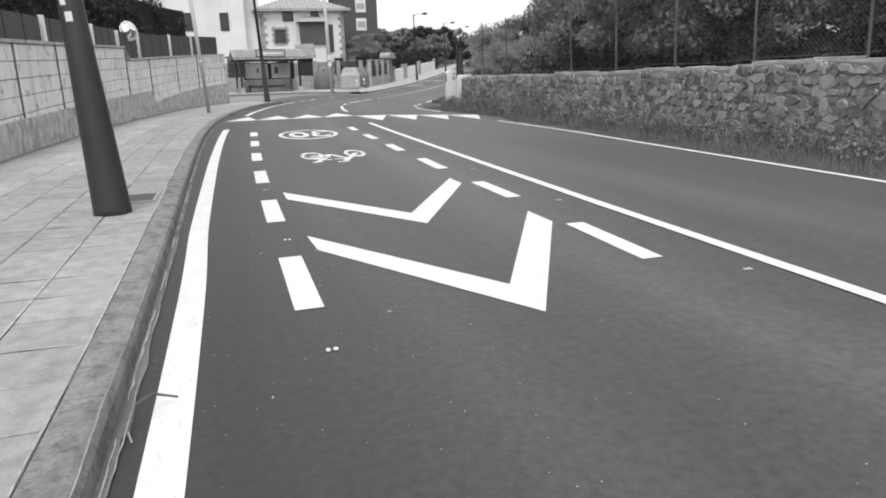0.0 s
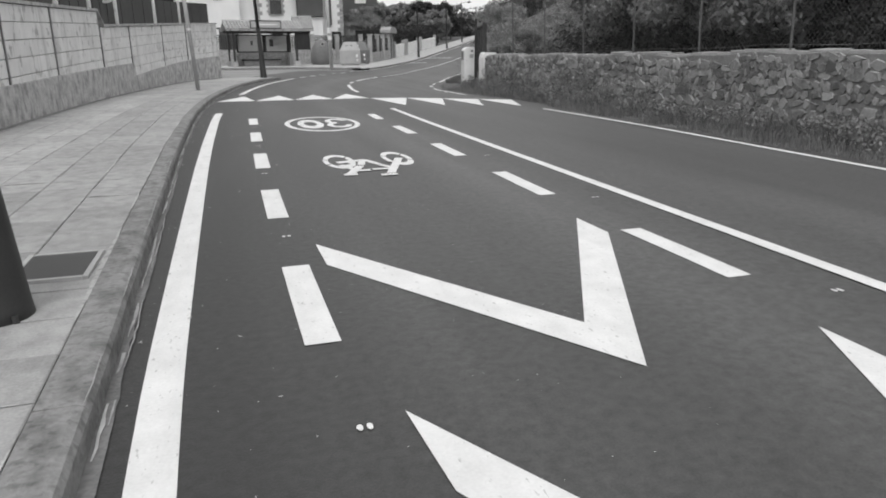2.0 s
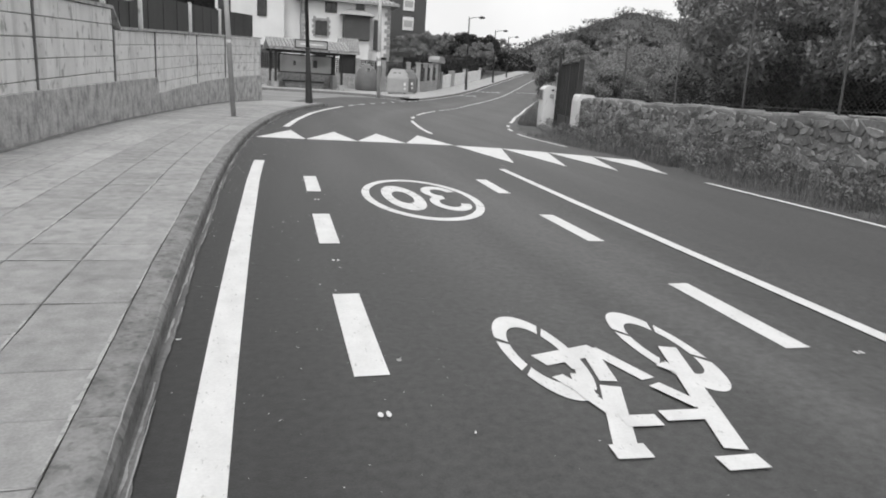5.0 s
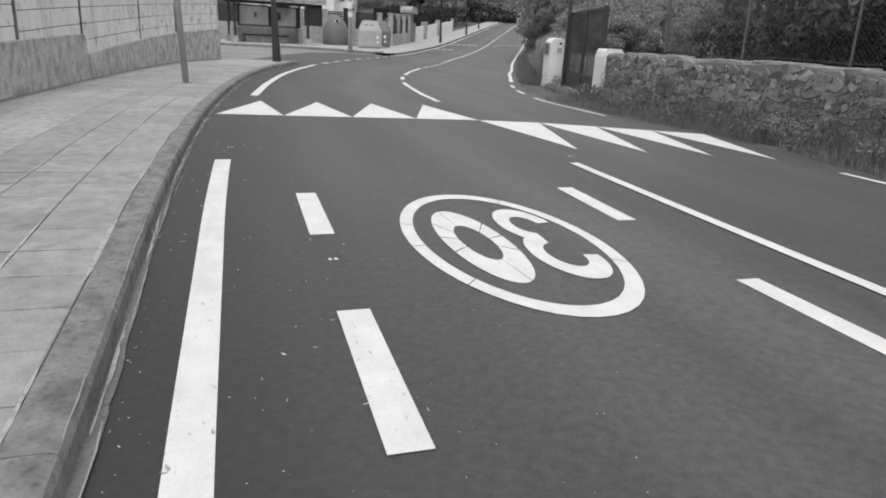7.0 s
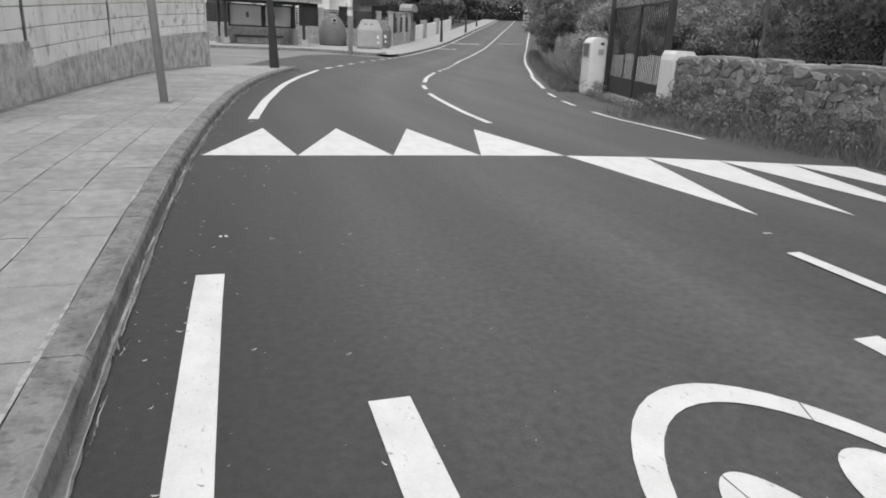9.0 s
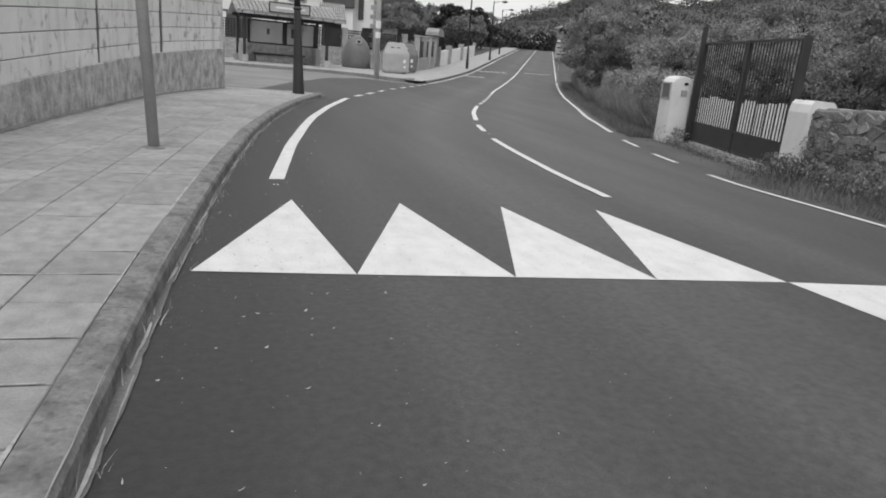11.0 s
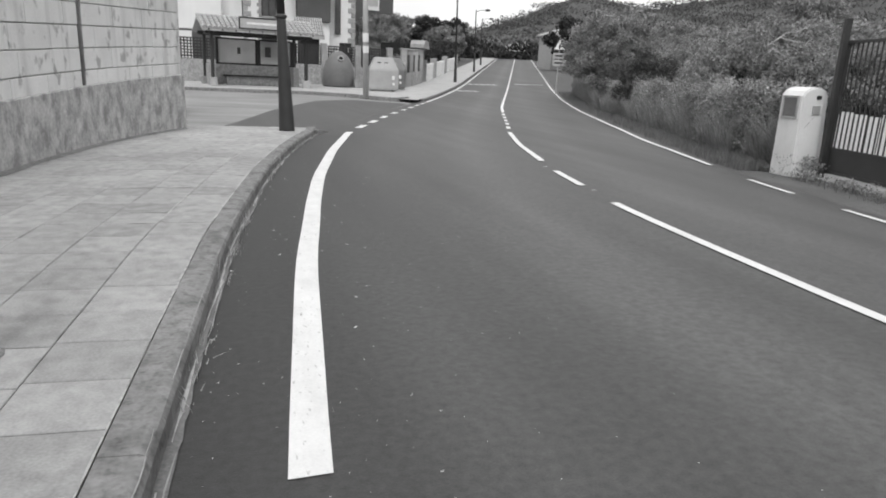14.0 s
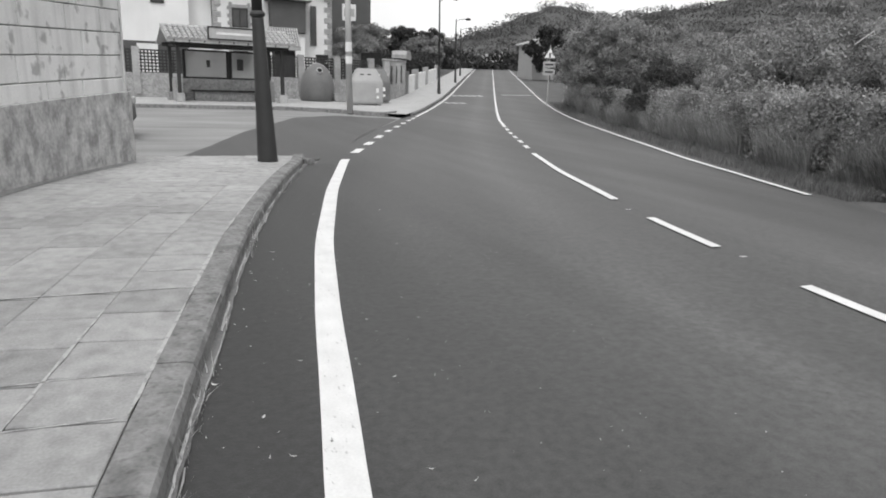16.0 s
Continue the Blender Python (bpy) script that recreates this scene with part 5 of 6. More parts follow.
for k in range(210):
    y = random.choice((random.uniform(1, 30), random.uniform(12, 30)))
    x = KERB(y) + 0.06 + random.random() ** 1.6 * 1.1
    bm = bmesh.new()
    s, thin = random.uniform(0.004, 0.011), random.choice((0.6, 0.25, 0.2))
    bm.faces.new([bm.verts.new((s * math.cos(a) * 1.4, s * thin * math.sin(a), 0.002 + 0.004 * math.cos(2 * a))) for a in [j * math.pi / 3 for j in range(6)]])
    solo("dry_leaf", bm, M_LITTER, "small dry leaf lying on the asphalt", "leaf", "leaf litter", at=pose(x, y, height(x, y) + 0.006, 0, 0, random.uniform(0, 360)))

# pale grit scattered over the asphalt beside the kerb
rnd = random.Random(88)
vs, fs = [], []
for _ in range(1500):
    y = rnd.uniform(-0.5, 31)
    x = KERB(y) + 0.07 + rnd.random() ** 1.5 * 2.0
    a, r, q = rnd.uniform(0, 6.28), rnd.uniform(0.0015, 0.0045), rnd.uniform(0.4, 1.0)
    z = height(x, y) + 0.0055
    u, w = (r * math.cos(a), r * math.sin(a)), (-r * q * math.sin(a), r * q * math.cos(a))
    n = len(vs)
    vs += [(x + u[0], y + u[1], z), (x + w[0], y + w[1], z + 0.001), (x - u[0], y - u[1], z), (x - w[0], y - w[1], z + 0.001)]
    fs.append((n, n + 1, n + 2, n + 3))
grit = bpy.data.meshes.new("grit")
grit.from_pydata(vs, [], fs)
grit.materials.append(M_LITTER)
tagged(new("grit", grit), "pale grit scattered over the asphalt", "grit", kind="stuff")

# ---- pavement over the junction ----
bm = bmesh.new()
def nose(y):
    return float(np.interp(y, [49.3, 49.7, 51.6, 53.1], [7.35, 7.05, 6.2, 4.4]))
rows = []
for y in [49.3, 49.5, 49.8, 50.4, 51, 51.6, 52.3, 53.05]:
    rows.append((y, nose(y), LEFT(y) - 0.28))
for y in [53.1] + steps(54, 63, 1.5):
    rows.append((y, -45, LEFT(y) - 0.28))
for y in [63.1] + steps(64, 148, 3):
    rows.append((y, LEFT(y) - 3.3, LEFT(y) - 0.28))
vs = []
for y, a, b in rows:
    vs.append([bm.verts.new((a + (b - a) * i / 12, y, height(a + (b - a) * i / 12, y) + 0.12)) for i in range(13)])
for p, q in zip(vs, vs[1:]):
    for i in range(12):
        bm.faces.new((p[i], p[i + 1], q[i + 1], q[i]))
solo("pavement_far", bm, M_TILE_FAR, "pale concrete pavement round the far corner", "pavement", kind="structure")
kerb_far = tagged(thing("kerb_far", "pale concrete kerb round the far corner", "kerb"), kind="structure")
lay_kerb(lambda y: LEFT(y) - 0.2, 50.7, 110, 1.0, kerb_far, True)
me = mesh_of(kerb_stone(1.0), "kerb_stone", M_KERB)
path = [(8.55, 50.65), (8.2, 50.0), (7.75, 49.35), (7.35, 49.25), (6.95, 49.7), (6.15, 51.55), (4.4, 53.0), (-40, 52.9)]
for p, q in zip(path, path[1:]):
    d = math.hypot(q[0] - p[0], q[1] - p[1])
    n = max(1, round(d / 1.0))
    for i in range(n):
        f = (i + 0.5) / n
        ob = new("kerb_stone", me)
        ob.matrix_basis = pose(p[0] + (q[0] - p[0]) * f, p[1] + (q[1] - p[1]) * f, 0.02, 0, 0, math.degrees(math.atan2(q[1] - p[1], q[0] - p[0])) + 90) @ Matrix.Diagonal((1, d / n, 1, 1))
        ob.parent = kerb_far


# ---- bus shelter ----
def tiled_slope(owner, w, run_y, z0, z1, y0, cols, rows_n):
    """Half-round clay tiles on a slope rising from (y0, z0) to (y0 + run_y, z1), width w from x = 0."""
    ln = math.hypot(run_y, z1 - z0) / rows_n
    tw = w / cols
    b = bmesh.new()
    tube(b, (0, 0, 0), (0, ln * 1.06, -0.015), tw * 0.5, tw * 0.42, 9)
    bmesh.ops.recalc_face_normals(b, faces=b.faces[:])
    me = mesh_of(b, "tile", M_ROOF)
    pitch = math.degrees(math.atan2(z1 - z0, run_y))
    for j in range(rows_n):
        for i in range(cols):
            ob = new("tile", me)
            f = j / rows_n
            ob.matrix_basis = pose((i + 0.5) * tw, y0 + run_y * f, z0 + (z1 - z0) * f + 0.03, pitch + random.uniform(-0.3, 0.3), random.uniform(-0.8, 0.8), random.uniform(-0.6, 0.6))
            ob.parent = owner


def bus_shelter(at):
    t = thing("bus_shelter", "timber bus shelter with clay tile roof on a low stone wall", "bus shelter", at=at)
    L, Dp = 4.6, 2.2
    for x in (0.0, L):
        for y in (0.0, Dp):
            bm = bmesh.new()
            box(bm, (x, y, 0.17), (0.36, 0.36, 0.4), bevel=0.02)
            part("column_base", bm, M_QUOIN, t, "pale stone block")
            bm = bmesh.new()
            box(bm, (x, y, 1.45), (0.15, 0.15, 2.2), bevel=0.01)
            part("column", bm, M_WOOD, t)
    bm = bmesh.new()
    box(bm, (L / 2, Dp, 0.5), (L - 0.1, 0.3, 1.0), bevel=0.015)
    part("low_wall", bm, M_LAID, t, "low wall of flat stone")
    for x in (0.18, L - 0.18):
        bm = bmesh.new()
        box(bm, (x, Dp - 0.5, 0.5), (0.3, 1.1, 1.0), bevel=0.02)
        part("side_wall", bm, M_QUOIN, t, "pale stone side wall")
    bm = bmesh.new()
    box(bm, (L / 2, Dp - 0.4, 0.45), (2.9, 0.45, 0.08), bevel=0.01)
    part("bench_seat", bm, M_WOOD, t)
    bm = bmesh.new()
    box(bm, (L / 2, Dp - 0.32, 0.2), (2.7, 0.3, 0.42), bevel=0.01)
    part("bench_base", bm, M_LAID, t)
    for k, (a, b) in enumerate(((0.6, 2.6), (2.74, 4.45))):
        bm = bmesh.new()
        for x in (a, b):
            box(bm, (x, Dp, 1.65), (0.12, 0.1, 1.3))
        for z in (1.04, 2.28):
            box(bm, ((a + b) / 2, Dp, z), (b - a, 0.1, 0.08))
        fr = part("glazing_frame", bm, M_WOOD, t)
        bm = bmesh.new()
        box(bm, ((a + b) / 2, Dp, 1.65), (b - a - 0.1, 0.012, 1.2))
        pane = part("pane", bm, M_GLASS, fr, "clear weathered pane")
        pane.visible_shadow = False
        bm = bmesh.new()
        box(bm, ((a + b) / 2 + 0.1 - 0.5 * k, Dp - 0.03, 1.7), (0.16 + 0.14 * k, 0.01, 0.32 + 0.2 * k))
        part("notice", bm, M_PANEL, fr, "dark notice stuck to the pane")
    for c, s in [((L / 2, y, 2.48), (L + 0.6, 0.14, 0.18)) for y in (-0.05, Dp + 0.05)] + [((x, Dp / 2, 2.47), (0.12, Dp, 0.14)) for x in (0, L)]:
        part("roof_beam", box(bmesh.new(), c, s, bevel=0.01), M_WOOD, t)
    for x in steps(-0.2, L + 0.2, 0.6):
        part("rafter", box(bmesh.new(), (x, -0.25, 2.56), (0.07, 0.5, 0.09)), M_WOOD, t)
    e0, e1, zr = -0.5, Dp + 0.5, 3.2
    bm = bmesh.new()
    ym = (e0 + e1) / 2
    tri = [(e0, 2.56), (ym, zr), (e1, 2.56), (e1, 2.5), (ym, zr - 0.07), (e0, 2.5)]
    ends = [[bm.verts.new((x, y, z)) for y, z in tri] for x in (-0.5, L + 0.5)]
    for i in range(6):
        j = (i + 1) % 6
        bm.faces.new((ends[0][i], ends[0][j], ends[1][j], ends[1][i]))
    bm.faces.new((ends[0][0], ends[0][5], ends[0][4], ends[0][1]))
    bm.faces.new((ends[0][1], ends[0][4], ends[0][3], ends[0][2]))
    bm.faces.new((ends[1][0], ends[1][1], ends[1][4], ends[1][5]))
    bm.faces.new((ends[1][1], ends[1][2], ends[1][3], ends[1][4]))
    roof = part("roof", bm, M_ROOF, t, "pitched roof of weathered clay tiles")
    carrier = new("front_slope")
    carrier.parent = t
    carrier.location = (-0.5, 0, 0)
    tiled_slope(carrier, L + 1.0, ym - e0, 2.58, zr + 0.02, e0, 24, 5)
    bm = bmesh.new()
    for x in steps(-0.5, L + 0.1, 0.4):
        tube(bm, (x, ym, zr + 0.03), (x + 0.42, ym, zr + 0.045), 0.1, 0.09, 10)
    part("ridge_tiles", bm, M_ROOF, roof)
    sign = part("sign_board", box(bmesh.new(), (1.95 + 0.35, e0 - 0.02, 2.95), (2.15, 0.06, 0.5), bevel=0.006), M_GALV, t, "pale name board, its lettering too worn to read")
    bm = bmesh.new()
    for dz in (-0.25, 0.25):
        box(bm, (2.3, e0 - 0.04, 2.95 + dz), (2.25, 0.06, 0.06))
    for dx in (-1.1, 1.1):
        box(bm, (2.3 + dx, e0 - 0.04, 2.95), (0.06, 0.06, 0.5))
    part("sign_frame", bm, M_WOOD, sign)
    bm = bmesh.new()
    box(bm, (2.35, e0 - 0.055, 2.95), (1.6, 0.012, 0.1))
    part("lettering_bar", bm, M_WHITE, sign)
    return t


bus_shelter(pose(0.35, 56.4, 0.14, 0, 0, 9))
# small tiled canopy beyond the shelter
can = thing("porch_canopy", "small gabled tile canopy on dark timber posts", "canopy", at=pose(5.75, 65.9, 0.3, 0, 0, 4) @ Matrix.Diagonal((0.62, 0.6, 1.187, 1)))
for x in (0.1, 1.9):
    bm = bmesh.new()
    box(bm, (x, 0.2, 1.2), (0.14, 0.14, 2.4), bevel=0.01)
    part("post", bm, M_WOOD, can)
part("hut_wall", box(bmesh.new(), (1.0, 1.0, 1.15), (1.9, 1.6, 2.3), bevel=0.01), M_WOOD, can, "dark boarded wall")
bm = bmesh.new()
tri = [(-0.35, 2.3), (1.0, 3.2), (2.35, 2.3), (2.35, 2.2), (1.0, 3.08), (-0.35, 2.2)]
ends = [[bm.verts.new((x, y, z)) for y, z in tri] for x in (-0.4, 2.4)]
for i in range(6):
    j = (i + 1) % 6
    bm.faces.new((ends[0][i], ends[0][j], ends[1][j], ends[1][i]))
for e in ends:
    bm.faces.new((e[0], e[1], e[4], e[5]))
    bm.faces.new((e[1], e[2], e[3], e[4]))
bmesh.ops.recalc_face_normals(bm, faces=bm.faces)
part("roof", bm, M_ROOF, can, "weathered clay tile roof")
slope = new("front_slope")
slope.parent = can
slope.location = (-0.4, 0, 0)
tiled_slope(slope, 2.8, 1.35, 2.32, 3.22, -0.35, 12, 5)

# ---- recycling containers ----
bell = thing("bottle_bank", "dull rounded igloo-shaped bottle bank with a dark hole", "bottle bank", at=pose(7.2, 60.6, height(7.2, 60.6) + 0.12, 0, 0, 0))
bm = bmesh.new()
lathe(bm, [(0.84, 0.0), (0.89, 0.08), (0.91, 0.45), (0.88, 0.85), (0.77, 1.28), (0.58, 1.62), (0.33, 1.86), (0.13, 1.96), (0.02, 1.97)], 36)
part("shell", bm, M_BIN, bell, smooth=True)
bm = bmesh.new()
lathe(bm, [(0.17, -0.06), (0.17, 0.05), (0.12, 0.06), (0.12, -0.04)], 20)
bm.transform(pose(0.0, -0.65, 1.56, 58, 0, 0))
part("mouth_ring", bm, M_BIN_PALE, bell, smooth=True)
bm = bmesh.new()
lathe(bm, [(0.12, 0.0), (0.11, 0.03)], 18)
bm.transform(pose(0.0, -0.65, 1.56, 58, 0, 0))
part("mouth", bm, M_CORE, bell, "dark round opening")
bm = bmesh.new()
tube(bm, (-0.1, 0, 1.9), (0.1, 0, 1.9), 0.03)
part("lifting_ring", bm, M_GALV, bell)
planter = thing("planter", "low stone trough standing by the bottle bank", "planter", at=pose(8.3, 60.2, height(8.3, 60.2) + 0.12, 0, 0, 10))
bm = bmesh.new()
prof = [(-0.38, 0.42), (-0.32, 0), (0.32, 0), (0.38, 0.42)]
ends = [[bm.verts.new((x, y, z)) for x, z in prof] for y in (-0.25, 0.25)]
for i in range(4):
    j = (i + 1) % 4
    bm.faces.new((ends[0][i], ends[0][j], ends[1][j], ends[1][i]))
bm.faces.new(ends[0][::-1])
bm.faces.new(ends[1])
bmesh.ops.bevel(bm, geom=bm.edges[:], offset=0.02, segments=2, affect='EDGES')
part("trough", bm, M_QUOIN, planter)


def container(at, material, label):
    """A tall recycling container with sloping upper sides, posting slots and stickers."""
    t = thing("recycling_container", label, "container", "containers at the corner", at)
    bm = bmesh.new()
    lv = [(0.74, 0.55, 0.08), (0.78, 0.58, 0.14), (0.78, 0.58, 1.1), (0.74, 0.55, 1.18), (0.5, 0.34, 1.7), (0.42, 0.28, 1.75)]
    rings = [[bm.verts.new((sx * a, sy * b, z)) for sx, sy in ((-1, -1), (1, -1), (1, 1), (-1, 1))] for a, b, z in lv]
    for p, q in zip(rings, rings[1:]):
        for i in range(4):
            bm.faces.new((p[i], p[(i + 1) % 4], q[(i + 1) % 4], q[i]))
    bm.faces.new(rings[0][::-1])
    bm.faces.new(rings[-1])
    bmesh.ops.bevel(bm, geom=bm.edges[:], offset=0.03, segments=2, affect='EDGES')
    part("body", bm, material, t, smooth=False)
    for x in (-0.25, 0.12):
        bm = bmesh.new()
        box(bm, (x, -0.43, 1.46), (0.2, 0.03, 0.05), pose(0, 0, 0), 0.01)
        part("slot", bm, M_CORE, t, "dark posting slot")
    for x, z, w, h in ((0.5, 0.72, 0.14, 0.2), (0.52, 0.4, 0.12, 0.12)):
        bm = bmesh.new()
        box(bm, (x, -0.588, z), (w, 0.008, h))
        part("sticker", bm, M_WHITE, t, "pale printed sticker")
    for x in (0.56, 0.66):
        bm = bmesh.new()
        box(bm, (x, 0.0, 1.47), (0.05, 0.66, 0.04), pose(0, 0, 0), 0.01)
        part("stripe", bm, M_WHITE, t)
    for x in (-0.6, 0.6):
        bm = bmesh.new()
        box(bm, (x, 0, 0.04), (0.16, 0.9, 0.1), bevel=0.01)
        part("foot", bm, M_GALV, t)
    return t


container(pose(8.95, 57.2, height(8.95, 57.2) + 0.12, 0, 0, -8), M_BIN_PALE, "pale recycling container with stickers at the corner")
container(pose(10.1, 59.6, height(10.1, 59.6) + 0.12, 0, 0, -20), M_BIN, "dark recycling container behind the pale one")


# ---- garden walls and lattice fence ----
def lattice(owner, a, b, z0, z1, name="lattice"):
    """A lattice panel of crossed slats between plan points a and b."""
    d = math.hypot(b[0] - a[0], b[1] - a[1])
    m = pose(a[0], a[1], 0, 0, 0, math.degrees(math.atan2(b[1] - a[1], b[0] - a[0])))
    bm = bmesh.new()
    for u in steps(0, d, 0.17):
        box(bm, (u, 0.0, (z0 + z1) / 2), (0.07, 0.02, z1 - z0), m)
    for z in steps(z0, z1, 0.16):
        box(bm, (d / 2, -0.021, z), (d, 0.02, 0.07), m)
    tagged(part(name, bm, M_WOOD, owner, "dark wooden lattice"), kind="stuff")


garden = thing("garden_fence", "low stone wall with dark wooden lattice round a garden", "fence")
gz = 0.35
for a, b in (((-12.0, 61.0), (1.0, 62.2)), ((4.6, 62.6), (11.0, 64.0))):
    m = pose(a[0], a[1], 0, 0, 0, math.degrees(math.atan2(b[1] - a[1], b[0] - a[0])))
    d = math.hypot(b[0] - a[0], b[1] - a[1])
    bm = bmesh.new()
    box(bm, (d / 2, 0, gz + 0.4), (d, 0.3, 1.2), m, 0.02)
    part("low_wall", bm, M_LAID, garden)
    lattice(garden, a, b, gz + 1.0, gz + 2.1)
    for u in steps(0, d, 2.6):
        bm = bmesh.new()
        box(bm, (u, -0.05, gz + 1.1), (0.34, 0.34, 2.3), m, 0.02)
        part("pillar", bm, M_QUOIN, garden)

roadside = thing("roadside_garden_wall", "stone garden wall with pillars and dark slatted panels", "wall", "garden walls")
GL = lambda y: LEFT(y) - 3.35
marks = [62.6, 65.0, 67.0, 69.2]
for y in marks:
    x, z = GL(y), height(GL(y), y) + 0.1
    bm = bmesh.new()
    box(bm, (x, y, z + 1.1), (0.34, 0.34, 2.3), bevel=0.02)
    pl = part("pillar", bm, M_QUOIN, roadside)
    bm = bmesh.new()
    box(bm, (x, y, z + 2.3), (0.46, 0.46, 0.1), bevel=0.03)
    part("pillar_cap", bm, M_CAPPING, pl)
for y0, y1 in zip(marks, marks[1:]):
    a, b = (GL(y0), y0), (GL(y1), y1)
    m = pose(a[0], a[1], height(*a), 0, 0, math.degrees(math.atan2(b[1] - a[1], b[0] - a[0])))
    d = math.hypot(b[0] - a[0], b[1] - a[1])
    bm = bmesh.new()
    box(bm, (d / 2, 0, 0.45), (d - 0.3, 0.32, 1.1), m, 0.02)
    part("low_wall", bm, M_LAID, roadside, "low rubble stone wall")
    for k in range(9):
        bm = bmesh.new()
        box(bm, (d / 2, 0, 1.1 + 0.12 * k), (d - 0.4, 0.03, 0.095), m)
        part("slat", bm, M_WOOD, roadside)
pale = thing("pale_garden_wall", "pale rendered garden wall with a small gateway", "wall", "garden walls")
for y0, y1 in ((71.5, 76.0), (77.5, 84.0), (85.5, 96.0)):
    a, b = (GL(y0), y0), (GL(y1), y1)
    m = pose(a[0], a[1], height(*a) + 0.1, 0, 0, math.degrees(math.atan2(b[1] - a[1], b[0] - a[0])))
    d = math.hypot(b[0] - a[0], b[1] - a[1])
    bm = bmesh.new()
    box(bm, (d / 2, 0, 0.6), (d, 0.25, 1.3), m @ pose(0, 0, 0, 0, -2.6, 0), 0.02)
    part("wall_panel", bm, M_BLOCK_REST, pale)
    for u in (0, d):
        bm = bmesh.new()
        box(bm, (u, 0, 0.75 + 0.045 * u), (0.34, 0.34, 1.7), m, 0.02)
        part("pillar", bm, M_QUOIN, pale)
gatearch = thing("gate_arch", "pale rounded canopy over a garden gateway", "arch", at=pose(GL(70.3) - 0.2, 70.3, height(GL(70.3), 70.3), 0, 0, 65))
for u in (-0.9, 0.9):
    bm = bmesh.new()
    box(bm, (u, 0, 1.25), (0.35, 0.35, 2.5), bevel=0.02)
    part("pillar", bm, M_QUOIN, gatearch)
bm = bmesh.new()
arc = [(-1.5, 2.5), (-1.45, 2.75), (-1.0, 3.0), (0, 3.08), (1.0, 3.0), (1.45, 2.75), (1.5, 2.5)]
ends = [[bm.verts.new((x, y, z)) for x, z in arc] for y in (-0.5, 0.5)]
for i in range(6):
    bm.faces.new((ends[0][i], ends[0][i + 1], ends[1][i + 1], ends[1][i]))
bm.faces.new(ends[0][::-1])
bm.faces.new(ends[1])
bm.faces.new((ends[0][0], ends[1][0], ends[1][6], ends[0][6]))
part("cap", bm, M_QUOIN, gatearch)
# clipped dark hedge behind the walls
hd = thing("clipped_hedge", "tall clipped dark hedge behind the garden walls", "hedge")
cs = []
rnd = random.Random(44)
for _ in range(420):
    y = rnd.uniform(66, 104)
    x = GL(y) - rnd.uniform(0.8, 2.2)
    cs.append((x, y, height(x, y) + rnd.uniform(0.6, 2.9)))
ob = new("hedge_leaves", leaf_cloud("hedge_leaves", cs, (0.5, 0.6, 0.4), 14000, 0.15, M_LEAF_DARK, 45))
ob.parent = hd
tagged(ob, kind="stuff")
# near-black fill painted as the shade within the hedge
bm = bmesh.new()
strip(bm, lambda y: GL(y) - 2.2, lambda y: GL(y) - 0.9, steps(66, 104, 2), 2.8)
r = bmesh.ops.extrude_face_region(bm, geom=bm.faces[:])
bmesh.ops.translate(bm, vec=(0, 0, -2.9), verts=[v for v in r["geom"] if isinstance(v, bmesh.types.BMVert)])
part("hedge_shade_core", bm, M_CORE, hd)


# ---- houses ----
def window(owner, x, y, z, w, h, surround=True):
    """A recessed window on a wall that faces -y, with stone blocks round it."""
    bm = bmesh.new()
    for dx, dz, sx, sz in ((0, h / 2, w + 0.1, 0.08), (0, -h / 2, w + 0.1, 0.08), (-w / 2, 0, 0.08, h), (w / 2, 0, 0.08, h), (0, 0, 0.06, h)):
        box(bm, (x + dx, y - 0.03, z + dz), (sx, 0.1, sz))
    wd = part("window", bm, M_WOOD, owner, "dark framed window")
    bm = bmesh.new()
    box(bm, (x, y - 0.012, z), (w, 0.03, h))
    part("pane", bm, M_PANE, wd)
    if surround:
        rnd = random.Random(int(x * 10 + z))
        bm = bmesh.new()
        for sx in (-1, 1):
            k = 0
            zz = z - h / 2 - 0.15
            while zz < z + h / 2 + 0.15:
                wd2 = 0.32 if k % 2 else 0.2
                box(bm, (x + sx * (w / 2 + wd2 / 2 + 0.02), y - 0.02, zz + 0.12), (wd2, 0.06, 0.235), bevel=0.012)
                zz += 0.24
                k += 1
        box(bm, (x, y - 0.02, z + h / 2 + 0.14), (w, 0.06, 0.22), bevel=0.012)
        box(bm, (x, y - 0.04, z - h / 2 - 0.1), (w + 0.2, 0.12, 0.12), bevel=0.012)
        part("surround", bm, M_QUOIN, wd, "rough stone window surround")
    return wd


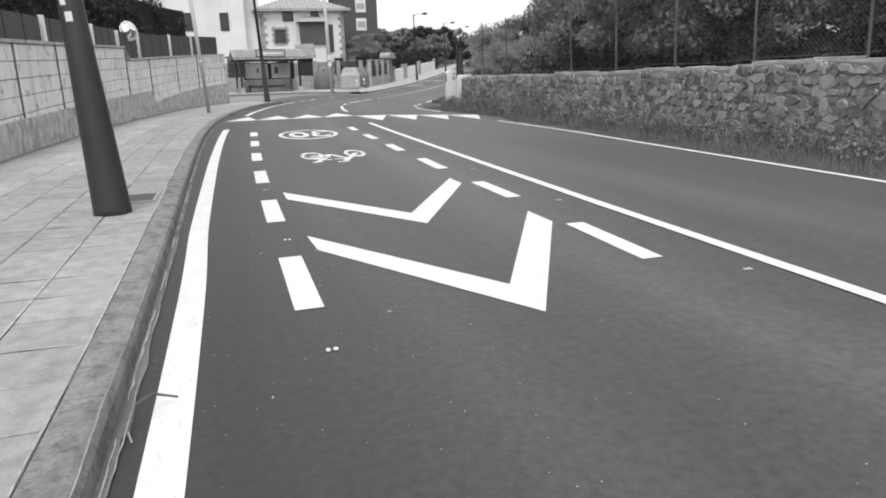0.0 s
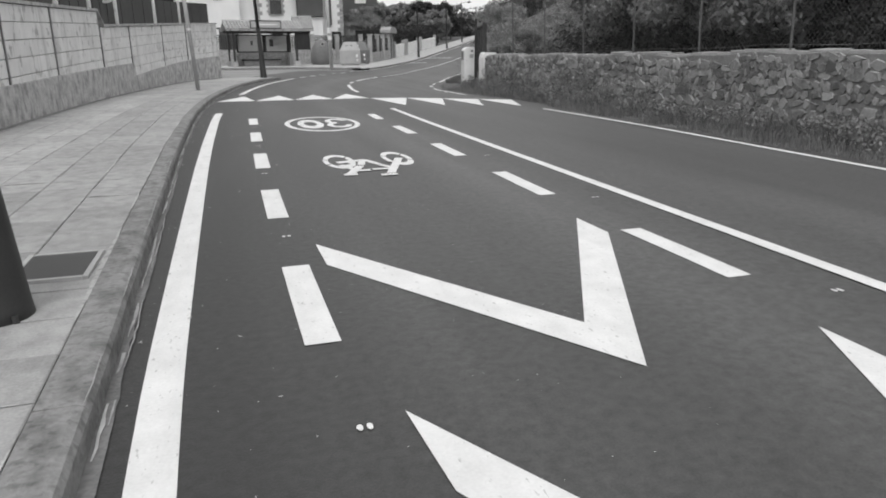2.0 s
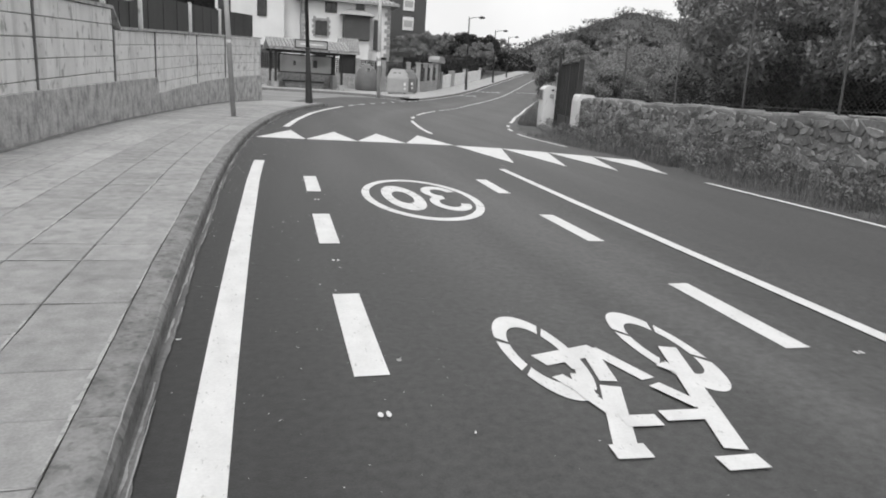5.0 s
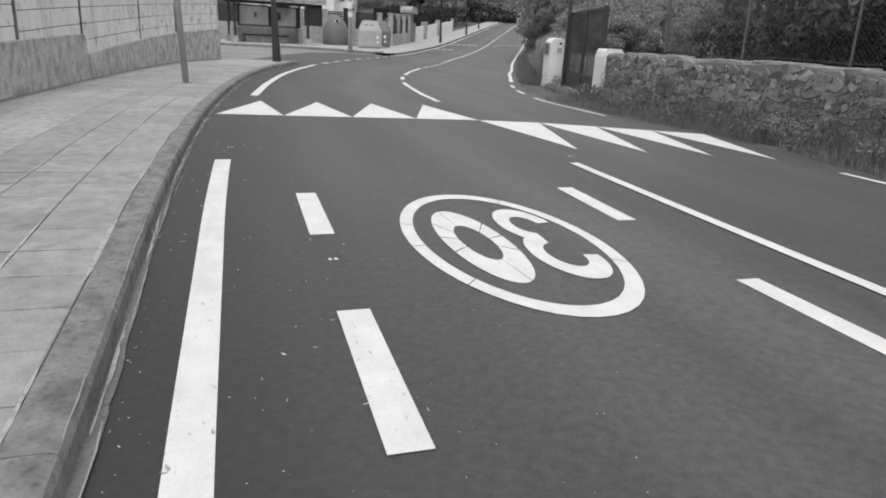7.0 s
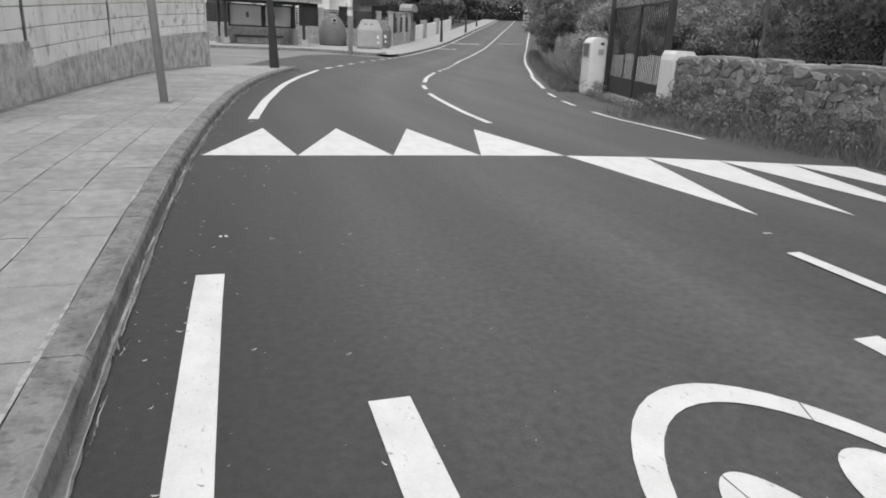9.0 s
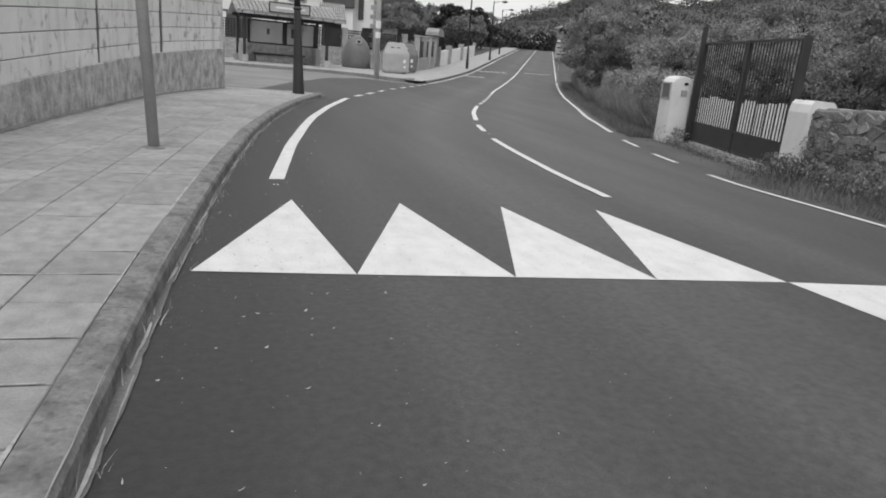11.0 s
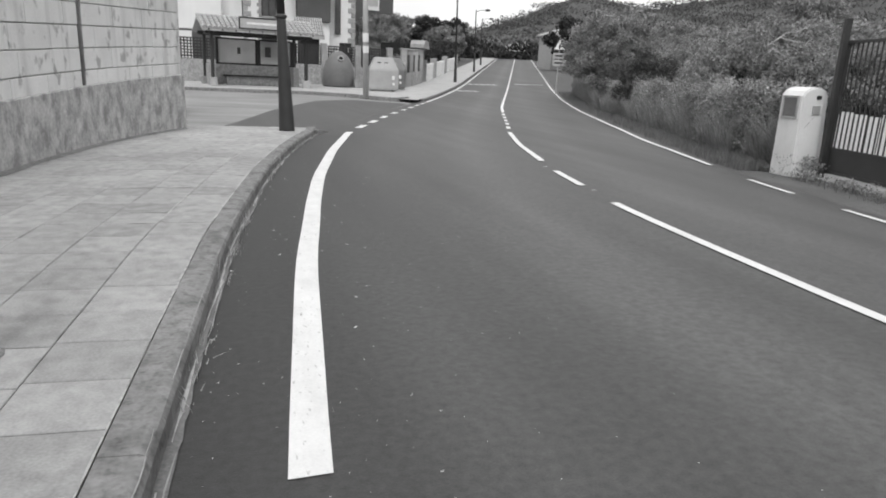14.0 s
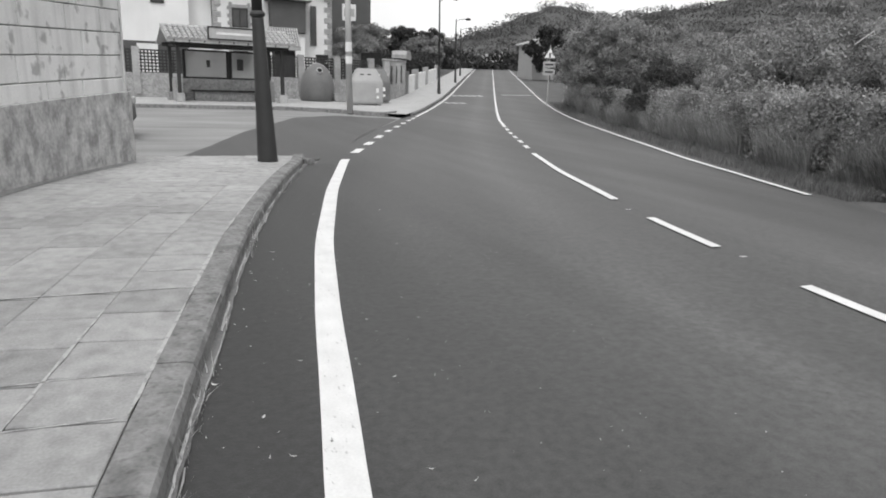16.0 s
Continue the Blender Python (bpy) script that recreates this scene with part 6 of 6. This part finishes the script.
def hip_roof(owner, x0, x1, y0, y1, z, rise, over=0.6):
    bm = bmesh.new()
    x0, x1, y0, y1 = x0 - over, x1 + over, y0 - over, y1 + over
    k = min(x1 - x0, y1 - y0) / 2
    ym = (y0 + y1) / 2
    lo = [bm.verts.new(p) for p in ((x0, y0, z), (x1, y0, z), (x1, y1, z), (x0, y1, z))]
    dn = [bm.verts.new((v.co.x, v.co.y, z - 0.18)) for v in lo]
    a, b = bm.verts.new((x0 + k, ym, z + rise)), bm.verts.new((max(x1 - k, x0 + k + 0.02), ym, z + rise))
    bm.faces.new((lo[0], lo[1], b, a))
    bm.faces.new((lo[1], lo[2], b))
    bm.faces.new((lo[2], lo[3], a, b))
    bm.faces.new((lo[3], lo[0], a))
    for i in range(4):
        bm.faces.new((dn[i], dn[(i + 1) % 4], lo[(i + 1) % 4], lo[i]))
    bm.faces.new(dn[::-1])
    rf = part("roof", bm, M_ROOF, owner, "hipped clay tile roof")
    bm = bmesh.new()
    n = int((x1 - x0) / 0.35)
    for i in range(n):
        f = (i + 0.5) / n
        x = x0 + (x1 - x0) * f
        reach = min(1.0, min(x - x0, x1 - x) / k)
        tube(bm, (x, y0 - 0.02, z + 0.02), (x, y0 + (ym - y0) * reach, z + rise * reach + 0.02), 0.075, 0.07, 6)
    tagged(part("tile_rolls", bm, M_ROOF, rf), kind="stuff")
    return rf


def quoins(owner, x, y, z0, z1, sx):
    z, k = z0, 0
    while z < z1 - 0.3:
        w = 0.55 if k % 2 else 0.32
        part("quoin", box(bmesh.new(), (x + sx * (w / 2 - 0.03), y - 0.02, z + 0.17), (w, 0.08, 0.33), bevel=0.02), M_QUOIN, owner)
        z += 0.35
        k += 1


house = thing("white_house", "white rendered two-storey house with stone corners and a dark bay", "house", "houses",
              at=Matrix.Translation((-0.05, 5.2, 0)) @ Matrix.Diagonal((1.125, 1.1, 1.15, 1)))
bm = bmesh.new()
box(bm, (6.8, 73.0, 3.6), (8.0, 10.0, 7.6))
part("wall", bm, M_HOUSE, house, "white rendered wall")
hip_roof(house, 2.8, 10.8, 68.0, 78.0, 7.4, 1.9, 0.7)
quoins(house, 2.8, 68.0, 0.4, 7.2, 1)
quoins(house, 10.8, 68.0, 0.4, 7.2, -1)
window(house, 4.55, 68.0, 4.95, 0.95, 1.15)
window(house, 5.4, 68.0, 6.75, 0.95, 0.8, False)
window(house, 8.0, 68.0, 6.9, 0.7, 0.8, False)
window(house, 4.55, 68.0, 2.2, 0.95, 1.2)
bay = part("bay", box(bmesh.new(), (7.6, 67.3, 5.14), (2.3, 1.5, 2.02), bevel=0.02), M_BRICKDARK, house, "dark clad bay standing out from the wall")
bm = bmesh.new()
box(bm, (7.6, 67.4, 2.25), (2.2, 1.2, 3.7))
part("bay_foot", bm, M_HOUSE, house)
bm = bmesh.new()
lo = [bm.verts.new(p) for p in ((6.15, 66.2, 6.16), (9.15, 66.2, 6.16), (9.15, 68.0, 6.16), (6.15, 68.0, 6.16))]
hi = [bm.verts.new(p) for p in ((7.0, 68.0, 6.75), (8.3, 68.0, 6.75))]
bm.faces.new((lo[0], lo[1], hi[1], hi[0]))
bm.faces.new((lo[1], lo[2], hi[1]))
bm.faces.new((lo[3], lo[0], hi[0]))
bm.faces.new(lo[::-1])
part("bay_roof", bm, M_ROOF, bay, "small tiled lean-to roof")
bm = bmesh.new()
box(bm, (9.5, 67.93, 4.7), (0.42, 0.08, 2.6))
part("shutter", bm, M_BRICKDARK, house, "tall dark shutter")
window(house, 10.1, 68.0, 2.0, 0.8, 1.6, False)

left_house = thing("tall_white_house", "tall plain white rendered house beside the side road", "house", "houses",
                   at=Matrix.Translation((0.0, 4.0, 0)) @ Matrix.Diagonal((1.17, 1.08, 1.15, 1)))
bm = bmesh.new()
box(bm, (-4.0, 75.0, 4.8), (10.4, 10.0, 10.0))
part("wall", bm, M_HOUSE, left_house)
hip_roof(left_house, -9.2, 1.2, 70.0, 80.0, 9.8, 1.9, 0.6)
window(left_house, -0.6, 70.0, 6.3, 0.7, 1.5, False)
window(left_house, -3.6, 70.0, 6.3, 0.9, 1.5, False)
window(left_house, -6.6, 70.0, 6.3, 0.9, 1.5, False)
bm = bmesh.new()
box(bm, (-3.2, 69.7, 2.0), (8.6, 0.5, 2.3))
part("garage_front", bm, M_BRICKDARK, left_house, "dark recessed ground floor")
bm = bmesh.new()
box(bm, (-1.3, 69.35, 1.9), (1.2, 0.1, 2.2))
part("garage_door", bm, M_HOUSE, left_house)
bm = bmesh.new()
box(bm, (1.9, 74.0, 4.4), (1.4, 6.0, 9.0))
part("link_wall", bm, M_HOUSE, left_house)

flats = thing("dark_apartment_house", "dark clad apartment house with a pale window strip", "house", "houses")
bm = bmesh.new()
box(bm, (15.6, 95.0, 6.0), (4.8, 10.0, 12.0))
part("wall", bm, M_BRICKDARK, flats)
hip_roof(flats, 13.2, 18.0, 90.0, 100.0, 11.9, 1.2, 0.5)
for k in range(4):
    bm = bmesh.new()
    box(bm, (15.9, 89.97, 3.2 + 2.2 * k), (1.3, 0.1, 1.5), bevel=0.01)
    wd = part("window", bm, M_HOUSE, flats, "pale window panel")
    bm = bmesh.new()
    box(bm, (15.9, 89.93, 3.2 + 2.2 * k), (1.0, 0.1, 0.7))
    part("pane", bm, M_GALV, wd)
tower = thing("far_roadside_house", "narrow rendered house with pale shutters beside the far bend", "house", "houses")
bm = bmesh.new()
box(bm, (46.0, 108.0, 4.6), (3.4, 4.0, 4.6))
part("wall", bm, M_GALV, tower)
hip_roof(tower, 44.3, 47.7, 106.0, 110.0, 6.9, 0.9, 0.4)
for x in (45.1, 46.6):
    bm = bmesh.new()
    box(bm, (x, 105.97, 4.9), (0.45, 0.1, 2.6))
    part("shutter", bm, M_HOUSE, tower)
for x, y, w, h in ((36, 175, 8, 3.2), (74, 178, 8, 3.6), (84, 140, 8, 3.6)):
    fh = thing("distant_house", "small pale house among distant trees", "house", "distant houses")
    z = height(x, y)
    bm = bmesh.new()
    box(bm, (x, y, z + h / 2), (w, 6, h))
    part("wall", bm, M_HOUSE, fh)
    hip_roof(fh, x - w / 2, x + w / 2, y - 3, y + 3, z + h, 1.4, 0.4)
# added pale building supplies the unidentified bright gap below the trees
white_b = thing("gap_fill_building", "pale rendered building added to fill the bright gap below the trees", "house", "houses")
bm = bmesh.new()
box(bm, (25.5, 26.5, 1.6), (5, 6, 3.4), bevel=0.02)
part("wall", bm, M_HOUSE, white_b)
hip_roof(white_b, 23.0, 28.0, 23.5, 29.5, 3.3, 1.0, 0.4)

# warning sign by the hedge
sg = thing("warning_sign", "triangular warning sign with small plates on a thin post", "road sign", at=pose(21.9, 62.0, height(21.9, 62.0), 0, 0, -25))
bm = bmesh.new()
tube(bm, (0, 0.03, -0.1), (0, 0.03, 3.6), 0.035)
part("post", bm, M_GALV, sg)
bm = bmesh.new()
vs = [bm.verts.new(p) for p in ((-0.5, 0, 2.75), (0.5, 0, 2.75), (0, 0, 3.65))]
bm.faces.new(vs)
r = bmesh.ops.extrude_face_region(bm, geom=bm.faces[:])
bmesh.ops.translate(bm, vec=(0, 0.02, 0), verts=[v for v in r["geom"] if isinstance(v, bmesh.types.BMVert)])
bmesh.ops.recalc_face_normals(bm, faces=bm.faces)
plate = part("triangle", bm, M_PANEL, sg, "triangular plate with a dark border")
bm = bmesh.new()
bm.faces.new([bm.verts.new(p) for p in ((-0.34, -0.004, 2.84), (0.34, -0.004, 2.84), (0, -0.004, 3.45))])
part("triangle_field", bm, M_WHITE, plate)
bm = bmesh.new()
box(bm, (0, -0.01, 3.0), (0.1, 0.01, 0.26), bevel=0.003)
part("symbol", bm, M_IRON, plate)
for z, h in ((2.45, 0.36), (2.0, 0.4)):
    bm = bmesh.new()
    box(bm, (0, 0, z), (0.75, 0.02, h), bevel=0.004)
    pb = part("plate", bm, M_GALV, sg)
    bm = bmesh.new()
    box(bm, (0, -0.014, z), (0.5, 0.006, 0.1))
    part("lettering_bar", bm, M_IRON, pb)

# tall dark hedge behind the panel fence
screen = thing("screen_hedge", "tall dark clipped hedge behind the panel fence", "hedge")
rnd = random.Random(63)
cs = []
for _ in range(420):
    y = rnd.uniform(4, 33.2)
    cs.append((WALL(y) - rnd.uniform(1.2, 1.8), y, rnd.uniform(0.8, 4.3 if y < 31 else 3.6)))
ob = new("hedge_leaves", leaf_cloud("hedge_leaves", cs, (0.45, 0.6, 0.5), 26000, 0.075, M_LEAF_DARK, 64))
ob.parent = screen
tagged(ob, kind="stuff")
# solid dark fill added for the shade between the hedge's leaves
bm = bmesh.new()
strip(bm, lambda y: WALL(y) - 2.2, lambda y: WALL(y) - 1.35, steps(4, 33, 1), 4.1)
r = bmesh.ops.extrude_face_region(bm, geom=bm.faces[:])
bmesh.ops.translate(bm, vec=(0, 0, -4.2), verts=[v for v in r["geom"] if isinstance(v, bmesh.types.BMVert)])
part("hedge_shade_core", bm, M_CORE, screen)
# trees behind the left wall and round the houses
for i, (x, y, s, k) in enumerate(((-6.5, 9.0, 0.75, 0), (-7.5, 13.5, 0.85, 1), (-6.3, 17.5, 0.75, 2), (-7.6, 21.5, 0.9, 0), (-6.0, 25.5, 0.7, 1), (-7.5, 29.0, 0.85, 2), (-5.5, 30.5, 0.7, 0), (-9.5, 37, 1.0, 1), (-10, 5, 0.9, 2))):
    tree(BIG[k], x, y, "dark leafy tree behind the block wall", group="trees behind the block wall", scale=s, turn=53 * i)
for i, (x, y, s, k) in enumerate(((11.6, 66.5, 0.9, 0), (12.6, 74.0, 1.0, 1), (16.5, 84.0, 1.3, 2))):
    tree(SMALL[k], x, y, "rounded garden shrub by the white house", "bush", "garden shrubs", s, 80 * i)
for i, (x, y, sc) in enumerate(((12.9, 84.0, 0.85), (15.0, 86.5, 0.95), (16.8, 88.0, 1.0), (13.6, 79.0, 0.7))):
    tree(BIG[i % 3], x, y, "dark garden tree between the houses", group="garden trees", scale=sc, turn=70 * i)
rnd = random.Random(70)
for i in range(70):
    y = rnd.uniform(92, 185)
    side = rnd.choice((-1, -1, 1))
    x = (LEFT(min(y, 149)) - rnd.uniform(6, 26)) if side < 0 else (RIGHT(min(y, 149)) + rnd.uniform(4, 34))
    if abs(x - 46) < 5 and abs(y - 108) < 6:
        continue
    tree(FAR[i % 2], x, y, "dark distant tree below the hills", group="distant trees", scale=rnd.uniform(0.55, 1.0), turn=rnd.uniform(0, 360))
for i in range(22):
    x, y = rnd.uniform(30, 95), rnd.uniform(60, 150)
    if x < RIGHT(min(y, 149)) + 8:
        continue
    tree(FAR[i % 2], x, y, "dark distant tree below the hills", group="distant trees", scale=rnd.uniform(0.6, 1.0), turn=rnd.uniform(0, 360))
# low bank where the road turns out of sight
bm = bmesh.new()
rows = []
for x in steps(30, 95, 2.5):
    yb = 152 + 0.1 * (x - 60)
    rows.append([bm.verts.new((x, yb + d, height(x, 150) + v)) for d, v in ((0, -0.3), (1.0, 1.3 + 0.2 * math.sin(x)), (6, 1.6))])
for p, q in zip(rows, rows[1:]):
    for i in range(2):
        bm.faces.new((p[i], q[i], q[i + 1], p[i + 1]))
solo("grass_bank", bm, M_EARTH, "low dark bank closing the end of the road", "bank", kind="structure")


# ---- hills ----
def hill(name, dist, a0, a1, crest, seed, label):
    """A wooded ridge at a distance, from bearing a0 to a1 (degrees from +y to +x)."""
    bm = bmesh.new()
    rows = []
    n = 520
    for i in range(n + 1):
        a = a0 + (a1 - a0) * i / n
        top = crest(a) * dist
        row = []
        for j in range(13):
            f = j / 12
            d = dist * (0.55 + 0.45 * f)
            p = Vector((d * math.sin(radians(a)), d * math.cos(radians(a)), 0))
            bumpy = noise.fractal((a * 0.35 + seed, f * 5, seed), 0.9, 2.1, 5) * 0.10 + 0.03 * noise.noise((a * 4, f * 30, seed))
            p.z = -2 + top * (f ** 0.8) * (1 + bumpy * (0.4 + 0.6 * (1 - f))) + (noise.fractal((a * 5, 1, seed), 0.8, 2.1, 4) * 0.0022 * dist if j > 10 else 0)
            row.append(bm.verts.new(p))
        rows.append(row)
    for p, q in zip(rows, rows[1:]):
        for j in range(12):
            bm.faces.new((p[j], q[j], q[j + 1], p[j + 1]))
    return solo(name, bm, M_HILL, label, "hill", kind="structure", smooth=True)


def crest_near(a):
    return float(np.interp(a, [-60, -10, 8, 16, 20, 24, 28, 33, 40, 60, 100, 150], [0.03, 0.035, 0.036, 0.042, 0.06, 0.088, 0.114, 0.1, 0.12, 0.2, 0.15, 0.05]))


def crest_far(a):
    return float(np.interp(a, [-60, 0, 7, 10, 13.5, 15, 17.5, 20, 30, 60], [0.05, 0.05, 0.05, 0.056, 0.068, 0.06, 0.046, 0.048, 0.05, 0.05]))


hill("near_hill", 420, -60, 150, crest_near, 3.0, "wooded hill beyond the village")
# the dark hedge where the road turns out of sight
g = np.random.default_rng(91)
cs = []
for _ in range(2600):
    a, f = g.uniform(-5, 75), g.random() ** 0.7
    d = 420 * (0.55 + 0.45 * f)
    cs.append((d * math.sin(radians(a)), d * math.cos(radians(a)), crest_near(a) * 420 * f ** 0.8 + g.uniform(-2.5, 0.8)))
tagged(new("hill_woods", leaf_cloud("hill_woods", cs, (6, 6, 1.2), 90000, 0.6, M_WOODS, 92)), "woods covering the near hill", "woods", kind="stuff")
cs = []
for _ in range(300):
    x = g.uniform(22, 100)
    y = 148 + 0.12 * (x - 55) + g.uniform(0, 5)
    cs.append((x, y, height(x, y) + g.uniform(0, 3.4)))
tagged(new("far_hedge", leaf_cloud("far_hedge", cs, (1.6, 1.6, 0.9), 9000, 0.35, M_LEAF_DARK, 96)), "dark hedge closing the end of the road", "hedge", kind="stuff")
cs = []
for _ in range(420):
    a, d = g.uniform(3, 40), g.uniform(165, 260)
    cs.append((d * math.sin(radians(a)), d * math.cos(radians(a)), 2.5 + g.uniform(0, 4.5)))
tagged(new("valley_woods", leaf_cloud("valley_woods", cs, (4, 4, 1.8), 34000, 0.4, M_WOODS, 97)), "belt of trees between the village and the hill", "woods", kind="stuff")
hill("far_hill", 1300, -60, 60, crest_far, 8.0, "higher distant wooded mountain")

# ---- car parked in the side road, mostly hidden by the wall ----
def parked_car(at):
    t = thing("parked_car", "dark parked car in the side road behind the wall's corner", "car", at=at)
    prof = [(0.0, 0.3), (0.02, 0.62), (0.12, 0.82), (0.95, 0.95), (1.55, 1.42), (2.9, 1.45), (3.6, 1.0), (4.05, 0.95), (4.1, 0.35)]
    bm = bmesh.new()
    ends = [[bm.verts.new((-x, y * (0.86 if z > 1.0 else 1.0), z)) for x, z in prof] for y in (-0.82, 0.82)]
    for i in range(len(prof)):
        j = (i + 1) % len(prof)
        bm.faces.new((ends[0][i], ends[0][j], ends[1][j], ends[1][i]))
    bm.faces.new(ends[0][::-1])
    bm.faces.new(ends[1])
    bmesh.ops.recalc_face_normals(bm, faces=bm.faces)
    bmesh.ops.bevel(bm, geom=bm.edges[:], offset=0.05, segments=2, affect='EDGES')
    body = part("body", bm, M_IRON, t, smooth=True)
    for y in (-0.62, 0.62):
        bm = bmesh.new()
        box(bm, (-0.06, y, 0.7), (0.12, 0.3, 0.16), bevel=0.03)
        part("headlight", bm, M_GALV, t)
    for x in (-0.8, -3.3):
        for y in (-0.78, 0.78):
            bm = bmesh.new()
            tube(bm, (x, y - 0.1, 0.31), (x, y + 0.1, 0.31), 0.31, n=20)
            wh = part("wheel", bm, M_CORE, t)
            bm = bmesh.new()
            tube(bm, (x, y - 0.108, 0.31), (x, y + 0.108, 0.31), 0.18, n=14)
            part("rim", bm, M_GALV, wh)
    for y in (-0.735, 0.735):
        bm = bmesh.new()
        box(bm, (-2.2, y, 1.17), (1.5, 0.03, 0.32), bevel=0.01)
        part("side_window", bm, M_PANE, t)
    return t


parked_car(pose(-0.64, 38.9, -0.01, 0, 0, 0))

# dark line of soil and moss along the foot of the block wall
bm = bmesh.new()
rows = []
for s in steps(0.5, run[-1] - 0.05, 0.15):
    x, y, a = on_wall(s)
    w = 0.035 + 0.03 * abs(noise.noise((s * 1.3, 0, 7))) + 0.02 * abs(noise.noise((s * 6, 3, 7)))
    rows.append([bm.verts.new((x + d, y, PAVE + z)) for d, z in ((0.01, 0.03), (0.04 + w, 0.006))])
for p, q in zip(rows, rows[1:]):
    bm.faces.new((p[0], p[1], q[1], q[0]))
solo("moss_line", bm, M_MORTAR, "dark line of soil and moss along the wall's foot", "moss", kind="stuff")

# ---- paving slabs of the near pavement ----
SLAB = 0.37
slab_meshes = {}


def slab_mesh(w, l):
    b = bmesh.new()
    e = 0.005
    ring = [[b.verts.new((sx * (w / 2 - d), sy * (l / 2 - d), z)) for sx, sy in ((-1, -1), (1, -1), (1, 1), (-1, 1))] for d, z in ((0, -0.03), (0, -0.004), (e, 0))]
    for p, q in zip(ring, ring[1:]):
        for i in range(4):
            b.faces.new((p[i], p[(i + 1) % 4], q[(i + 1) % 4], q[i]))
    b.faces.new(ring[-1])
    return b


rest = bmesh.new()
made = 0
rnd = random.Random(77)
y = -4.0
row_i = 0
shared = mesh_of(slab_mesh(SLAB - 0.007, SLAB - 0.010), "slab", M_TILE)
while y < 34.0:
    yc = y + SLAB / 2
    x = KERB(yc) - 0.16
    edge = WALL(min(yc, 33.3)) + 0.0
    turn = -math.degrees(math.atan((KERB(yc + 0.3) - KERB(yc - 0.3)) / 0.6))
    while x > edge - 0.2:
        m = pose(x - SLAB / 2, yc, PAVE + rnd.uniform(-0.0015, 0.0015), rnd.uniform(-0.15, 0.15), rnd.uniform(-0.15, 0.15), turn)
        close = (x > -1.9 and 1.0 < y < 12) or (x > KERB(yc) - 1.0 and y < 34 and y >= 12) or (x > KERB(yc) - 1.9 and y > 22)
        if close and made < 300:
            ob = new("slab", shared)
            ob.matrix_basis = m
            ob.parent = pavement
            made += 1
        else:
            src = slab_mesh(SLAB - 0.007, SLAB - 0.010)
            src.transform(m)
            tmp = bpy.data.meshes.new("t")
            src.to_mesh(tmp)
            src.free()
            rest.from_mesh(tmp)
            bpy.data.meshes.remove(tmp)
        x -= SLAB
    y += SLAB
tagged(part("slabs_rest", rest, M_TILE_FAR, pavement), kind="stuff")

# pale mortar rubbed into the joints beside the kerb
M_SMEAR = streaked(surface("dried_mortar", 0.34, 0.48, 60, 5, rough=0.95, bump=0.4, depth=0.004), 0.3, 20, (1, 1, 1), 0.45, 0.06)
rnd = random.Random(52)
bm = bmesh.new()


def smear(x0, y0, x1, y1, width):
    """A ragged flat ribbon of mortar from one point to another."""
    d = Vector((x1 - x0, y1 - y0))
    side = Vector((-d.y, d.x)).normalized()
    rows = []
    n = max(3, int(d.length / 0.05))
    ph = rnd.uniform(0, 50)
    for i in range(n + 1):
        f = i / n
        end = math.sin(math.pi * min(1, max(0, f))) ** 0.5
        w0, w1 = (width * end * (0.35 + 0.9 * abs(noise.noise((ph + f * d.length * 5, k, 2)))) for k in (1, 7))
        c = Vector((x0, y0)) + d * f
        rows.append([bm.verts.new((c.x + side.x * w, c.y + side.y * w, PAVE + 0.0035)) for w in (w0, -w1)])
    for p, q in zip(rows, rows[1:]):
        bm.faces.new((p[0], p[1], q[1], q[0]))


y = 0.5
while y < 33.0:
    ln = rnd.uniform(0.4, 1.8)
    smear(KERB(y) - 0.165, y, KERB(y + ln) - 0.165, y + ln, rnd.uniform(0.006, 0.026))
    if rnd.random() < 0.55:
        smear(KERB(y) - 0.16 - SLAB, y, KERB(y + ln) - 0.16 - SLAB, y + ln, rnd.uniform(0.006, 0.02))
    if rnd.random() < 0.25:
        smear(KERB(y) - 0.16 - 2 * SLAB, y, KERB(y + ln) - 0.16 - 2 * SLAB, y + ln, rnd.uniform(0.006, 0.016))
    y += ln + rnd.uniform(0.0, 0.9)
for i in range(100):
    y = -4.0 + SLAB * i
    if 0.5 < y < 33 and rnd.random() < 0.6:
        x0 = KERB(y) - 0.17
        smear(x0 - rnd.choice((0.35, 0.36, 0.74, 1.2)), y + 0.005, x0, y - 0.005, rnd.uniform(0.004, 0.014))
tagged(part("mortar_smear", bm, M_SMEAR, pavement, "pale dried mortar rubbed into the joints"), kind="stuff")
